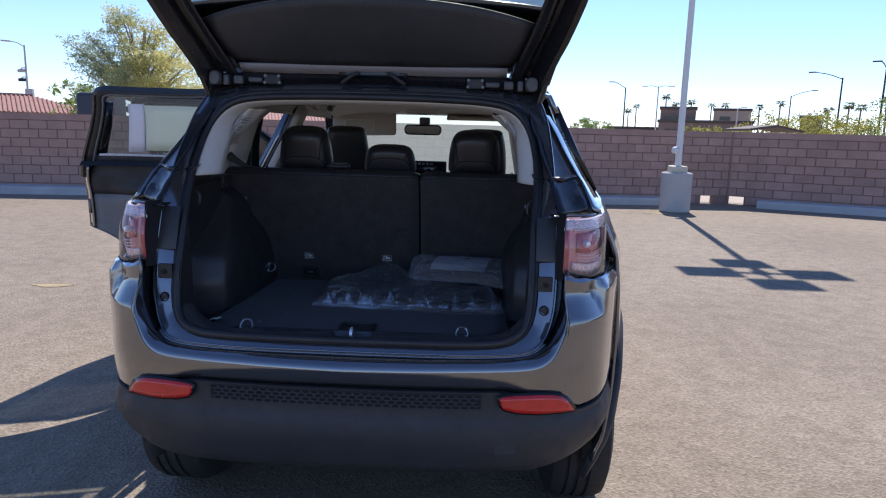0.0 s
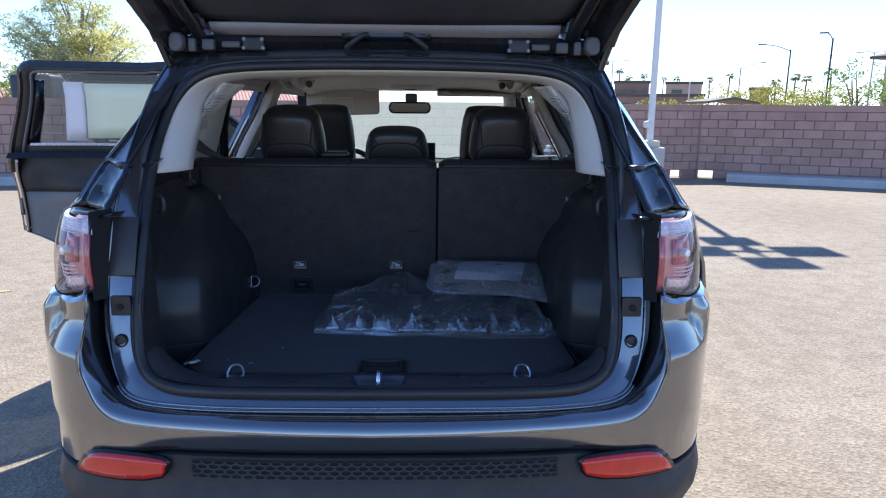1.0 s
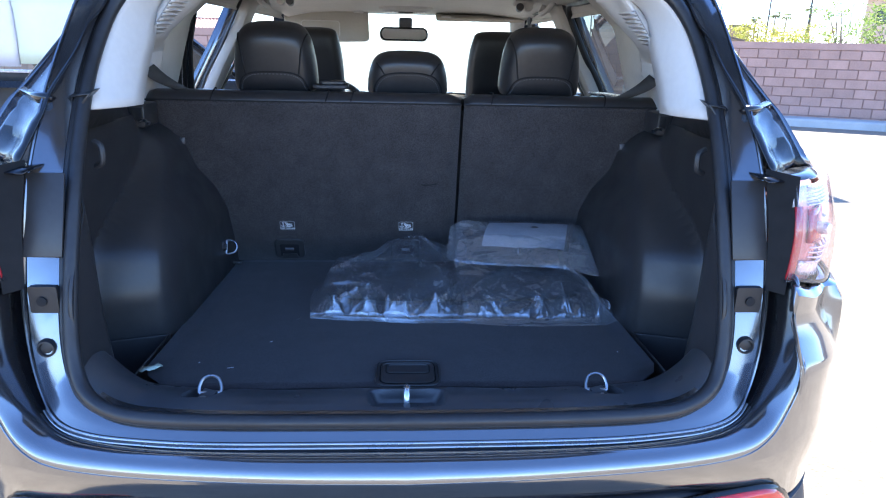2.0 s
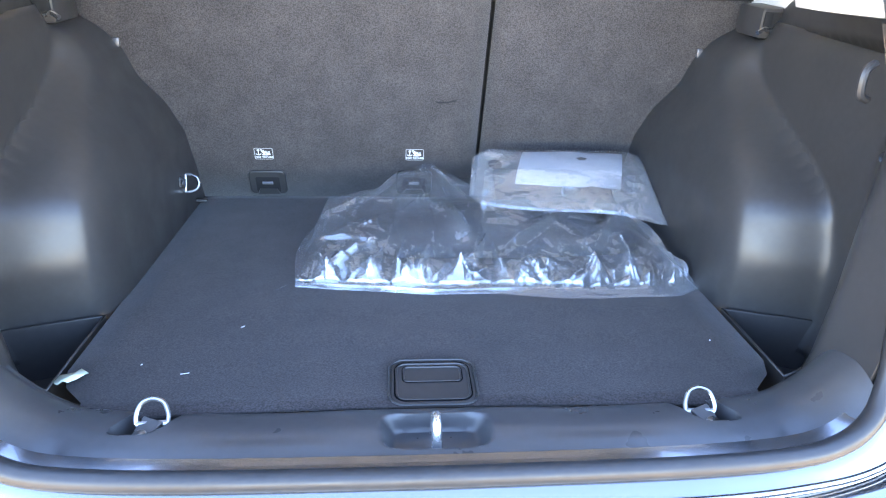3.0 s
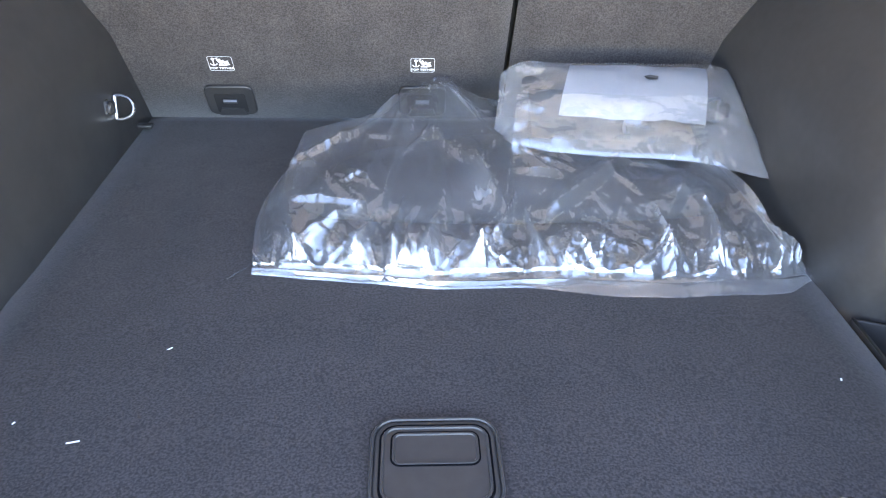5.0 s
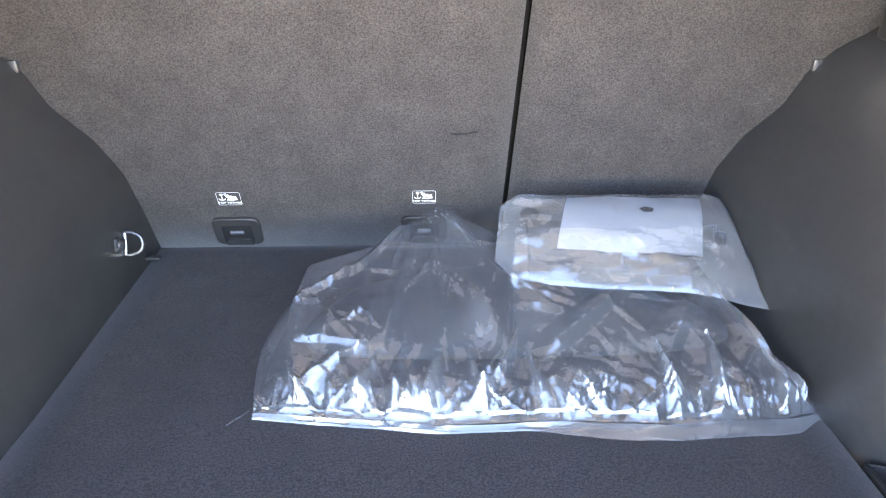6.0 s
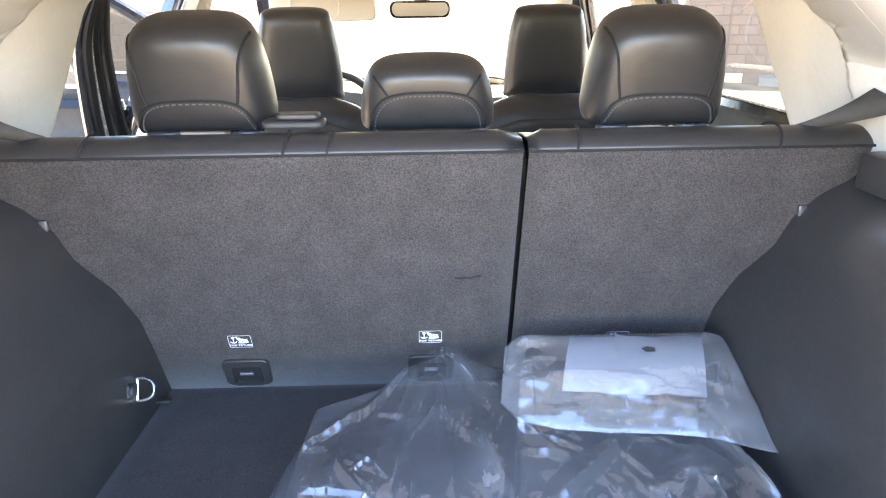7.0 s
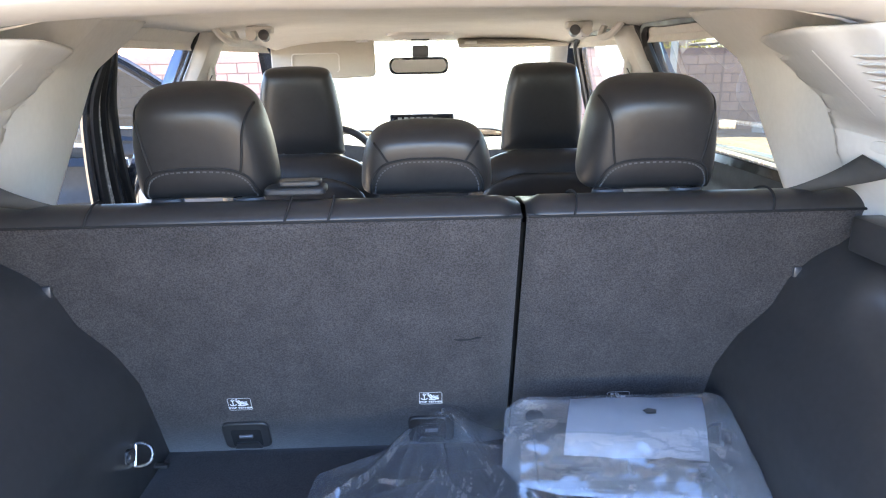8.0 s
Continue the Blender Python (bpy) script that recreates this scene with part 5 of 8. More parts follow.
for sgn in (-1, 1):
    rws = []
    for j in range(41):
        z = 0.775 + 0.45 * j / 40
        row = []
        for i in range(141):
            start = 0.118 + 0.185 * smooth01(0.98, 1.26, z)
            y = start + (0.965 - start) * (i / 140) ** 1.25
            row.append(Vector((sgn * trim_x(y, z), y, z)))
        rws.append(row)
    st = part("cargo_side_trim", loft(rws), TRIMDARK, car, "charcoal moulded cargo side trim", solid=0.006)
    upper = [(0.509, 0.288, 1.296), (0.512, 0.34, 1.302), (0.535, 0.42, 1.296), (0.570, 0.52, 1.284), (0.610, 0.66, 1.268), (0.630, 0.74, 1.255)]
    rws = []
    for p in spline(upper, 4):
        low_x = trim_x(p.y, 1.222)
        rws.append([Vector((sgn * (low_x + (p.x - low_x) * t), p.y, 1.218 + (p.z - 1.218) * t)) for t in (0.0, 0.35, 0.7, 1.0)] + [Vector((sgn * (p.x + 0.03), p.y + 0.004, p.z - 0.004))])
    part("trim_upper", loft(rws), TRIMDARK, car, "dark upper edge of the cargo trim", solid=0.004)
    # top shelf of the trim
    part("trim_shelf", loft([[Vector((sgn * trim_x(y, 1.225), y, 1.225)), Vector((sgn * 0.66, y, 1.232))] for y in [0.30 + 0.04 * k for k in range(17)]]), TRIMDARK, car, solid=0.006)
    # clip block at the top, by the seat
    clip = part("shelf_clip", box((0.055, 0.085, 0.05), (sgn * 0.592, 0.70, 1.222), bevel=0.006), TRIMDARK, car, "black slotted shelf clip")
    for k in range(3):
        part("clip_slot", box((0.014, 0.004, 0.028), (sgn * (0.576 + 0.012 * k), 0.656, 1.226), bevel=0.001), SEAM, clip)
    # side bin in front of the wheel house
    by = [(0.220, 0.466), (0.236, 0.500), (0.268, 0.545), (0.310, 0.585), (0.348, 0.600), (0.392, 0.462)]
    bin_rows = [[Vector((sgn * (x - dx * (x - 0.5)), y + dy, z)) for y, x in by] for z, dx, dy in ((0.832, -0.03, 0.0), (0.829, 0.0, 0.0), (0.74, 0.12, 0.004), (0.735, 0.2, 0.006))]
    part("side_bin", loft(bin_rows, ring=True, cap=False), TRIMDARK, car, "open side storage bin", solid=0.004)
    part("bin_floor", plate([(sgn * x, y) for y, x in by], 0.736, 0.742, "z"), TRIMDARK, car)
    part("bag_hook", tube(spline([(sgn * 0.512, 0.290, 1.222), (sgn * 0.499, 0.285, 1.213), (sgn * 0.499, 0.283, 1.188), (sgn * 0.512, 0.287, 1.180)], 5), 0.005, 8), TRIMDARK, car, "fold-out bag hook")
    part("trim_screw", lathe([(0, -0.004), (0.006, -0.003), (0.008, 0.0)], (sgn * (trim_x(0.30, 1.10) - 0.003), 0.30, 1.105), "x", 10), CHROME, car)
    part("edge_clip", box((0.012, 0.006, 0.016), (sgn * 0.535, 0.798, 1.150), bevel=0.002), DARKSTEEL, car)
    # small bright loop on the trim flank
    part("cover_hook", tube(spline([(sgn * 0.565, 0.625, 1.215), (sgn * 0.552, 0.62, 1.217), (sgn * 0.540, 0.615, 1.212)], 4), 0.004, 8), CHROME, car)
tie_ring((-0.452, 0.800, 0.884), 0.0165, Matrix.Rotation(radians(-22), 4, "X") @ Matrix.Rotation(radians(90), 4, "Y"))
tie_ring((0.452, 0.800, 0.884), 0.0165, Matrix.Rotation(radians(-22), 4, "X") @ Matrix.Rotation(radians(-90), 4, "Y"))
part("trim_tab", box((0.035, 0.012, 0.006), (-0.448, 0.86, 0.824), bevel=0.002), TRIMDARK, car)

# ---- rear bench ----
def seat_y(z):
    return 0.925 - 0.345 * (z - 0.80)


def seat_back(x0, x1):
    prof = [(0.0, 0.785), (0.0, 0.9), (0.0, 1.0), (0.0, 1.1), (0.0, 1.2), (0.0, 1.236), (-0.0005, 1.250)]
    rws = []
    for k in range(17):
        x = x0 + (x1 - x0) * k / 16
        e = min(x - x0, x1 - x) / 0.012
        r = 0.008 * (1 - min(1.0, e)) ** 2
        rws.append([Vector((x, seat_y(z) + o + r, z)) for o, z in prof])
    s = part("rear_seat", loft(rws), SEATCARPET, car, "rear seatback covered in charcoal felt", solid=0.003)
    roll = []
    for k in range(25):
        x = x0 + (x1 - x0) * k / 24
        e = min(x - x0, x1 - x)
        r = 1 - 0.35 * max(0.0, 1 - e / 0.02) ** 2
        y0 = seat_y(1.236)
        c = Vector((x, y0 + 0.03, 1.2405))
        row = []
        for q in range(11):
            a = radians(12 + 92 * q / 10)
            row.append(c + Vector((0, -0.036 * math.cos(a) * r, (0.0268 * math.sin(a) + 0.002) * r)))
        row += [Vector((x, y0 + 0.075, 1.2575)), Vector((x, y0 + 0.118, 1.2500)), Vector((x, y0 + 0.142, 1.234)), Vector((x, y0 + 0.17, 1.10)), Vector((x, y0 + 0.20, 0.85))]
        roll.append(row)
    part("seat_top", loft(roll), LEATHER, s, "black leather seat cover", solid=0.004)
    part("seat_seam", tube([Vector((x0 + (x1 - x0) * k / 24, seat_y(1.2485) - 0.0015, 1.2485)) for k in range(25)], 0.0022, 6), SEAM, s)
    return s


SEATL = seat_back(-0.615, 0.129)
SEATR = seat_back(0.137, 0.615)


def cross_seam(x, s):
    y0 = seat_y(1.236)
    pts = []
    for q in range(9):
        a = radians(12 + 113 * q / 8)
        pts.append(Vector((x + 0.006 * math.sin(q / 8 * 3), y0 + 0.03 - 0.0378 * math.cos(a), 1.2425 + 0.0328 * math.sin(a))))
    part("cover_seam", tube(pts, 0.0018, 6), SEAM, s)


for x, s in ((-0.455, SEATL), (-0.19, SEATL), (-0.132, SEATL), (0.20, SEATR), (0.472, SEATR)):
    cross_seam(x, s)
part("seat_gap", box((0.010, 0.03, 0.48), (0.133, 0.898, 1.01), turn=Matrix.Rotation(radians(19), 4, "X")), SEAM, SEATL)
# release lever cover on the seat top
part("release_bezel", moved(plate(rounded(0.085, 0.05, 0.012, 4), 0, 0.010, "z"), Matrix.Translation((-0.183, 0.835, 1.276))), CLADDING, SEATL, "seat release lever", bevel=0.003)
part("release_lever", moved(plate(rounded(0.06, 0.03, 0.008, 4), 0, 0.008, "z"), Matrix.Translation((-0.178, 0.84, 1.286))), TRIMDARK, SEATL, bevel=0.002)


GUIDEGREY = material("satin_grey_plastic", (0.07, 0.07, 0.073), rough=0.3, vary=0.1)


def cushion(outline, depth, at, tilt, soft=0.5):
    """A padded block from an outline (x, z): full in the middle, drawn in at its faces."""
    rws = []
    for k in range(25):
        a = radians(-86 + 172 * k / 24)
        sc = math.cos(a) ** soft
        rws.append([Vector((x * sc, math.sin(a) * depth / 2, z * sc)) for x, z in outline])
    bm = loft(rws, ring=True, cap=True)
    return moved(bm, Matrix.Translation(at) @ Matrix.Rotation(tilt, 4, "X"))


def blob_outline(w_bottom, w_mid, w_top, h):
    pts = spline([(-w_bottom * 0.92, -h / 2, 0), (0, -h / 2 - 0.002, 0), (w_bottom * 0.92, -h / 2, 0), (w_bottom, -h * 0.40, 0), (w_mid, 0, 0), (w_mid * 0.96, h * 0.22, 0), (w_top, h * 0.41, 0), (w_top * 0.55, h / 2, 0), (0, h / 2 + 0.004, 0), (-w_top * 0.55, h / 2, 0), (-w_top, h * 0.41, 0), (-w_mid * 0.96, h * 0.22, 0), (-w_mid, 0, 0), (-w_bottom, -h * 0.40, 0)], 4, closed=True)
    return [(p.x, p.y) for p in pts]


SOFT = 0.34


def pad_outline(w, h):
    """Broad shouldered headrest: almost upright sides, rounded top, tight lower corners."""
    right = [(0.0, -0.5), (0.72, -0.5), (0.93, -0.475), (1.0, -0.40), (1.0, -0.25), (0.975, -0.05), (0.93, 0.13), (0.865, 0.28), (0.75, 0.40), (0.56, 0.47), (0.28, 0.497)]
    pts = [(w * x, h * z, 0) for x, z in right] + [(0, h * 0.5, 0)] + [(-w * x, h * z, 0) for x, z in reversed(right[1:])]
    return [(p.x, p.y) for p in spline(pts, 4, closed=True)]


def face_y(outline, px, pz, depth):
    """How far the pad's rear face stands out at a place."""
    ang, r = math.atan2(pz, px), math.hypot(px, pz)
    best = None
    for (xa, za), (xb, zb) in zip(outline, outline[1:] + outline[:1]):
        d = math.cos(ang) * (zb - za) - math.sin(ang) * (xb - xa)
        if abs(d) < 1e-9:
            continue
        reach = (xa * (zb - za) - za * (xb - xa)) / d
        t = (xa * math.sin(ang) - za * math.cos(ang)) / d
        if reach > 0 and -1e-6 <= t <= 1 + 1e-6:
            best = reach if best is None else max(best, reach)
    sc = min(0.995, r / (best or 1.0))
    return depth / 2 * math.sqrt(max(0.0, 1 - sc ** (2 / SOFT)))


def thread(name, line, pad, r, mat, parent, out=0.0006):
    """A seam or a stitch lying on the rear face of a headrest."""
    outline, depth, m = pad
    part(name, tube([m @ Vector((px, -face_y(outline, px, pz, depth) - out, pz)) for px, pz in line], r, 6), mat, parent)


def flat(points, sub=6):
    return [(p.x, p.y) for p in spline([(x, z, 0) for x, z in points], sub)]


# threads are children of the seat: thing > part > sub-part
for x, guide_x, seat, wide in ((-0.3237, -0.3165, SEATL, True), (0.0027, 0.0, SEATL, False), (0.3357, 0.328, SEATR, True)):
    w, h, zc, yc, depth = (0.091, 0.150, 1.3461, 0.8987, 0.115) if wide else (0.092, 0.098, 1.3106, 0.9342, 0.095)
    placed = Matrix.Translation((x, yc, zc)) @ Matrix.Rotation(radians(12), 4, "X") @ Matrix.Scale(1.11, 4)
    outline = pad_outline(w, h)
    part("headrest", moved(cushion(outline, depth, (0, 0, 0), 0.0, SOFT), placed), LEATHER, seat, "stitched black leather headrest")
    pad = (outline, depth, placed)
    if wide:
        arc = flat([(-0.0765, -0.070), (-0.073, -0.052), (-0.062, -0.031), (-0.040, -0.021), (0, -0.019), (0.040, -0.021), (0.062, -0.031), (0.073, -0.052), (0.0765, -0.070)])
        thread("headrest_seam", arc, pad, 0.0021, SEAM, seat)
        low = flat([(-0.072, -0.070), (-0.0685, -0.054), (-0.059, -0.0355), (-0.039, -0.0255), (0, -0.0235), (0.039, -0.0255), (0.059, -0.0355), (0.0685, -0.054), (0.072, -0.070)], 5)
        for a, b in zip(low, low[1:]):
            thread("stitch", [(a[0] + (b[0] - a[0]) * t, a[1] + (b[1] - a[1]) * t) for t in (0.1, 0.6)], pad, 0.0012, STITCH, seat)
        for sg in (-1, 1):
            thread("headrest_seam", flat([(sg * 0.056, -0.026), (sg * 0.060, -0.005), (sg * 0.064, 0.025), (sg * 0.070, 0.045), (sg * 0.0745, 0.053)]), pad, 0.0020, SEAM, seat)
        thread("headrest_seam", flat([(-0.082, -0.0715), (0.0, -0.0725), (0.082, -0.0715)]), pad, 0.0012, SEAM, seat)
    else:
        arc = flat([(-0.078, -0.046), (-0.074, -0.018), (-0.058, 0.004), (-0.03, 0.012), (0, 0.013), (0.03, 0.012), (0.058, 0.004), (0.074, -0.018), (0.078, -0.046)])
        thread("headrest_seam", arc, pad, 0.0021, SEAM, seat)
        low = flat([(-0.072, -0.046), (-0.068, -0.020), (-0.054, -0.001), (-0.03, 0.0075), (0, 0.0085), (0.03, 0.0075), (0.054, -0.001), (0.068, -0.020), (0.072, -0.046)], 5)
        for a, b in zip(low, low[1:]):
            thread("stitch", [(a[0] + (b[0] - a[0]) * t, a[1] + (b[1] - a[1]) * t) for t in (0.1, 0.6)], pad, 0.0011, STITCH, seat)
        for sg in (-1, 1):
            thread("headrest_seam", flat([(sg * 0.052, 0.008), (sg * 0.062, 0.022), (sg * 0.070, 0.030)]), pad, 0.0019, SEAM, seat)
    for sg in ((-1, 1) if wide else ()):
        part("headrest_guide", moved(lathe([(0, 0.0), (0.0215, 0.0), (0.0225, 0.004), (0.0205, 0.009), (0, 0.010)], n=20), Matrix.Translation((guide_x + sg * 0.0586, 0.861, 1.2570)) @ Matrix.Diagonal((1.08, 0.67, 1.08, 1))), GUIDEGREY, seat, "satin grey headrest guide")
        part("headrest_post", tube([(guide_x + sg * 0.0586, 0.868, 1.258), (guide_x + sg * 0.0586, 0.893, 1.32)], 0.006, 8), DARKSTEEL, seat)

# tether anchors and their labels on the seatback
FACE = Matrix.Rotation(radians(19), 4, "X")


def on_seat(x, z, out=0.0):
    return Matrix.Translation((x, seat_y(z) - out, z)) @ FACE


def tether(x, label_z):
    a = part("tether_anchor", moved(plate(rounded(0.078, 0.062, 0.012, 4), -0.007, 0.012), on_seat(x, 0.850)), TRIMDARK, car, "black plastic tether anchor surround", bevel=0.002)
    part("anchor_pocket", moved(plate(rounded(0.050, 0.040, 0.004, 3), -0.0075, 0.0), on_seat(x, 0.846)), SEAM, a)
    part("anchor_loop", tube([on_seat(x, 0.85) @ Vector(p) for p in ((-0.011, -0.009, 0.002), (0.011, -0.009, 0.002))], 0.0035, 8), DARKSTEEL, a)
    part("anchor_lip", moved(plate([(-0.023, -0.027), (0.023, -0.027), (0.018, -0.014), (-0.018, -0.014)], -0.011, -0.007), on_seat(x, 0.850)), TRIMDARK, a)
    at = on_seat(x, label_z - 0.003) @ Matrix.Diagonal((1, 1, 0.78, 1))
    lab = part("tether_label", moved(plate(rounded(0.039, 0.037, 0.003, 2), -0.0012, 0.001), at), LABELBLACK, car, "black fabric label with white print")
    part("label_border", tube([at @ Vector((p[0], -0.0014, p[1])) for p in rounded(0.037, 0.035, 0.003, 2)], 0.0004, 4, closed=True), LABELWHITE, lab)
    # anchor sign: ring, stem and fluke
    sign = tube([at @ Vector((-0.0105 + 0.0022 * math.cos(q), -0.0015, 0.0115 + 0.0022 * math.sin(q))) for q in [math.pi * k / 5 for k in range(10)]], 0.0007, 5, closed=True)
    sign = tube([at @ Vector((-0.0105, -0.0015, 0.0095)), at @ Vector((-0.0105, -0.0015, -0.0035))], 0.0008, 5, bm=sign)
    sign = tube([at @ Vector((-0.0105 + 0.0052 * math.sin(q), -0.0015, 0.0015 - 0.0052 * math.cos(q))) for q in [radians(-80 + 16 * k) for k in range(11)]], 0.0009, 5, bm=sign)
    # child seat sign: back, shell, base, strap
    for line, r in ((((-0.0045, 0.011), (-0.001, 0.0035), (0.002, -0.0005)), 0.0014), (((-0.001, 0.012), (0.003, 0.004), (0.0075, 0.0015), (0.0125, 0.003)), 0.0014), (((0.004, 0.009), (0.0065, 0.0055), (0.0125, 0.007)), 0.0009), (((-0.003, -0.003), (0.006, -0.0035), (0.0135, -0.001)), 0.0012), (((-0.0065, 0.013), (-0.0025, 0.0145)), 0.0008)):
        sign = tube([at @ Vector((px, -0.0015, pz)) for px, pz in line], r, 5, bm=sign)
    part("label_symbol", sign, LABELWHITE, lab, "white anchor and child seat sign", smooth=0)
    cu = bpy.data.curves.new("label_text", "FONT")
    cu.body, cu.size, cu.align_x, cu.align_y, cu.extrude, cu.offset = "TOP TETHER", 0.0066, "CENTER", "CENTER", 0.0001, 0.0002
    cu.materials.append(LABELWHITE)
    tx = new("label_text", cu)
    tx.parent = lab
    tx.matrix_basis = at @ Matrix.Translation((0, -0.0016, -0.0115)) @ Matrix.Rotation(radians(90), 4, "X")


for x, label_z in ((-0.312, 0.922), (0.0, 0.922), (0.312, 0.910)):
    tether(x, label_z)
# scuff on the felt
part("felt_scuff", tube([on_seat(x, 1.042 + 0.003 * math.sin(x * 90)) @ Vector((0, -0.0002, 0)) for x in (0.03, 0.045, 0.06, 0.075, 0.085)], [0.0005, 0.0026, 0.0020, 0.0028, 0.0005], 6), SEAM, SEATL)

# ---- cabin: light trims, headliner, front seats, dashboard ----
# light trim ring inside the liftgate opening, above the dark cargo trim
idx = [i for i, p in enumerate(SEAL) if p.z > 1.268]
run = [SEAL[i] for i in idx]


def pull(p, inward, ahead, f):
    """A place inside the seal: moved towards the car's middle line and ahead."""
    top = smooth01(1.36, 1.50, p.z)
    return Vector((p.x * (1 - inward * (1 - 0.7 * top)), p.y + ahead, p.z - f * top))


rows = [[p + Vector((0, 0.004, 0)) for p in run], [pull(p, 0.022, 0.016, 0.006) for p in run], [pull(p, 0.052, 0.042, 0.012) for p in run], [pull(p, 0.078, 0.075, 0.014) for p in run], [pull(p, 0.088, 0.112, 0.010) for p in run]]
part("tailgate_trim", loft(rows), GREIGE, car, "light grey trim round the liftgate opening", solid=0.006)
SEAL_SIDE_X = [(z, x) for x, y, z in SEAL_HALF if 1.15 < z < 1.49]
SEAL_SIDE_Y = [(z, y) for x, y, z in SEAL_HALF if 1.15 < z < 1.49]
TRIM_FOLD = [(1.23, 0.785), (1.318, 0.800), (1.348, 0.811), (1.377, 0.833), (1.396, 0.855), (1.417, 0.9075), (1.446, 0.960), (1.473, 0.988), (1.54, 1.04)]
for sgn in (-1, 1):
    # rear pillar trim between cargo opening and door window
    rws = []
    for j in range(43):
        z = 1.232 + (1.535 - 1.232) * j / 42
        y0 = 0.40 + 0.22 * smooth01(1.23, 1.50, z)
        y1 = 0.99 + (z - 1.235) * 0.98
        row = []
        for i in range(85):
            t = i / 84
            y = y0 + (y1 - y0) * t
            x = min(half(max(y, 0.75), z) - 0.075, 0.60 + 0.01 * t) - 0.03 * smooth01(1.42, 1.535, z) - 0.03 * math.sin(math.pi * t) * smooth01(1.24, 1.34, z)
            x = x + (0.510 - x) * smooth01(0.22, 0.0, t)
            # the upper panel stands proud along a slanting fold
            fold = along(TRIM_FOLD, z)
            x -= 0.011 * smooth01(fold + 0.003, fold - 0.013, y) * smooth01(fold - 0.16, fold - 0.03, y) * smooth01(1.25, 1.31, z)
            row.append(Vector((sgn * x, y, z + 0.072 * (1 - j / 42) * smooth01(0.45, 0.05, t))))
        rws.append(row)
    pt = part("rear_pillar_trim", loft(rws), GREIGE, car, "light grey rear pillar trim", solid=0.006)
    # louvred vent between the ring and the pillar trim
    def on_trim(u, v, out):
        i, j = min(83, int(u * 84)), min(41, int(v * 42))
        fu, fv = u * 84 - i, v * 42 - j
        p = rws[j][i].lerp(rws[j][i + 1], fu).lerp(rws[j + 1][i].lerp(rws[j + 1][i + 1], fu), fv)
        return p + Vector((-sgn * out, -out * 0.4, 0))

    def on_vent(u, z, out):
        a, b = Vector((0.478 - 0.74 * (z - 1.395), 0.495, z)), Vector((0.489 - 1.15 * (z - 1.395), 0.625, z + 0.003))
        p = a.lerp(b, u)
        return Vector((sgn * (p.x - out), p.y - 0.4 * out, p.z))
    # panel that carries the vent, from the ring to the fold
    panel = []
    for j in range(33):
        z = 1.300 + 0.180 * j / 32
        vented = smooth01(1.345, 1.385, z)
        k = min(range(43), key=lambda q: abs(rws[q][60].z - z))
        edge_y = along(TRIM_FOLD, z) - 0.012
        skin_at = [min(rws[k], key=lambda p: abs(p.y - y)) for y in (0.56, 0.62, 0.70, edge_y)]
        skin_at = [Vector((abs(p.x) - 0.002, p.y, z)) for p in skin_at]
        top = smooth01(1.36, 1.50, z)
        ring_edge = Vector((along(SEAL_SIDE_X, z) * (1 - 0.088 * (1 - 0.7 * top)) + 0.001, along(SEAL_SIDE_Y, z) + 0.108, z))
        vent_at = [on_vent(u, z, 0.0) for u in (0.12, 0.5, 1.0)]
        line = [ring_edge] + [p.lerp(Vector((abs(v.x), v.y, z)), vented) for p, v in zip(skin_at, vent_at)]
        line.append(line[-1].lerp(skin_at[-1], 0.5) - Vector((0.005 * vented, 0, 0)))
        panel.append([Vector((sgn * p.x, p.y, p.z)) for p in spline(line + [skin_at[-1]], 5)])
    part("vent_panel", loft(panel), GREIGE, pt, solid=0.003)
    # grey sheet behind the ribs: shade between the louvres put into its colour
    part("vent_recess", loft([[on_vent(i / 4, 1.388 + 0.066 * j / 6, 0.0015) for i in range(5)] for j in range(7)]), VENTGREY, pt, "louvred air vent", solid=0.001)
    part("vent_lip", tube([on_vent(1.02, 1.386 + 0.070 * k / 6, 0.002) for k in range(7)], 0.0028, 6), GREIGE, pt)
    for k in range(8):
        z = 1.389 + 0.064 * (k + 0.5) / 8
        part("vent_rib", loft([[on_vent(i / 4, z + dz, out) for i in range(5)] for dz, out in ((-0.0028, 0.003), (0.0004, 0.0060), (0.0026, 0.003))]), GREIGE, pt, solid=0.0008)
    part("trim_clip", box((0.006, 0.03, 0.004), on_trim(0.55, 0.55, 0.002)), GREIGE, pt)
    # seat belt lying over the bench end
    edge_a = spline([(0.562, 0.735, 1.328), (0.545, 0.765, 1.302), (0.518, 0.800, 1.276), (0.50, 0.83, 1.262)], 4)
    edge_b = spline([(0.560, 0.665, 1.312), (0.560, 0.725, 1.292), (0.545, 0.780, 1.274), (0.52, 0.81, 1.262)], 4)
    part("seat_belt", loft([[Vector((sgn * v.x, v.y, v.z)) for v in (a, a.lerp(b, 0.5) + Vector((0.002, 0, 0)), b)] for a, b in zip(edge_a, edge_b)]), BELT, car, "dark seat belt webbing", solid=0.0015)
    part("belt_guide", box((0.02, 0.05, 0.016), (sgn * 0.575, 0.715, 1.340), bevel=0.004), GREIGE, car)
    # inner centre pillar
    rws = [[Vector((sgn * (half(1.9, z) - 0.05 - o), y, z)) for y, o in ((1.80, 0.0), (1.82, 0.03), (1.88, 0.04), (1.94, 0.03), (1.97, 0.0))] for z in (0.5, 0.8, 1.1, 1.3, 1.45, 1.535)]
    part("centre_pillar_trim", loft(rws), GREIGE, car, solid=0.006)
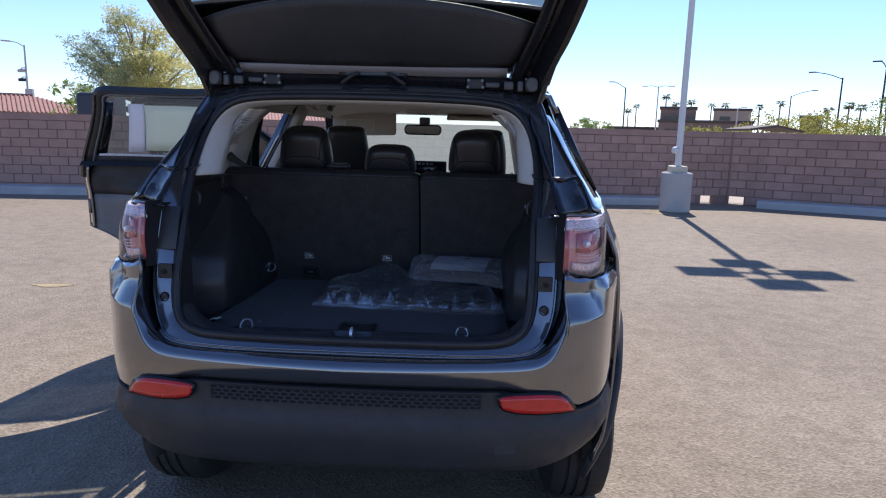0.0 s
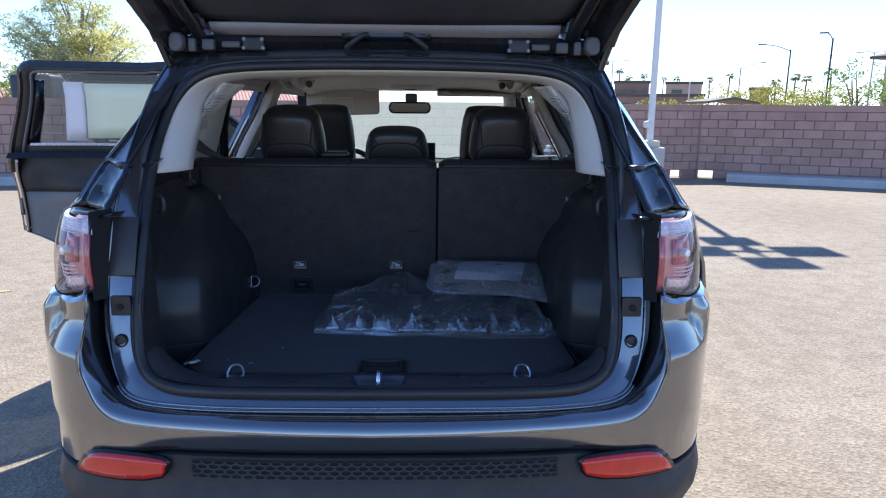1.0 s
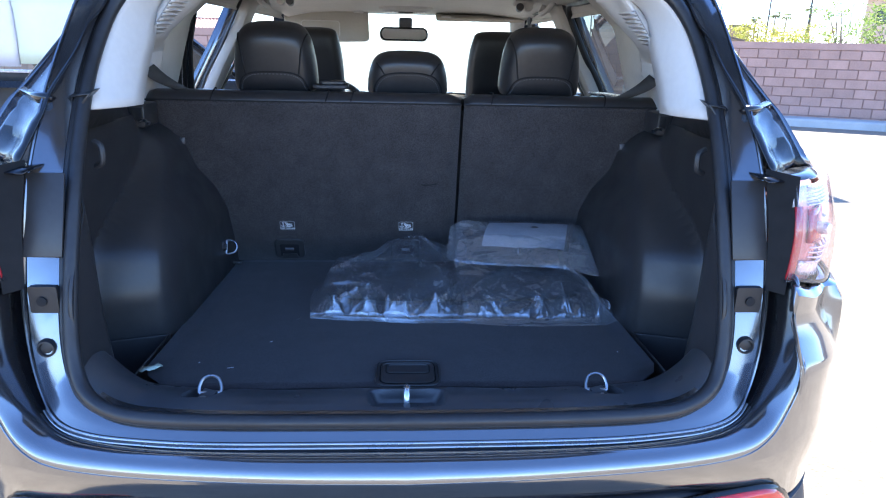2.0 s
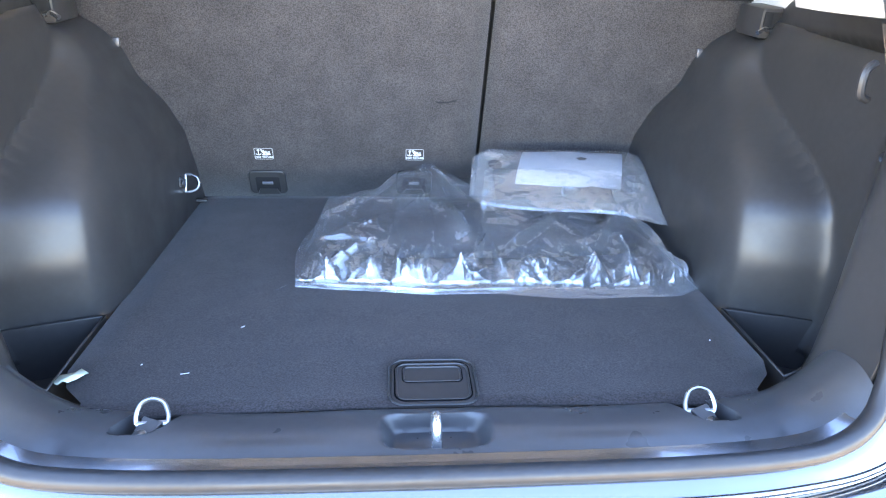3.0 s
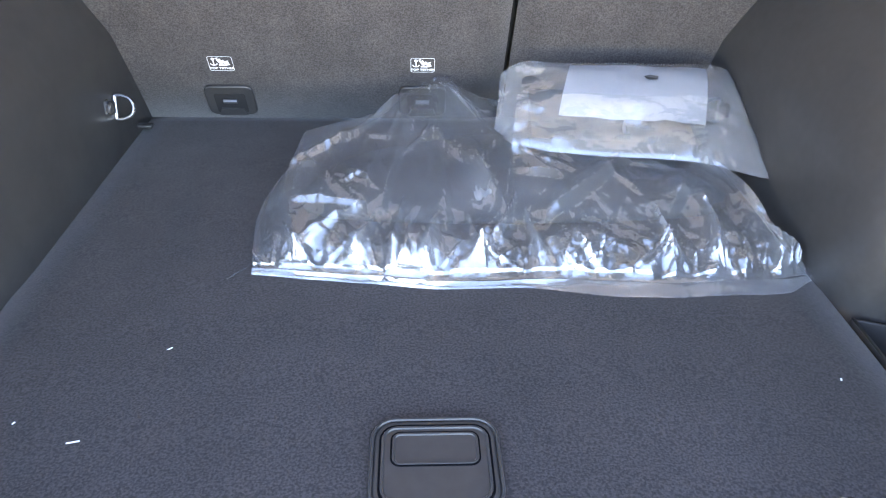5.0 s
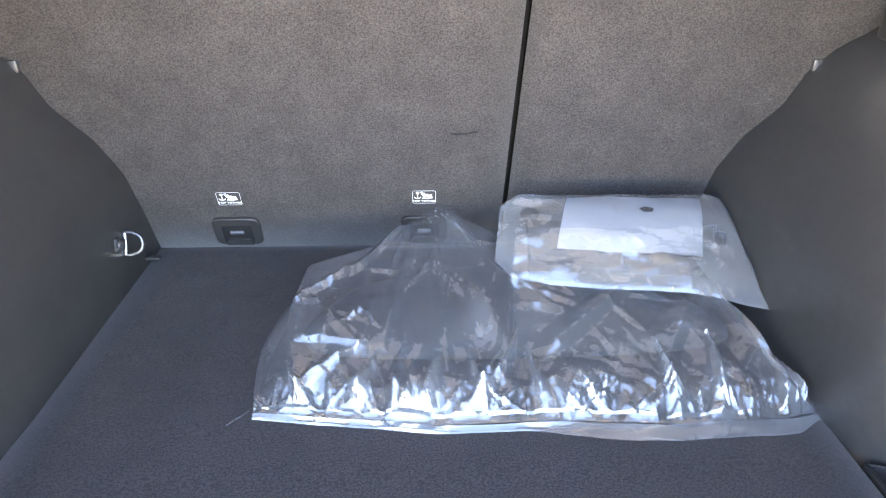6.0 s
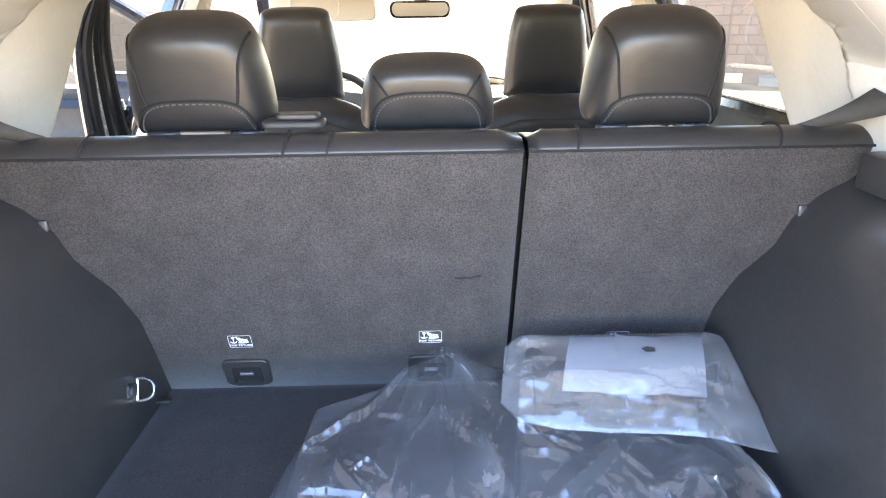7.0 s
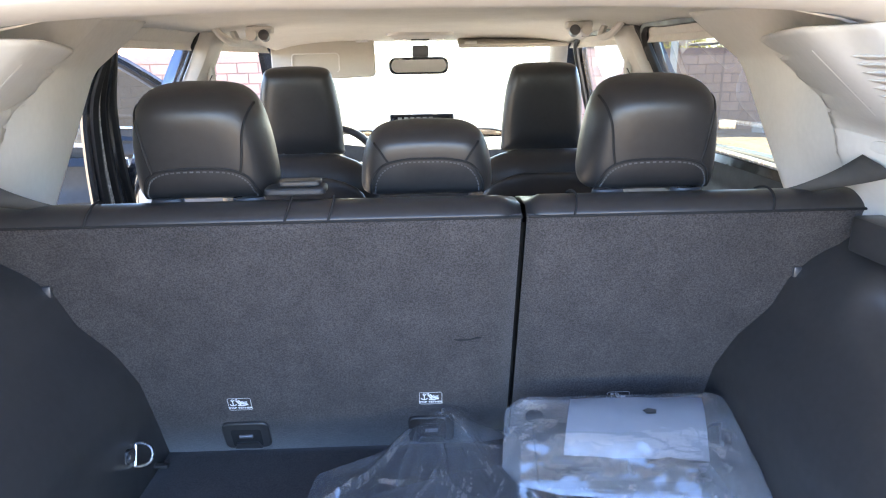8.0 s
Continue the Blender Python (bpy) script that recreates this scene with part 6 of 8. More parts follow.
    part("belt_anchor", box((0.018, 0.03, 0.06), (sgn * (half(1.9, 1.42) - 0.098), 1.88, 1.43), bevel=0.006), GREIGE, car)
    part("front_belt", loft([[Vector((sgn * (half(1.9, z) - 0.105), 1.86 + d, z)) for d in (0, 0.045)] for z in (0.6, 0.9, 1.2, 1.42)]), BELT, car, solid=0.0015)
    # windscreen pillar trim
    a0, a1 = Vector((sgn * 0.575, 2.72, 1.545)), Vector((sgn * 0.70, 3.45, 1.08))
    part("windscreen_pillar_trim", tube([a0.lerp(a1, k / 6) for k in range(7)], 0.045, 10, squash=0.8), GREIGE, car)
    part("grab_handle", tube(spline([(sgn * 0.555, 1.80, 1.545), (sgn * 0.535, 1.83, 1.515), (sgn * 0.535, 1.95, 1.510), (sgn * 0.555, 1.98, 1.545)], 5), 0.010, 8), GREIGE, car)
    hook = part("coat_hook", box((0.075, 0.045, 0.022), (sgn * 0.452, 1.88, 1.540), bevel=0.008), GREIGE, car)
    for q, tone in ((-0.016, DARKSTEEL), (0.018, GREIGE)):
        part("hook_eye", moved(lathe([(0, -0.016), (0.010, -0.016), (0.014, -0.011), (0.015, 0.012), (0, 0.014)], n=16), Matrix.Translation((sgn * (0.452 + q), 1.862, 1.524)) @ Matrix.Rotation(radians(75), 4, "X")), tone, hook)
    # sill and floor sides
    part("door_sill_trim", box((0.10, 2.0, 0.06), (sgn * 0.78, 2.2, 0.41), bevel=0.02), DASHDARK, car)
# headliner
rows = []
for i in range(21):
    y = 0.585 + 2.2 * i / 20
    z = along([(0.58, 1.512), (0.75, 1.535), (1.4, 1.565), (2.2, 1.568), (2.55, 1.555), (2.79, 1.530)], y)
    w = along([(0.58, 0.46), (0.9, 0.58), (1.5, 0.635), (2.4, 0.62), (2.79, 0.58)], y)
    rows.append([Vector((w * q, y, z - 0.035 * abs(q) ** 5)) for q in [-1 + k / 10 for k in range(21)]])
part("headliner", loft(rows), HEADLINER, car, "pale grey fabric headliner", solid=0.012)
for sgn in (-1, 1):
    part("roof_side_lining", loft([[Vector((sgn * x, y, z)) for x, z in ((0.60, 1.535), (0.625, 1.505), (half(y, 1.49) - 0.045, 1.49), (half(y, 1.51) - 0.02, 1.515))] for y in [1.15 + 0.15 * k for k in range(12)]]), HEADLINER, car, solid=0.006)
part("cabin_floor", box((1.5, 2.6, 0.03), (0, 2.25, 0.40), bevel=0.01), CARPET, car)
part("bench_cushion", box((1.18, 0.50, 0.20), (0, 1.25, 0.62), bevel=0.05, seg=3), LEATHER, car, "black leather rear bench")


def front_seat(sgn):
    x = sgn * 0.385
    s = part("front_seat", cushion(blob_outline(0.25, 0.26, 0.225, 0.66), 0.16, (x, 2.01, 0.855), radians(14), 0.35), LEATHER, car, "black leather front seat")
    part("seat_cushion", moved(box((0.50, 0.52, 0.16), (0, 0, 0), bevel=0.05, seg=3), Matrix.Translation((x, 2.34, 0.60))), LEATHER, s)
    part("back_shell", cushion(blob_outline(0.21, 0.23, 0.20, 0.54), 0.05, (x, 1.925, 0.855), radians(14), 0.35), LEATHER, s)
    part("seat_seam", tube([Vector((x + q, 1.86 + 0.02, 1.090 - 0.25 * q * q)) for q in (-0.17, -0.1, 0, 0.1, 0.17)], 0.002, 6), STITCH, s)
    # tall narrow headrest
    out = [(p.x, p.y) for p in spline([(-0.118, -0.158, 0), (0, -0.161, 0), (0.118, -0.158, 0), (0.129, -0.125, 0), (0.124, 0.0, 0), (0.108, 0.085, 0), (0.085, 0.116, 0), (0, 0.122, 0), (-0.085, 0.116, 0), (-0.108, 0.085, 0), (-0.124, 0.0, 0), (-0.129, -0.125, 0)], 4, closed=True)]
    part("headrest", cushion(out, 0.10, (x, 2.05, 1.318), radians(8), 0.3), LEATHER, s, "black leather headrest")
    part("headrest_piping", tube([Vector((x + q, 2.012 + 0.3 * q * q, 1.412 - 1.6 * q * q)) for q in (-0.10, -0.07, -0.035, 0, 0.035, 0.07, 0.10)], 0.0045, 6), SEAM, s)
    for k in (-1, 1):
        part("headrest_post", tube([(x + 0.06 * k, 2.03, 1.10), (x + 0.06 * k, 2.045, 1.22)], 0.007, 8), CHROME, s)


for sgn in (-1, 1):
    front_seat(sgn)
part("centre_console", box((0.24, 0.95, 0.34), (0, 2.55, 0.60), bevel=0.04, seg=3), DASHDARK, car)
dash = []
for k in range(21):
    x = -0.70 + 1.4 * k / 20
    hump = 0.035 * math.exp(-((x + 0.37) / 0.17) ** 2)
    dash.append([Vector((x, y, z + h * hump)) for y, z, h in ((2.98, 0.62, 0), (2.90, 0.80, 0), (2.90, 0.96, 0.3), (2.96, 1.045, 1), (3.10, 1.075, 1), (3.40, 1.05, 0), (3.55, 1.02, 0))])
dashboard = part("dashboard", loft(dash), DASHDARK, car, "dark dashboard", solid=0.01)
part("dash_band", box((1.30, 0.012, 0.012), (0, 2.905, 0.93), bevel=0.004), SILVER, dashboard)
PRINTGREY = material("dim_grey_marks", (0.22, 0.22, 0.21), rough=0.6, vary=0.1)
scr = part("touchscreen", box((0.29, 0.02, 0.17), (0.0, 2.945, 1.132), bevel=0.008), SCREEN, car, "upright touchscreen on the dashboard")
for k in range(6):
    part("screen_icon", box((0.018, 0.002, 0.012), (-0.10 + 0.028 * k, 2.933, 1.197)), PRINTGREY, scr)
wh = Matrix.Translation((-0.385, 2.78, 1.02)) @ Matrix.Rotation(radians(-66), 4, "X")
sw = part("steering_wheel", moved(tube([(0.185 * math.cos(a), 0.185 * math.sin(a), 0) for a in [2 * math.pi * k / 40 for k in range(40)]], 0.016, 10, closed=True), wh), LEATHER, car, "black leather steering wheel")
part("wheel_hub", moved(cyl(0.075, 0.04, (0, 0, -0.045), n=24, bevel=0.012), wh), DASHDARK, sw)
for a in (0, 180, 270):
    part("wheel_spoke", moved(box((0.12, 0.035, 0.015), (0.125, 0, -0.015), bevel=0.005), wh @ Matrix.Rotation(radians(a), 4, "Z")), DARKSTEEL, sw)
# sun visors
vis = part("sun_visor", moved(plate(rounded(0.42, 0.155, 0.02, 4), -0.010, 0.010), Matrix.Translation((-0.395, 2.72, 1.458)) @ Matrix.Rotation(radians(-12), 4, "X") @ Matrix.Rotation(radians(-2), 4, "Y")), VISOR, car, "lowered beige sun visor", bevel=0.006)
part("visor_pocket", tube([(-0.395 + p[0], 2.702, 1.455 + p[1]) for p in rounded(0.19, 0.075, 0.015, 4, -0.03, -0.01)], 0.003, 6, closed=True), GREIGE, vis)
part("visor_clip", box((0.05, 0.02, 0.025), (-0.235, 2.708, 1.535), bevel=0.005), GREIGE, vis)
part("visor_pivot", tube([(-0.60, 2.705, 1.537), (-0.20, 2.705, 1.540)], 0.006, 8), DARKSTEEL, vis)
vis2 = part("sun_visor", moved(box((0.44, 0.15, 0.018), (0, 0, 0), bevel=0.008), Matrix.Translation((0.37, 2.70, 1.518)) @ Matrix.Rotation(radians(14), 4, "X")), VISOR, car, "folded beige sun visor")
part("visor_clip", box((0.05, 0.02, 0.022), (0.20, 2.64, 1.508), bevel=0.005), GREIGE, vis2)
oc = part("overhead_console", loft([[(p[0], p[1] + 2.60, z) for p in rounded(w, d, 0.05, 5)] for w, d, z in ((0.26, 0.22, 1.56), (0.255, 0.215, 1.540), (0.22, 0.18, 1.528))], ring=True, cap=True), GREIGE, car, "overhead reading lamp console")
for x in (-0.07, 0.07):
    part("reading_lamp", moved(plate(rounded(0.06, 0.035, 0.01), 0, 0.006, "z"), Matrix.Translation((x, 2.56, 1.524))), SILVER, oc)
part("switch_bank", box((0.07, 0.04, 0.006), (0, 2.56, 1.526), bevel=0.002), TRIMDARK, oc)
mr = part("rear_view_mirror", moved(loft([[(p[0] * k, y, p[1] * k) for p in rounded(0.245, 0.068, 0.03, 5)] for y, k in ((-0.004, 0.94), (0.0, 1.0), (0.014, 0.98), (0.03, 0.82), (0.038, 0.5))], ring=True, cap=True), Matrix.Translation((-0.008, 2.72, 1.428)) @ Matrix.Rotation(radians(4), 4, "Z")), GLOSSBLACK, car, "black rear-view mirror")
part("mirror_pane", moved(plate(rounded(0.225, 0.052, 0.024, 5), -0.0065, -0.005), Matrix.Translation((-0.008, 2.72, 1.428)) @ Matrix.Rotation(radians(4), 4, "Z") @ Matrix.Rotation(radians(-6), 4, "X")), MIRRORGLASS, mr)
part("mirror_stem", box((0.07, 0.05, 0.05), (0.0, 2.77, 1.485), bevel=0.01), DARKSTEEL, mr)
settle(car)
for d in (rear_left, front_left):
    d.matrix_parent_inverse = Matrix.Translation(car.location).inverted()

# ---- loose things in the cargo space ----
def film(name, tint, haze, white, rough, crease=30, sheen=0.13):
    """Creased clear polythene: lets light through, whitened a little, with sharp sheen."""
    m = bpy.data.materials.new(name)
    m.use_nodes = True
    nt, nd = m.node_tree, m.node_tree.nodes
    nd.remove(nd["Principled BSDF"])
    tr, gl, df, tl = (nd.new("ShaderNodeBsdf" + k) for k in ("Transparent", "Glossy", "Diffuse", "Translucent"))
    tr.inputs[0].default_value = (*tint, 1)
    gl.inputs["Roughness"].default_value = rough
    gl.inputs[0].default_value = (0.82, 0.84, 0.87, 1)
    df.inputs[0].default_value = tl.inputs[0].default_value = (*white, 1)
    ns = nd.new("ShaderNodeTexNoise")
    ns.inputs["Scale"].default_value, ns.inputs["Detail"].default_value = 14, 3
    nt.links.new(nd.new("ShaderNodeNewGeometry").outputs["Position"], ns.inputs["Vector"])
    rg = nd.new("ShaderNodeMapRange")
    rg.inputs[1].default_value, rg.inputs[2].default_value, rg.inputs[3].default_value, rg.inputs[4].default_value = 0.35, 0.7, haze * 0.7, haze * 1.4
    nt.links.new(ns.outputs["Fac"], rg.inputs[0])
    bump, fine, warp = nd.new("ShaderNodeBump"), nd.new("ShaderNodeTexVoronoi"), nd.new("ShaderNodeTexNoise")
    stir, lengthen = nd.new("ShaderNodeMix"), nd.new("ShaderNodeMapping")
    stir.data_type = "RGBA"
    stir.inputs[0].default_value = 0.06
    warp.inputs["Scale"].default_value, warp.inputs["Detail"].default_value = 16, 2
    fine.inputs["Scale"].default_value = crease
    lengthen.inputs["Scale"].default_value, lengthen.inputs["Rotation"].default_value = (1.0, 0.4, 1.0), (0, 0, 0.25)
    nt.links.new(nd["Geometry"].outputs["Position"], warp.inputs["Vector"])
    nt.links.new(nd["Geometry"].outputs["Position"], stir.inputs[6])
    nt.links.new(warp.outputs["Color"], stir.inputs[7])
    nt.links.new(stir.outputs[2], lengthen.inputs["Vector"])
    nt.links.new(lengthen.outputs[0], fine.inputs["Vector"])
    # finer crinkles on top of the broad facets, and soft whitened streaks
    tiny, total = nd.new("ShaderNodeTexVoronoi"), nd.new("ShaderNodeMath")
    tiny.inputs["Scale"].default_value = crease * 3.2
    total.operation = "MULTIPLY_ADD"
    total.inputs[1].default_value = 0.22
    nt.links.new(lengthen.outputs[0], tiny.inputs["Vector"])
    nt.links.new(tiny.outputs["Distance"], total.inputs[0])
    nt.links.new(fine.outputs["Distance"], total.inputs[2])
    streak, lay, lines, gate_noise, worn, summed = nd.new("ShaderNodeTexNoise"), nd.new("ShaderNodeMapping"), nd.new("ShaderNodeMapRange"), nd.new("ShaderNodeMapRange"), nd.new("ShaderNodeMath"), nd.new("ShaderNodeMath")
    streak.inputs["Scale"].default_value, streak.inputs["Detail"].default_value, streak.inputs["Distortion"].default_value = 1.0, 3, 0.6
    lay.inputs["Scale"].default_value, lay.inputs["Rotation"].default_value = (34.0, 6.0, 16.0), (0, 0, 0.35)
    nt.links.new(nd["Geometry"].outputs["Position"], lay.inputs["Vector"])
    nt.links.new(lay.outputs[0], streak.inputs["Vector"])
    lines.inputs[1].default_value, lines.inputs[2].default_value, lines.inputs[3].default_value, lines.inputs[4].default_value = 0.57, 0.72, 0.0, 0.30
    nt.links.new(streak.outputs["Fac"], lines.inputs[0])
    gate_noise.inputs[1].default_value, gate_noise.inputs[2].default_value = 0.46, 0.64
    nt.links.new(ns.outputs["Fac"], gate_noise.inputs[0])
    worn.operation, summed.operation = "MULTIPLY", "ADD"
    nt.links.new(lines.outputs[0], worn.inputs[0])
    nt.links.new(gate_noise.outputs[0], worn.inputs[1])
    nt.links.new(worn.outputs[0], summed.inputs[0])
    nt.links.new(rg.outputs[0], summed.inputs[1])
    bump.inputs["Strength"].default_value, bump.inputs["Distance"].default_value = 0.22, 0.003
    nt.links.new(total.outputs[0], bump.inputs["Height"])
    nt.links.new(bump.outputs[0], gl.inputs["Normal"])
    half_mix, hz, mx = nd.new("ShaderNodeMixShader"), nd.new("ShaderNodeMixShader"), nd.new("ShaderNodeMixShader")
    nt.links.new(df.outputs[0], half_mix.inputs[1])
    nt.links.new(tl.outputs[0], half_mix.inputs[2])
    nt.links.new(summed.outputs[0], hz.inputs[0])
    nt.links.new(tr.outputs[0], hz.inputs[1])
    nt.links.new(half_mix.outputs[0], hz.inputs[2])
    nt.links.new(skin_gloss(nt, nd, sheen, bump.outputs[0]), mx.inputs[0])
    nt.links.new(hz.outputs[0], mx.inputs[1])
    nt.links.new(gl.outputs[0], mx.inputs[2])
    nt.links.new(mx.outputs[0], nd["Material Output"].inputs[0])
    return m


FILM = film("clear_polythene", (0.96, 0.97, 0.98), 0.145, (0.72, 0.76, 0.82), 0.05, 58)
GATHERED = film("gathered_polythene", (0.90, 0.91, 0.93), 0.25, (0.78, 0.81, 0.86), 0.10, 70, 0.22)
FILMWHITE = film("milky_polythene", (0.94, 0.95, 0.96), 0.25, (0.70, 0.73, 0.78), 0.12, 66, 0.16)
LEAFLET = material("grey_white_paper", (0.34, 0.35, 0.39), rough=0.7, vary=0.08)
MAT = material("charcoal_floor_mat", (0.045, 0.046, 0.05), rough=0.85, vary=0.3, scale=15, bump=0.6, bump_scale=500)


def facet(x, y, cell, long, turn, seed):
    """Height of a crumpled sheet: flat facets meeting in straight sharp folds."""
    c, s = math.cos(turn), math.sin(turn)
    x, y = c * x + s * y, -s * x + c * y
    wx, wy = noise.noise(Vector((x / cell * 0.6, y / cell * 0.6, seed))), noise.noise(Vector((x / cell * 0.6, y / cell * 0.6, seed + 9.5)))
    p, q = x / cell + 0.55 * wx, y / (cell * long) + 0.55 * wy
    i, j = math.floor(p), math.floor(q)
    f, g = p - i, q - j

    def corner(a, b):
        v = math.sin((i + a) * 127.1 + (j + b) * 311.7 + seed * 74.7) * 43758.5453
        return v - math.floor(v) - 0.5
    if f + g < 1:
        o = corner(0, 0)
        return o + (corner(1, 0) - o) * f + (corner(0, 1) - o) * g
    o = corner(1, 1)
    return o + (corner(0, 1) - o) * (1 - f) + (corner(1, 0) - o) * (1 - g)


# plan of the large bag: front edge and back edge from end to end
BAG_FRONT = [(-0.203, 0.492), (-0.145, 0.484), (-0.05, 0.470), (0.01, 0.462), (0.11, 0.466), (0.17, 0.464), (0.28, 0.457), (0.36, 0.460), (0.42, 0.463), (0.455, 0.474)]
BAG_BACK = [(-0.186, 0.735), (-0.165, 0.778), (-0.10, 0.815), (-0.045, 0.848), (0.02, 0.882), (0.06, 0.885), (0.13, 0.86), (0.25, 0.85), (0.36, 0.82), (0.425, 0.70)]


PEAK = 0.024
fold_rnd = random.Random(11)
PLEATS = []
spot = 0.02
while spot < 0.98:
    big = fold_rnd.random() < 0.24
    wide = fold_rnd.uniform(0.020, 0.034) if big else fold_rnd.uniform(0.005, 0.013)
    reach = fold_rnd.uniform(0.20, 0.34) if big else fold_rnd.uniform(0.06, 0.17)
    PLEATS.append((spot + wide * 0.6, wide, reach, fold_rnd.uniform(0.016, 0.024) if big else fold_rnd.uniform(0.005, 0.012), fold_rnd.gauss(0.12, 0.16) if big else fold_rnd.gauss(0.18, 0.40)))
    spot += wide * fold_rnd.uniform(1.0, 1.7)
# from (u, v) to (u, v), width, height
FOLDS = [(0.40, 0.97, 0.24, 0.25, 0.030, 0.012), (0.42, 0.96, 0.36, 0.12, 0.022, 0.016), (0.43, 0.95, 0.47, 0.18, 0.028, 0.012), (0.38, 0.98, 0.06, 0.55, 0.035, 0.010), (0.44, 0.93, 0.62, 0.35, 0.030, 0.012),
         (0.36, 0.72, 0.50, 0.30, 0.016, 0.008), (0.60, 0.62, 0.44, 0.16, 0.024, 0.012), (0.80, 0.62, 0.52, 0.14, 0.030, 0.014), (0.97, 0.75, 0.72, 0.20, 0.034, 0.013), (0.88, 0.66, 0.95, 0.15, 0.022, 0.010), (0.20, 0.85, 0.14, 0.22, 0.022, 0.007), (0.10, 0.70, 0.22, 0.20, 0.018, 0.006)]

for k in range(8):
    FOLDS.append((0.385 + 0.012 * k, 0.96, 0.30 + 0.045 * k + fold_rnd.uniform(-0.02, 0.02), fold_rnd.uniform(0.42, 0.68), fold_rnd.uniform(0.009, 0.014), fold_rnd.uniform(0.004, 0.007)))
for k in range(46):
    ua, va = fold_rnd.uniform(0.05, 0.92), fold_rnd.uniform(0.24, 0.82)
    turn, long = fold_rnd.gauss(-1.45, 0.75), fold_rnd.uniform(0.05, 0.16)
    FOLDS.append((ua, va, ua + long * math.cos(turn), va + long * 1.6 * math.sin(turn), fold_rnd.uniform(0.009, 0.017), fold_rnd.uniform(0.003, 0.0065)))


def gather(u, v):
    """Height of the pleats gathered along the welded hem."""
    h = 0.0
    for uc, wide, reach, tall, slant in PLEATS:
        if v < reach:
            side = u - uc - slant * v
            near = 1 - abs(side) / (wide * (1.25 if side > 0 else 0.7) * (1 - v / reach) + 0.001)
            if near > 0:
                h += tall * near * (1 - 0.6 * v / reach)
    return h


def bag_place(u, v):
    """A place on the large bag's film: u along, v from front to back."""
    k = u * (len(BAG_FRONT) - 1)
    i = min(len(BAG_FRONT) - 2, int(k))
    t = k - i
    fx = BAG_FRONT[i][0] + (BAG_FRONT[i + 1][0] - BAG_FRONT[i][0]) * t
    fy = BAG_FRONT[i][1] + (BAG_FRONT[i + 1][1] - BAG_FRONT[i][1]) * t
    bx = BAG_BACK[i][0] + (BAG_BACK[i + 1][0] - BAG_BACK[i][0]) * t
    by = BAG_BACK[i][1] + (BAG_BACK[i + 1][1] - BAG_BACK[i][1]) * t
    bow = -0.018 * math.sin(math.pi * v) * (1 - u) ** 4
    x, y = fx + (bx - fx) * v + bow, fy + (by - fy) * v
    ground_z = floor_z(y) + 0.0015 + 0.003 * smooth01(0.25, 0.0, v)
    # the mats inside lift the film; it sags to the floor at the rim
    rise = (0.029 + 0.012 * facet(x, y * 0.2, 0.045, 1.0, 0.0, 3.7)) * smooth01(-0.03, 0.14 + 0.10 * facet(x, y * 0.2, 0.060, 1.0, 0.0, 5.1), v) + 0.019 * smooth01(0.10, 0.42, v) + 0.022 * smooth01(0.25, 0.95, v) * math.exp(-((u - 0.45) / 0.30) ** 2) + PEAK * smooth01(0.45, 0.97, v) * math.exp(-((u - 0.45) / 0.15) ** 2)
    ends = smooth01(0.0, 0.10, u) * smooth01(1.0, 0.90, u)
    rear = 1 - 0.55 * smooth01(0.90, 1.0, v) * (1 - math.exp(-((u - 0.48) / 0.16) ** 2))
    h = rise * (0.25 + 0.75 * ends) * rear
    # hem along the front: gathered pleats, wide at the seam and running out backwards
    h += gather(u, v) * smooth01(0.0, 0.09, v)
    # long straight folds drawn from the peak down to the hem
    for ua, va, ub, vb, wide, tall in FOLDS:
        du, dv = ub - ua, (vb - va) * 0.6
        s = ((u - ua) * du + (v - va) * 0.6 * dv) / (du * du + dv * dv)
        if 0 < s < 1:
            across = ((u - ua) * dv - (v - va) * 0.6 * du) / math.hypot(du, dv)
            near = 1 - (across / wide if across > 0 else -across / (wide * 0.45))
            if near > 0:
                h += tall * near * min(1.0, 4 * s, 4 * (1 - s))
    fan_turn = math.atan2(x - 0.03, 0.95 - y) * 0.6
    hemward = smooth01(0.34, 0.10, v)
    body = facet(x, y, 0.075, 2.2, fan_turn * 0.5, 1.3) * 0.009 + facet(x, y, 0.030, 2.6, 0.3, 4.1) * 0.004 * (0.35 + 0.65 * smooth01(-0.1, 0.35, noise.noise(Vector((x * 7, y * 7, 3.3)))))
    crumple = facet(x, y, 0.020, 2.2, -0.35, 7.7) * 0.021 + facet(x, y, 0.010, 2.2, 0.45, 2.9) * 0.008
    h += (body * smooth01(0.015, 0.10, v) + crumple * hemward * smooth01(0.0, 0.05, v)) * ends
    h = max(0.0, h) + 0.0025 * (1 if v > 0.02 else 0.0)
    return Vector((x, y, ground_z + h))


bag = thing("plastic_bag_of_floor_mats", "clear crinkled plastic bag with dark floor mats inside, on carpet", "plastic bag", at=(0.1, 0.65, FLOOR_Z - 0.013))
NU, NV = 300, 200
bag_skin = part("bag_film", loft([[bag_place(i / NU, j / NV) for i in range(NU + 1)] for j in range(NV + 1)]), FILM, bag, "clear creased polythene film", smooth=3)
bag_skin.data.materials.append(GATHERED)
for p in bag_skin.data.polygons:
    row, col = divmod(p.index, NU)
    if gather((col + 0.5) / NU, (row + 0.5) / NV) > 0.004:
        p.material_index = 1
part("bag_base", loft([[Vector((p.x, p.y, floor_z(p.y) + 0.0008)) for p in (bag_place(i / 30, 0.93 * j / 8) for i in range(31))] for j in range(9)]), FILM, bag)
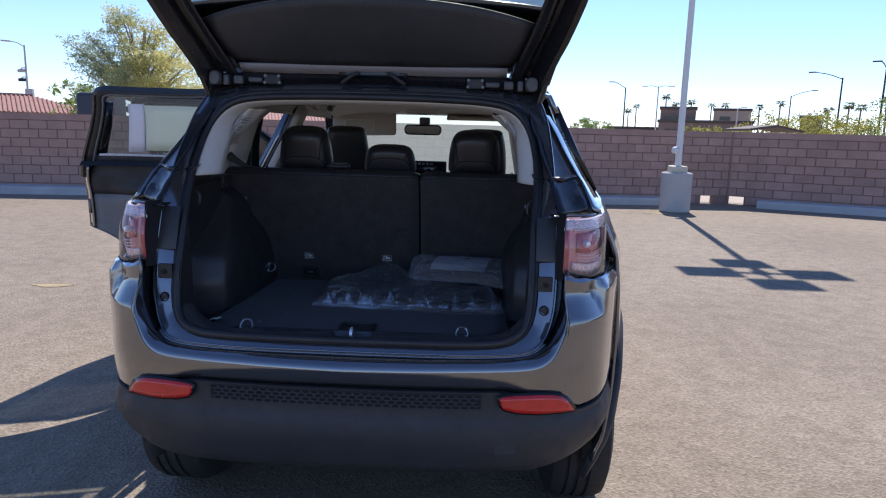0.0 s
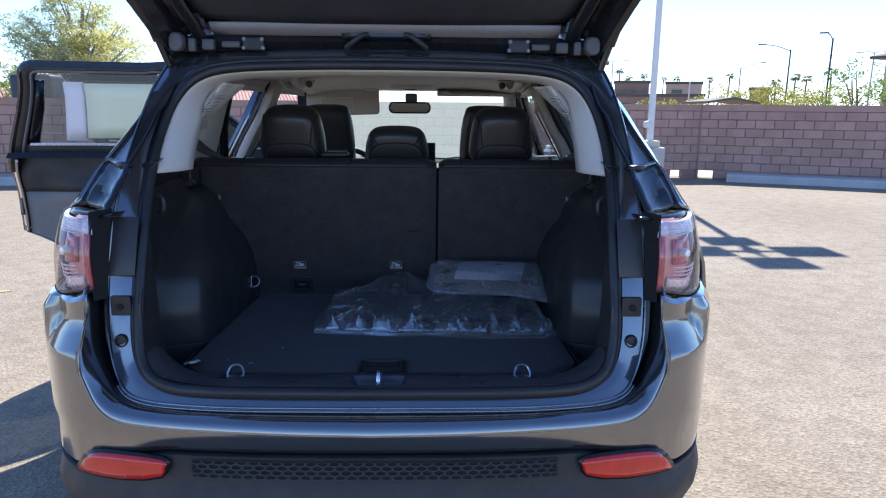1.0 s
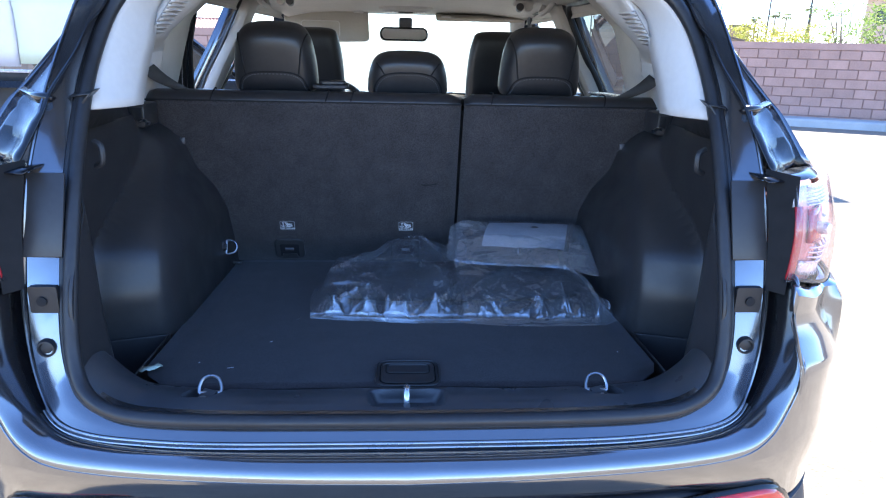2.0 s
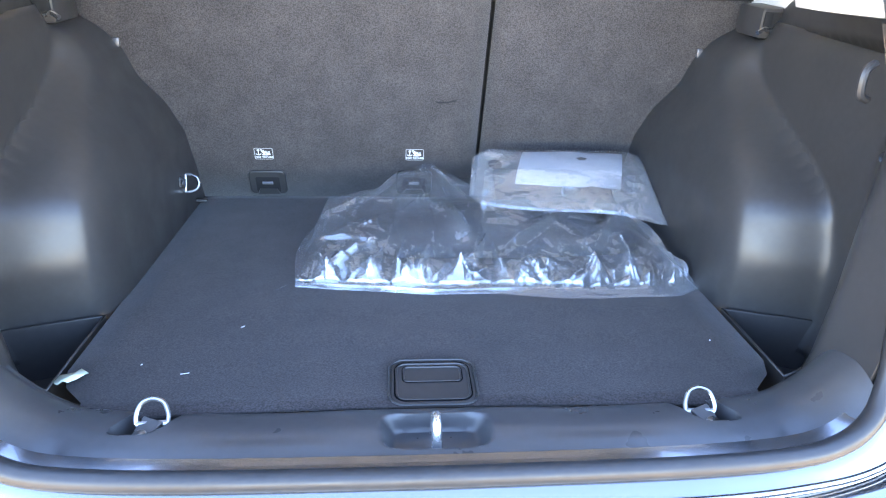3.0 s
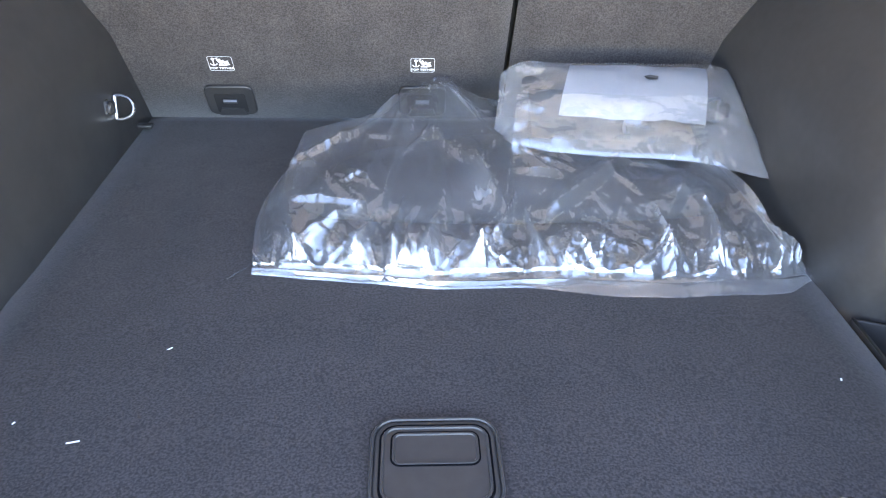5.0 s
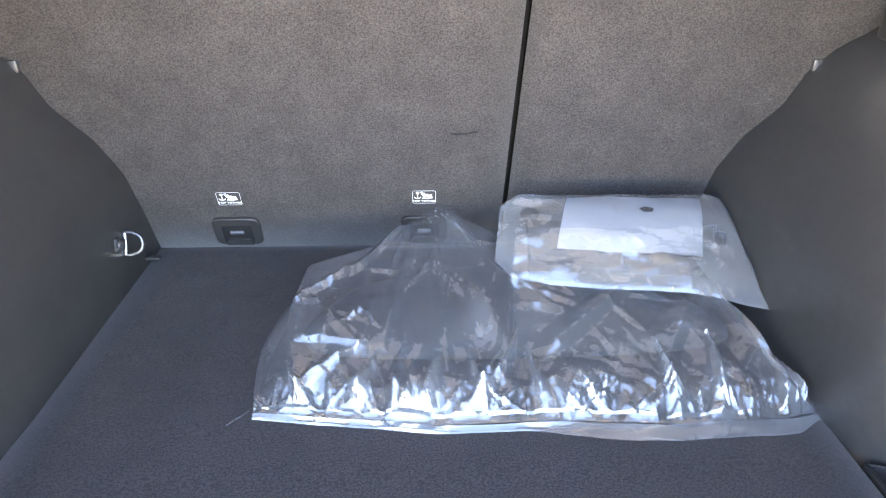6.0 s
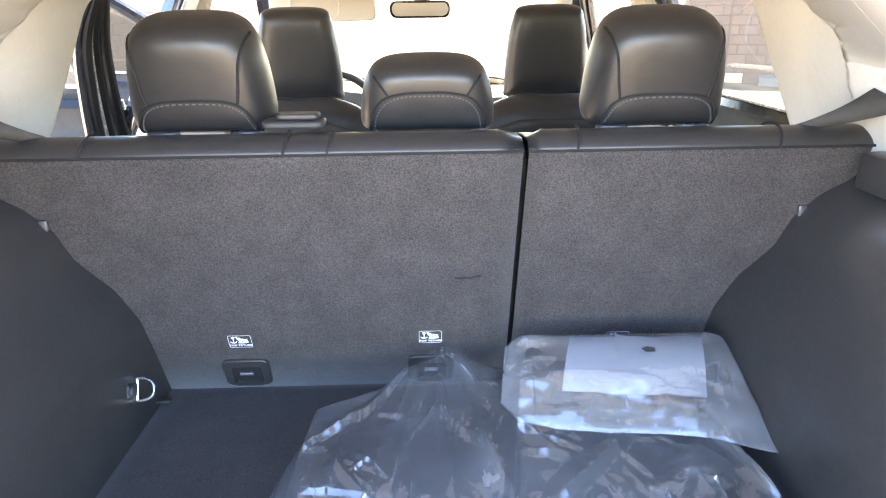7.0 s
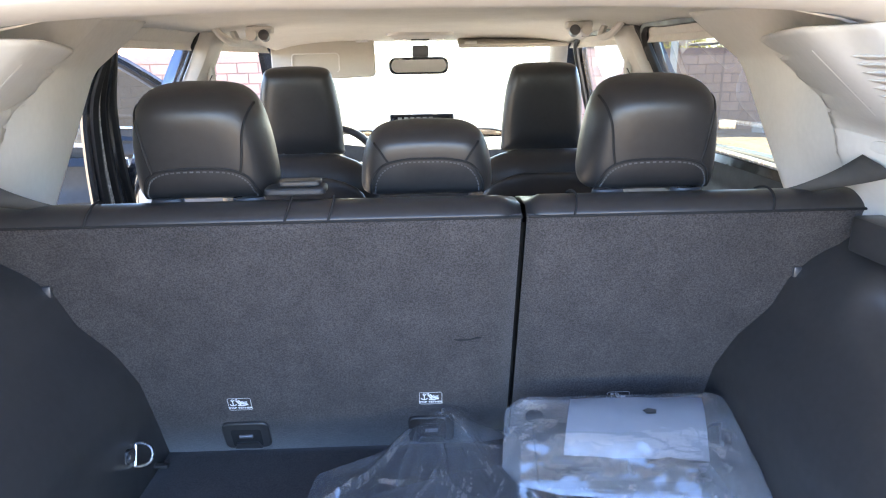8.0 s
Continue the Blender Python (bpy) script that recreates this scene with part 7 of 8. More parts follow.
hem = [bag_place(i / 120, 0.0) + Vector((0, -0.004 - 0.004 * noise.noise(Vector((i * 0.05, 3, 1))), 0.003)) for i in range(121)]
flap = [0.006 + 0.013 * smooth01(0.42, 0.62, i / 120) * smooth01(1.0, 0.82, i / 120) for i in range(121)]
part("bag_hem", loft([[p for p in hem]] + [[Vector((p.x, p.y - w * t, floor_z(p.y) + 0.003 + 0.003 * math.sin(math.pi * t) + 0.0015 * noise.noise(Vector((p.x * 25, t * 2, 2))))) for p, w in zip(hem, flap)] for t in (0.35, 0.7, 1.0)]), FILMWHITE, bag, "whitish welded bag hem")
part("bag_corner", loft([[Vector((-0.215, 0.49, floor_z(0.49) + 0.004)), Vector((-0.20, 0.497, floor_z(0.49) + 0.012))], [Vector((-0.225, 0.482, floor_z(0.48) + 0.003)), Vector((-0.214, 0.484, floor_z(0.48) + 0.006))], [Vector((-0.232, 0.474, floor_z(0.47) + 0.002)), Vector((-0.228, 0.473, floor_z(0.47) + 0.003))]]), FILMWHITE, bag)
for x0, x1, y0, y1, rot, z, thick in ((-0.13, 0.37, 0.60, 0.80, 1.5, 0.003, 0.026),):
    cx, cy = (x0 + x1) / 2, (y0 + y1) / 2
    w, d = x1 - x0, y1 - y0
    pts = spline([(-w / 2, -d / 2, 0), (w / 2, -d / 2 - 0.01, 0), (w / 2 * 1.02, 0.0, 0), (w / 2 * 0.82, d / 2 * 0.9, 0), (0.02, d / 2 * 1.15, 0), (-w * 0.30, d / 2 * 0.75, 0), (-w / 2 * 0.98, d * 0.1, 0)], 6, closed=True)
    m = Matrix.Translation((cx, cy, floor_z(cy) + z)) @ Matrix.Rotation(radians(rot), 4, "Z") @ Matrix.Rotation(-0.033, 4, "X")
    rows = [[(q.x * k, q.y * k, h) for q in pts] for k, h in ((0.94, 0.0), (0.985, 0.004), (1.0, 0.011), (0.985, thick - 0.006), (0.93, thick), (0.5, thick + 0.004))]
    part("floor_mat", moved(loft(rows, ring=True, cap=True), m), MAT, bag, "dark folded floor mats")
settle(bag)

# small bag with a white leaflet on top of the large one
pouch = thing("small_plastic_bag", "small milky plastic bag holding a white leaflet, on the large bag", "plastic bag", at=(0.28, 0.73, 0.88))
P_FRONT = [(0.100, 0.735), (0.120, 0.690), (0.17, 0.668), (0.235, 0.657), (0.31, 0.650), (0.385, 0.638), (0.455, 0.618)]
P_BACK = [(0.112, 0.800), (0.145, 0.828), (0.21, 0.822), (0.29, 0.822), (0.37, 0.822), (0.43, 0.826), (0.456, 0.815)]


def pouch_place(u, v, side):
    k = u * 6
    i = min(5, int(k))
    t = k - i
    fx, fy = (P_FRONT[i][c] + (P_FRONT[i + 1][c] - P_FRONT[i][c]) * t for c in (0, 1))
    bx, by = (P_BACK[i][c] + (P_BACK[i + 1][c] - P_BACK[i][c]) * t for c in (0, 1))
    x, y = fx + (bx - fx) * v, fy + (by - fy) * v
    mid = 0.884 + 0.056 * v - 0.012 * smooth01(0.75, 1.0, u) * (1 - v)
    belly = (math.sin(math.pi * min(1, max(0, v))) ** (0.75 if v < 0.5 else 0.45)) * (math.sin(math.pi * min(1, max(0, u))) ** 0.35)
    if side > 0:
        z = mid + 0.034 * belly + belly * (facet(x, y, 0.045, 1.8, 1.2, 5.5) * 0.006 + (facet(x, y, 0.020, 3.4, 1.35, 8.1) * 0.019 + facet(x, y, 0.011, 3.0, 1.1, 6.2) * 0.008) * max(smooth01(0.55, 0.25, v), smooth01(0.34, 0.22, u), smooth01(0.80, 0.92, u)) + noise.noise(Vector((x * 18, y * 40, 9))) * 0.003 )
    else:
        z = mid - 0.018 * belly
    return Vector((x, y, z))


part("pouch_front", loft([[pouch_place(i / 150, j / 50, 1) for i in range(151)] for j in range(22)]), FILMWHITE, pouch, "milky creased film", smooth=3)
part("pouch_top", loft([[pouch_place(i / 150, j / 50, 1) for i in range(151)] for j in range(21, 51)]), FILM, pouch, "clear creased film", smooth=3)
part("pouch_base", loft([[pouch_place(i / 30, j / 16, -1) for i in range(31)] for j in range(17)]), FILMWHITE, pouch)
part("pouch_corner", loft([[pouch_place(1.0, 0.0, 1), pouch_place(0.97, 0.12, 1)], [pouch_place(1.0, 0.0, 1) + Vector((0.012, -0.012, -0.008)), pouch_place(0.97, 0.12, 1) + Vector((0.018, -0.006, -0.006))]]), FILMWHITE, pouch)
part("booklet", moved(box((0.225, 0.115, 0.020), (0, 0, 0), bevel=0.004), Matrix.Translation((0.262, 0.735, 0.898)) @ Matrix.Rotation(radians(-5), 4, "Z") @ Matrix.Rotation(radians(12), 4, "X")), MAT, pouch, "dark grey booklet")
leaflet = [[pouch_place(0.34 + 0.01 * j / 8 + 0.46 * i / 14, 0.27 + 0.65 * j / 8 - 0.03 * i / 14, 1) - Vector((0, 0, 0.004)) for i in range(15)] for j in range(9)]
part("leaflet", loft(leaflet), LEAFLET, pouch, "white printed leaflet")
# shade inside the leaflet's fold, put in as a flat dark plate
part("leaflet_mark", plate([(leaflet[5][8].x + 0.011 * math.cos(radians(72 * q + 90)), leaflet[5][8].y + 0.009 * math.sin(radians(72 * q + 90))) for q in range(5)], leaflet[5][8].z + 0.0030, leaflet[5][8].z + 0.0036, "z"), DASHDARK, pouch, "dark pentagon for the dark inside a fold")
part("punched_hole", moved(lathe([(0.0, 0.001), (0.012, 0.001), (0.014, 0.0)], n=16), Matrix.Translation((0.158, 0.800, 0.926)) @ Matrix.Rotation(radians(25), 4, "X")), MAT, pouch)
settle(pouch)

# a dry leaf and scraps on the carpet
leaf = bmesh.new()
pts = [(-0.026, 0.0), (-0.018, 0.010), (-0.006, 0.009), (0.002, 0.014), (0.012, 0.010), (0.020, 0.004), (0.016, -0.003), (0.004, -0.006), (-0.006, -0.012), (-0.014, -0.008), (-0.020, -0.010)]
vs = [leaf.verts.new((x, y, 0.003 + 0.005 * math.sin(x * 130) ** 2)) for x, y in pts]
c = leaf.verts.new((0, 0, 0.007))
for a, b in zip(vs, vs[1:] + vs[:1]):
    leaf.faces.new((a, b, c))
leaf_ob = part("dry_leaf", moved(leaf, Matrix.Rotation(radians(20), 4, "Z")), LEAFGREEN, solid=0.001)
leaf_ob.scale = (0.85, 0.85, 1.2)
leaf_ob.location = (-0.4385, 0.234, floor_z(0.236) + 0.003)
tagged(leaf_ob, "pale curled dry leaf fragment on the carpet", "leaf")
for x, y, a, l in ((-0.310, 0.248, 12, 0.011), (-0.261, 0.362, 40, 0.006), (0.404, 0.308, 70, 0.004), (-0.37, 0.27, 60, 0.003)):
    s = part("paper_scrap", box((l, 0.0016, 0.0007), (0, 0, 0.0012)), PAPER)
    s.location, s.rotation_euler = (x, y, floor_z(y)), (0, 0, radians(a))
    tagged(s, "tiny pale scrap lying on charcoal carpet", "scrap", "scraps on the carpet")

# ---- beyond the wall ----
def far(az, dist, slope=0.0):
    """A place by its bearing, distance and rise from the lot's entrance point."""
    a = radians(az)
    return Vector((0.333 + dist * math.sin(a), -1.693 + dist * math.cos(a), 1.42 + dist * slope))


def leaf_clumps(centres, size, count, seed, flat=0.75):
    """Many small leaf blades round clump centres, as one mesh."""
    rnd = random.Random(seed)
    verts, faces = [], []
    for c, r in centres:
        for _ in range(max(3, int(count * r * r))):
            d = Vector((rnd.gauss(0, 1), rnd.gauss(0, 1), rnd.gauss(0, 1) * flat))
            d = d.normalized() * (r * rnd.random() ** 0.45)
            p = c + d
            a = Vector((rnd.uniform(-1, 1), rnd.uniform(-1, 1), rnd.uniform(-0.6, 1))).normalized()
            b = a.cross(Vector((rnd.uniform(-1, 1), rnd.uniform(-1, 1), rnd.uniform(-1, 1)))).normalized()
            s = size * rnd.uniform(0.6, 1.4)
            n = len(verts)
            verts += [p - a * s, p + b * s * 0.45, p + a * s, p - b * s * 0.45]
            faces.append((n, n + 1, n + 2, n + 3))
    me = bpy.data.meshes.new("leaves")
    me.from_pydata(verts, [], faces)
    return me


def tree(name, base, height, radius, leaf_mat, label, seed, leaf=0.16, density=60, trunk=0.25, low=0.25, lean=(0, 0), clumps=70, shape=1.0):
    rnd = random.Random(seed)
    t = thing(name, label, "tree", at=base)
    top = base + Vector((lean[0], lean[1], height * 0.8))
    mid = base.lerp(top, 0.45) + Vector((rnd.uniform(-0.3, 0.3), rnd.uniform(-0.3, 0.3), 0))
    wood = tube(spline([base, mid, top], 5), [trunk * (1 - 0.08 * k) for k in range(11)], 8)
    centres = []
    for k in range(clumps):
        h = rnd.uniform(low, 1.0)
        env = (math.sin(math.pi * min(1.0, (h - low) / (1 - low) * 0.80 + 0.14)) ** 0.7) * radius * shape
        a = rnd.uniform(0, 2 * math.pi)
        d = env * math.sqrt(rnd.uniform(0.08, 1.0)) * rnd.uniform(0.75, 1.12)
        c = base + Vector((lean[0] * h + d * math.cos(a), lean[1] * h + d * math.sin(a), height * h * rnd.uniform(0.93, 1.03)))
        centres.append((c, radius * rnd.uniform(0.11, 0.24)))
        if k % 3 == 0:
            s = base.lerp(top, max(0.2, h * 0.65))
            tube([s, s.lerp(c, 0.5) + Vector((0, 0, 0.15)), c], [trunk * 0.30, trunk * 0.18, trunk * 0.05], 5, bm=wood)
    part("trunk", wood, BARK, t)
    ob = new("crown", leaf_clumps(centres, leaf, density, seed + 1))
    ob.data.materials.append(leaf_mat)
    ob.parent = t
    settle(t)
    return t


def palm(base, height, seed):
    rnd = random.Random(seed)
    t = thing("palm_tree", "distant tall fan palm with a shaggy crown", "tree", "palms beyond the wall", at=base)
    top = base + Vector((rnd.uniform(-0.3, 0.3), 0, height))
    part("trunk", tube([base, base.lerp(top, 0.5), top], [0.20, 0.15, 0.13], 8), BARK, t)
    bm = bmesh.new()
    for k in range(34):
        a, up = rnd.uniform(0, 2 * math.pi), rnd.uniform(-0.7, 1.0)
        d = Vector((math.cos(a), math.sin(a), up)).normalized()
        side = d.cross(Vector((0, 0, 1))).normalized()
        l = rnd.uniform(0.9, 1.4)
        q = [top + d * 0.2, top + d * l * 0.6 + side * 0.2, top + d * l + Vector((0, 0, -0.25)), top + d * l * 0.6 - side * 0.2]
        bm.faces.new([bm.verts.new(p) for p in q])
    part("crown", bm, LEAF_PALM, t, smooth=0)
    settle(t)


def street_lamp(az, dist, slope, arm_az, mat, label, double=False, arm_rise=0.25, group="street lamps"):
    top = far(az, dist, slope)
    base = Vector((top.x, top.y, 0))
    arm = far(arm_az, dist, slope) + Vector((0, 0, arm_rise))
    t = thing("street_lamp", label, "street lamp", group, at=base)
    part("post", tube([base, top], [0.11, 0.075], 10), mat, t)
    ends = [arm] + ([top * 2 - arm + Vector((0, 0, 2 * arm_rise))] if double else [])
    for e in ends:
        start = top - Vector((0, 0, 0.15))
        part("arm", tube(spline([start, start.lerp(e, 0.5) + Vector((0, 0, 0.12)), e], 4), 0.045, 6), mat, t)
        d = (e - top)
        d.z = 0
        d.normalize()
        part("lamp_head", moved(box((0.75, 0.32, 0.12), (0.25, 0, 0), bevel=0.03), Matrix.Translation(e) @ d.to_track_quat("X", "Z").to_matrix().to_4x4()), mat, t)
    settle(t)
    return t


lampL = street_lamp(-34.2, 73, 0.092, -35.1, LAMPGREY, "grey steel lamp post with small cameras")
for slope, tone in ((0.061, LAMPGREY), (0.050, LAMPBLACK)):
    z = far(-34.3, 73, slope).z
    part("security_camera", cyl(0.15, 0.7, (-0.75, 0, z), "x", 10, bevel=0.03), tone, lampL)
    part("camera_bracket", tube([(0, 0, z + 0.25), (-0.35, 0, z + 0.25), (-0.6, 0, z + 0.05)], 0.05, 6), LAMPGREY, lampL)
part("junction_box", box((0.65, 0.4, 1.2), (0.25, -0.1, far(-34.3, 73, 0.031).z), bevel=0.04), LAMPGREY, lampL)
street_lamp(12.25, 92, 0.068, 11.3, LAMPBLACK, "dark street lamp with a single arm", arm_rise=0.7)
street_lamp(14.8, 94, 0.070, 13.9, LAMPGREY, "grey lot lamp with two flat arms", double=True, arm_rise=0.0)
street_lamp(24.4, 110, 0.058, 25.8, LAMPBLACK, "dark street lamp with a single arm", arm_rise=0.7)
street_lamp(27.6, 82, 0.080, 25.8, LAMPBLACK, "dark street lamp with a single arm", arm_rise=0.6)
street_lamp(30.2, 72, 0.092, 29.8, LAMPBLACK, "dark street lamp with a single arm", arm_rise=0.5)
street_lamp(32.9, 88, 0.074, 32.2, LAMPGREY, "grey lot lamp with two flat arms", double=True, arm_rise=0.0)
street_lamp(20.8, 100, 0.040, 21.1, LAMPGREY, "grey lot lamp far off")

# big tree over the left part of the wall, and smaller growth
def pine(base, limbs, label, seed, tuft=0.75):
    """A pine: trunk, long limbs and flat tufts of fine needles along their outer parts."""
    rnd = random.Random(seed)
    t = thing("large_tree", label, "tree", at=base)
    top = base + Vector((0.4, 0, 7.6))
    wood = tube(spline([base, base + Vector((-0.2, 0, 2.6)), base + Vector((0.1, 0, 5.2)), top], 4), [0.42 - 0.028 * k for k in range(13)], 8)
    centres, green = [], []
    for dx, z, reach in limbs:
        for turn in range(3):
            dy = rnd.uniform(-0.75, 0.75) * reach
            end = Vector((base.x + dx * rnd.uniform(0.9, 1.0), base.y + dy, z * rnd.uniform(0.97, 1.0)))
            root = base + Vector((0, 0, max(1.6, z * rnd.uniform(0.45, 0.62))))
            bend = root.lerp(end, 0.55) + Vector((0, 0, rnd.uniform(-0.3, 0.2)))
            line = spline([root, bend, end], 5)
            tube(line, [0.11 - 0.009 * k for k in range(len(line))], 5, bm=wood)
            for k in range(13):
                q = line[min(len(line) - 1, 3 + int(rnd.random() ** 0.7 * 8))]
                r = tuft * rnd.uniform(0.35, 0.9)
                spread = 0.55 if dx < -2 else 0.8
                # tufts on the crown's left side take the shaded colour
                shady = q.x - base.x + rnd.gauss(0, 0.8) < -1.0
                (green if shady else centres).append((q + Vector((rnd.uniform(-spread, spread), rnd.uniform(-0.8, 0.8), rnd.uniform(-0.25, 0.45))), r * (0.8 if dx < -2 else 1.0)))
    part("trunk", wood, PALEBARK, t)
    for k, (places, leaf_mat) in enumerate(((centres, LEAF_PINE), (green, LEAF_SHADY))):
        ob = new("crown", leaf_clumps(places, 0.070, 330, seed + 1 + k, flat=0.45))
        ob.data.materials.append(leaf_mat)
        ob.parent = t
    settle(t)


PINE_AT = Vector((-22.1, 43.0, 0))
PINE_LIMBS = [(-4.9, 6.6, 0.4), (-3.5, 7.2, 0.6), (-2.3, 8.0, 1.0), (-0.7, 8.3, 1.4), (0.9, 7.9, 1.5), (2.6, 6.7, 2.0), (3.8, 5.3, 2.0), (4.4, 3.9, 2.0), (-3.9, 5.5, 1.0), (-2.9, 4.6, 2.0), (-1.6, 4.2, 3.0), (1.0, 4.2, 3.2), (2.6, 4.3, 3.0), (0.2, 6.4, 3.0), (-1.6, 6.0, 3.0), (1.7, 5.9, 3.0), (-0.6, 5.0, 3.6), (-4.6, 3.7, 0.3)]
pine(PINE_AT, PINE_LIMBS, "large olive-yellow pine with an uneven layered crown", 3)
tree("shrub", Vector((-20.2, 32.6, 0)), 3.6, 1.9, LEAF_GREEN, "small leafy tree beside the tiled house", 5, leaf=0.13, density=90, trunk=0.12, clumps=34)
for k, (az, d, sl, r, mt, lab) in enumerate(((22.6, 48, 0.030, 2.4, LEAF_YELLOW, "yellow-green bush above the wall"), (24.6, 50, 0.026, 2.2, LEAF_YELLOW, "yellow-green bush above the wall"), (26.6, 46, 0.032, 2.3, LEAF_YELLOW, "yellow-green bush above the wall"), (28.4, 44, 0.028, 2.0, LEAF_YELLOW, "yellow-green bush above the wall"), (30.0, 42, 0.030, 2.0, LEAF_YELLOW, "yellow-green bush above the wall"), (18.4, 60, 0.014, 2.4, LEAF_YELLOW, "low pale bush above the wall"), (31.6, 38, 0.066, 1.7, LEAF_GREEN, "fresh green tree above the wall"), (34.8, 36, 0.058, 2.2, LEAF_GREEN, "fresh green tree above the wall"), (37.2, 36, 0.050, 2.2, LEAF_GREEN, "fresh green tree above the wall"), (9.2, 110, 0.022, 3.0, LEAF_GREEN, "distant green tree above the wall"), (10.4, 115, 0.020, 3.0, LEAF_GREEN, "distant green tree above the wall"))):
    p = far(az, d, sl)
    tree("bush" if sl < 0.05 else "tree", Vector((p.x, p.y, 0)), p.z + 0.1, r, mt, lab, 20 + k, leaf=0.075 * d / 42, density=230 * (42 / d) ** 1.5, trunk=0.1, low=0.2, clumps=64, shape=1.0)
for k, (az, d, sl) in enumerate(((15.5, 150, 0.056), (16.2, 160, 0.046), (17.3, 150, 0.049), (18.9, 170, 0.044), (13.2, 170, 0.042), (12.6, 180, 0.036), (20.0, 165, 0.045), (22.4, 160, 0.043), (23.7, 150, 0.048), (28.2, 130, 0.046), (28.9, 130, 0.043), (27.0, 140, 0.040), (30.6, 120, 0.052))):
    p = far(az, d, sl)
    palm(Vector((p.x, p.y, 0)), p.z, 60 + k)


def tiled_house(name, az0, az1, dist, eave, ridge, label, depth=9.0):
    a, b = far(az0, dist), far(az1, dist)
    a.z = b.z = 0
    d = (b - a).normalized()
    n = Vector((-d.y, d.x, 0))
    L = (b - a).length
    h = thing(name, label, "house", at=a)
    M = Matrix((( d.x, n.x, 0, a.x), (d.y, n.y, 0, a.y), (0, 0, 1, 0), (0, 0, 0, 1)))
    part("wall", moved(box((L - 1.0, depth - 1.0, eave), (L / 2, depth / 2, eave / 2)), M), STUCCO, h, smooth=0)
    for k in range(max(2, int(L / 5))):
        w = part("window", moved(box((1.2, 0.06, 1.1), (2.5 + 5 * k, 0.48, 1.5)), M), WINDOWDARK, h, smooth=0)
    # hipped roof built of tile courses
    hip = min(depth / 2, L / 3)
    core = bmesh.new()
    e = [core.verts.new(M @ Vector(p)) for p in ((-0.3, -0.3, eave), (L + 0.3, -0.3, eave), (L + 0.3, depth + 0.3, eave), (-0.3, depth + 0.3, eave), (hip, depth / 2, ridge), (L - hip, depth / 2, ridge))]
    for f in ((0, 1, 5, 4), (1, 2, 5), (2, 3, 4, 5), (3, 0, 4), (3, 2, 1, 0)):
        core.faces.new([e[q] for q in f])
    roof = part("roof", core, TILE, h, smooth=0)
    rolls = bmesh.new()
    nt = int(L / 0.30)
    for k in range(nt):
        x = -0.2 + (L + 0.4) * k / nt
        t1 = min(1.0, min(x + 0.3, L + 0.3 - x) / (hip + 0.3))
        p, q = Vector((x, -0.32, eave + 0.02)), Vector((x, -0.3 + (depth / 2 + 0.3) * t1, eave + (ridge - eave) * t1 + 0.02))
        tube([M @ p, M @ q], 0.075, 5, bm=rolls)
    ro = part("roof_tiles", rolls, TILE, roof, "red barrel tiles")
    ro["kind"] = "stuff"
    part("ridge_tiles", tube([M @ Vector((hip, depth / 2, ridge + 0.05)), M @ Vector((L - hip, depth / 2, ridge + 0.05))], 0.12, 6), TILE, roof)
    settle(h)


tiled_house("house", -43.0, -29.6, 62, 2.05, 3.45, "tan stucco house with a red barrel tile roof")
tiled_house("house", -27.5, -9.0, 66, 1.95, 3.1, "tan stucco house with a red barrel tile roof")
CABINET = material("dark_blue_grey_coated_steel", (0.035, 0.042, 0.060), rough=0.6, vary=0.2, scale=3)
shed = thing("utility_cabinet", "dark rounded utility cabinet behind the wall", "cabinet", at=(-11.3, 17.0, 0))
part("cabinet_body", box((1.1, 0.8, 2.25), (-10.42, 17.3, 1.125), bevel=0.12, seg=3), CABINET, shed)
settle(shed)


def block_building(name, az0, az1, dist, top, label, mat):
    a, b = far(az0, dist), far(az1, dist)
    a.z = b.z = 0
    d = (b - a).normalized()
    L = (b - a).length
    M = Matrix(((d.x, -d.y, 0, a.x), (d.y, d.x, 0, a.y), (0, 0, 1, 0), (0, 0, 0, 1)))
    h = thing(name, label, "building", at=a)
    part("wall", moved(box((L, 14, top), (L / 2, 7, top / 2), bevel=0.05), M), mat, h, smooth=0)
    part("parapet", moved(box((L + 0.4, 14.4, 0.5), (L / 2, 7, top + 0.1), bevel=0.04), M), FASCIA, h, smooth=0)
    for k in range(int(L / 4)):
        part("window", moved(box((2.0, 0.1, 1.4), (2.2 + 4 * k, -0.03, top - 2.0)), M), WINDOWDARK, h, smooth=0)
    settle(h)


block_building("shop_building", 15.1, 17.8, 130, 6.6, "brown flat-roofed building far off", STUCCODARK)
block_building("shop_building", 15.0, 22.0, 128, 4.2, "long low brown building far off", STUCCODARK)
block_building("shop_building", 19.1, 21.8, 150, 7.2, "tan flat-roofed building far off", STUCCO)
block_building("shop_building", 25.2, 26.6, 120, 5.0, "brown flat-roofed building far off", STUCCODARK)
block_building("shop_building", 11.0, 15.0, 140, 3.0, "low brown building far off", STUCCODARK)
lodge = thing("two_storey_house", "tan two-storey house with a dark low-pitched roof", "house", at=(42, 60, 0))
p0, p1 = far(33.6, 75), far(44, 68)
d = (p1 - p0)
d.z = 0
L = d.length
d.normalize()
M = Matrix(((d.x, -d.y, 0, p0.x), (d.y, d.x, 0, p0.y), (0, 0, 1, 0), (0, 0, 0, 1)))
part("wall", moved(box((L, 9, 6.4), (L / 2, 4.5, 3.2)), M), STUCCO, lodge, smooth=0)
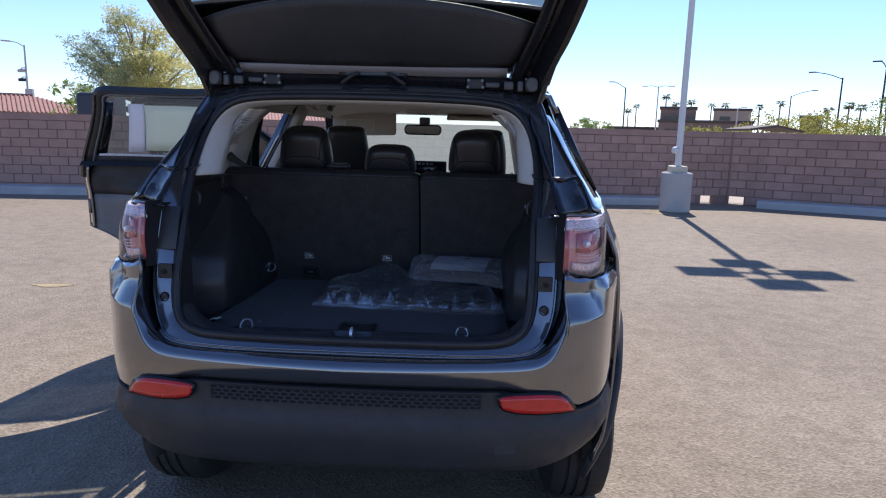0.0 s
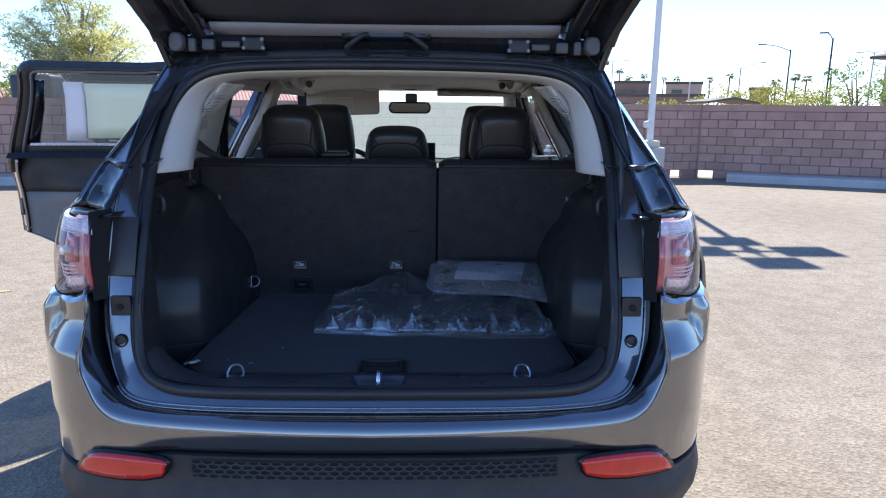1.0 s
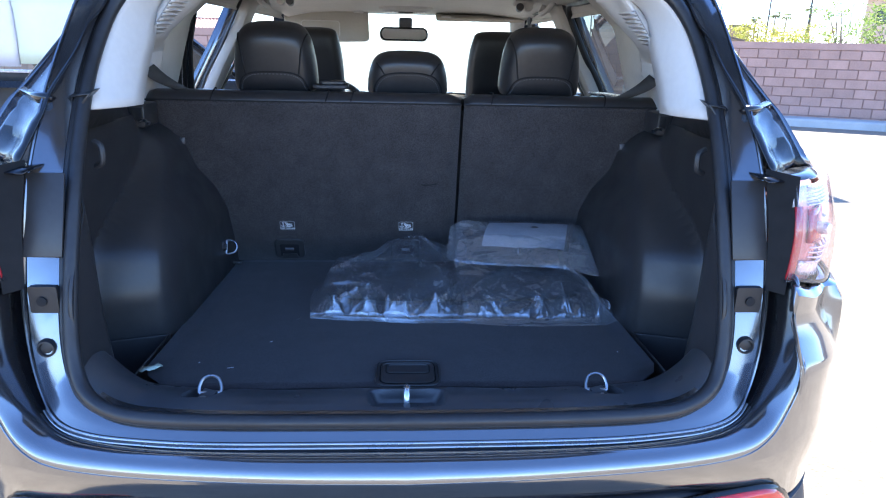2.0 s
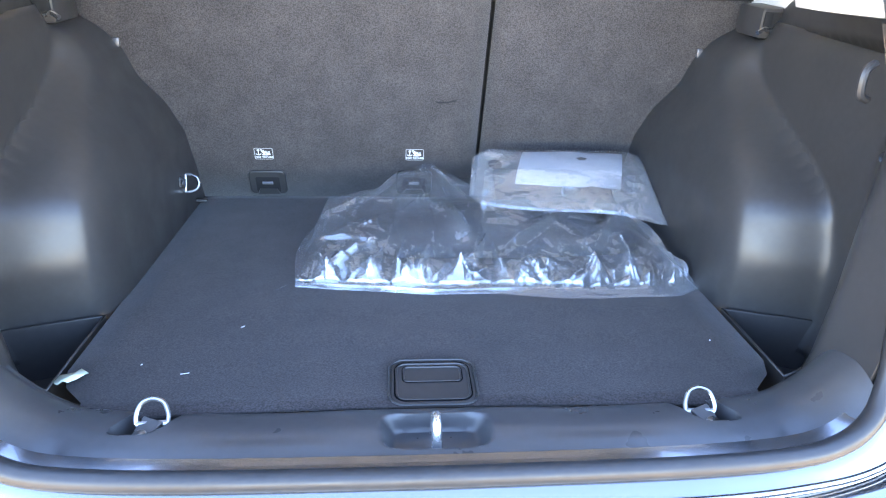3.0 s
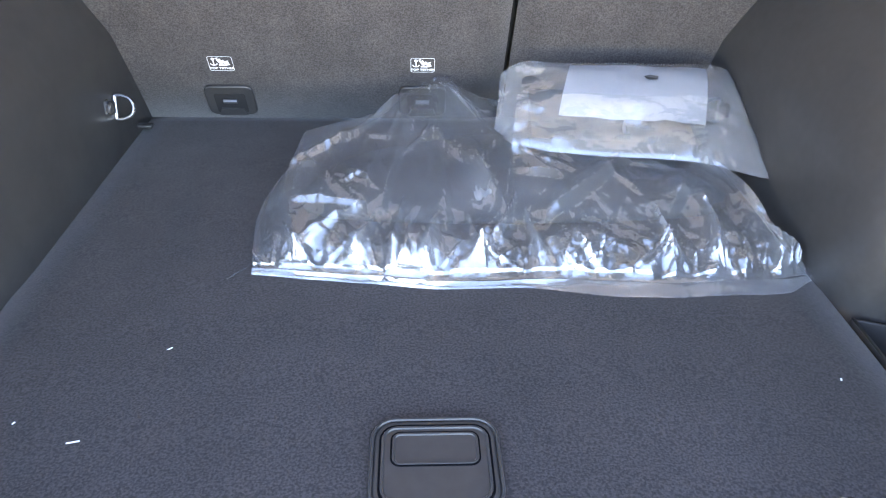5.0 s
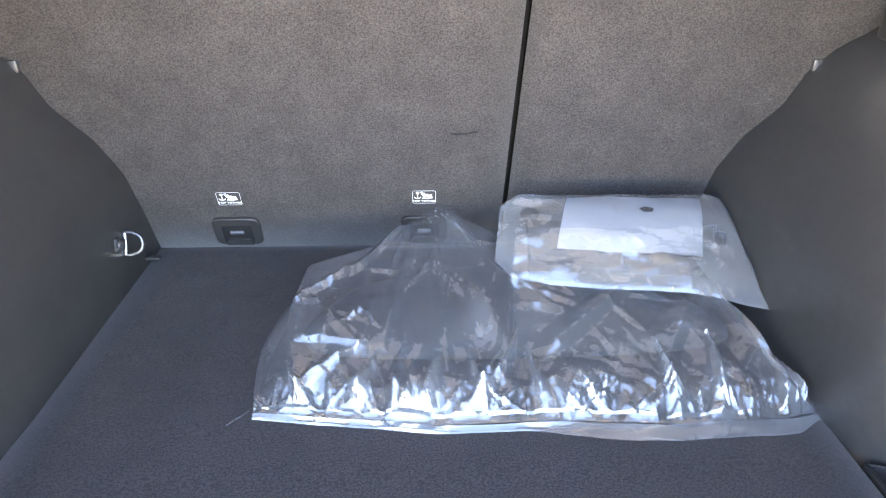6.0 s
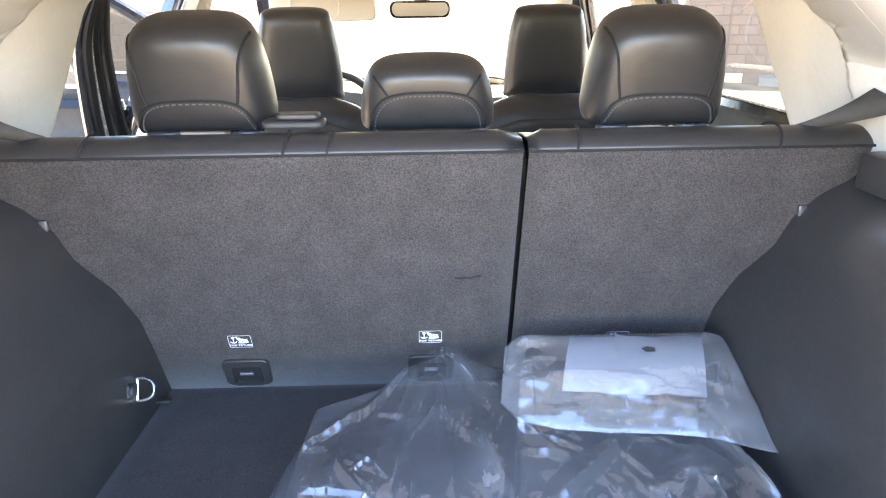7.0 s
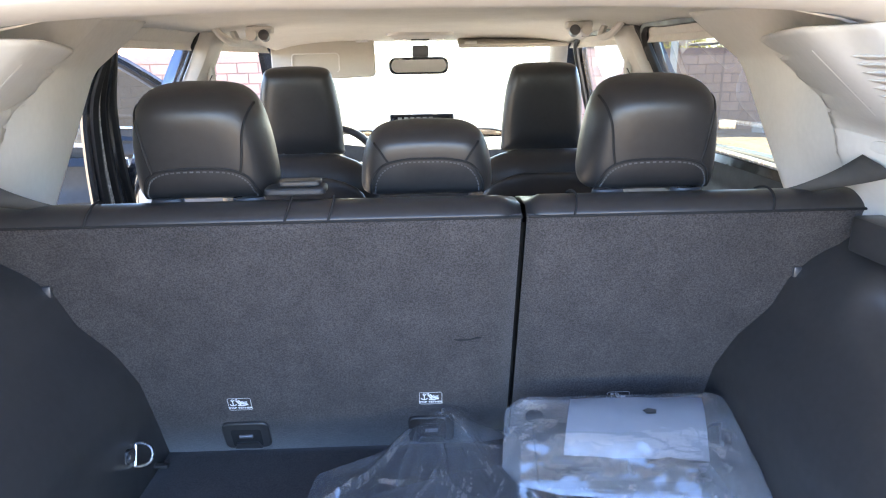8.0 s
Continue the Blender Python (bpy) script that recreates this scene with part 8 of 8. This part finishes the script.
part("roof", moved(plate([(-1.0, 6.3), (10.0, 6.3), (10.0, 6.55), (4.5, 7.6), (-1.0, 6.55)], -0.9, L + 0.9, "x"), M), FASCIA, lodge, smooth=0)
for k in range(3):
    part("window", moved(box((1.3, 0.08, 1.3), (1.8 + 3.6 * k, -0.02, 4.6)), M), WINDOWDARK, lodge, smooth=0)
settle(lodge)
gable = thing("carport_roof", "low dark gabled roof just above the wall", "roof", at=(13.3, 29.7, 0))
part("roof_slab", plate([(12.6, 1.90), (13.8, 2.09), (15.0, 1.86), (15.0, 1.78), (13.8, 1.99), (12.6, 1.80)], 29.0, 32.0, "y"), FASCIA, gable, smooth=0)
for x in (12.8, 14.8):
    for y in (29.3, 31.7):
        part("post", cyl(0.06, 1.75, (x, y, 0), n=10), LAMPGREY, gable)
settle(gable)
verge = part("verge", loft([[CORNER + MAIN_DIR * 40 + Vector((0, 0.35, 0.004)), CORNER + MAIN_DIR * 40 + Vector((0, 300, 0.004))], [CORNER + Vector((0, 0.35, 0.004)), CORNER + Vector((60, 300, 0.004))], [CORNER + WING_DIR * 30 + Vector((0.2, 0.4, 0.004)), CORNER + WING_DIR * 30 + Vector((260, 160, 0.004))]]), DIRT, smooth=0)
tagged(verge, "pale dry ground beyond the wall", "ground", kind="structure")
# pale marks left on the asphalt
STAIN = material("dried_stain", (0.36, 0.28, 0.15), rough=0.95, vary=0.2)
for x, y, w, a in ((-3.33, 3.80, 0.16, 5), (3.9, 10.9, 0.3, 0)):
    st = part("asphalt_mark", moved(plate([(w * math.cos(q) * (1 + 0.3 * math.sin(3 * q)), 0.35 * w * math.sin(q)) for q in [k * math.pi / 8 for k in range(16)]], 0.0, 0.0022, "z"), Matrix.Translation((x, y, 0.002)) @ Matrix.Rotation(radians(a), 4, "Z")), STAIN, smooth=0)
    tagged(st, "pale dried stain on the asphalt", "stain", kind="structure")

# ---- the blocks of the perimeter wall ----
def block_mesh(w, h, name):
    """One rough-faced block, its front edges eased."""
    bm = bmesh.new()
    e, t = 0.006, 0.02
    pts = [(0, 0, t), (w, 0, t), (w, h, t), (0, h, t), (e, e, 0), (w - e, e, 0), (w - e, h - e, 0), (e, h - e, 0)]
    v = [bm.verts.new((x, o, z)) for x, z, o in pts]
    for q in ((4, 5, 6, 7), (0, 1, 5, 4), (1, 2, 6, 5), (2, 3, 7, 6), (3, 0, 4, 7)):
        bm.faces.new([v[k] for k in q])
    bmesh.ops.recalc_face_normals(bm, faces=bm.faces)
    me = bpy.data.meshes.new(name)
    bm.to_mesh(me)
    bm.free()
    me.materials.append(BLOCK)
    return me


GAP = 0.011
WHOLE, HALF = block_mesh(LENGTH - GAP, COURSE - GAP, "block"), block_mesh(LENGTH / 2 - GAP, COURSE - GAP, "half_block")


def lay_blocks(wall, d, n, span, near, holes, seed):
    """Running bond; the stretch nearest the car as single blocks, the rest joined."""
    rnd = random.Random(seed)
    flip = d.x < 0
    rest_v, rest_f = [], []
    for row in range(8):
        z = row * COURSE + 0.004
        if z + 0.05 > WALL_TOP:
            break
        s = 0.004 - (LENGTH / 2 if row % 2 else 0.0)
        top = row == 8
        while s < span:
            me, a = WHOLE, s
            if s < 0:
                me, a = HALF, 0.004
            w = (LENGTH if me is WHOLE else LENGTH / 2) - GAP
            blocked = row == 0 and any(a < h1 and a + w > h0 for h0, h1 in holes)
            if not blocked:
                push = rnd.uniform(-0.003, 0.004)
                if flip:
                    m = Matrix(((-d.x, n.x, 0, 0), (-d.y, n.y, 0, 0), (0, 0, 1, 0), (0, 0, 0, 1)))
                    o = CORNER + d * (a + w) + n * (push - 0.006) + Vector((0, 0, z))
                else:
                    m = Matrix(((d.x, n.x, 0, 0), (d.y, n.y, 0, 0), (0, 0, 1, 0), (0, 0, 0, 1)))
                    o = CORNER + d * a + n * (push - 0.006) + Vector((0, 0, z))
                m.translation = o
                if near[0] <= a <= near[1]:
                    ob = new("block", me)
                    ob.parent = wall
                    ob.matrix_basis = m
                else:
                    k = len(rest_v)
                    rest_v += [m @ v.co for v in me.vertices]
                    rest_f += [[k + q for q in p.vertices] for p in me.polygons]
            s += LENGTH
    me = bpy.data.meshes.new("far_blocks")
    me.from_pydata(rest_v, [], rest_f)
    me.materials.append(BLOCK)
    ob = new("far_blocks", me)
    ob.parent = wall
    ob["kind"] = "stuff"


lay_blocks(wall_north, MAIN_DIR, n_main, 40.0, (0.0, 13.0), HOLES_NORTH, 1)
lay_blocks(wall_east, WING_DIR, n_wing, 30.0, (0.0, 13.0), HOLES_EAST, 2)
for d, n, span, wall in ((MAIN_DIR, n_main, 40.0, wall_north), (WING_DIR, n_wing, 30.0, wall_east)):
    rows = [[CORNER + d * s + n * o + Vector((0, 0, z)) for o, z in ((-0.012, WALL_TOP - 0.122), (-0.012, WALL_TOP + 0.004), (THICK + 0.004, WALL_TOP + 0.004), (THICK + 0.004, WALL_TOP - 0.122))] for s in (0.0, span)]
    part("wall_cap", loft(rows, ring=True, cap=True), BLOCK, wall, smooth=0)
# movement joint where the two walls meet
part("wall_joint", box((0.035, 0.02, WALL_TOP), CORNER + Vector((0, -0.012, WALL_TOP / 2))), JOINT, wall_north, smooth=0)
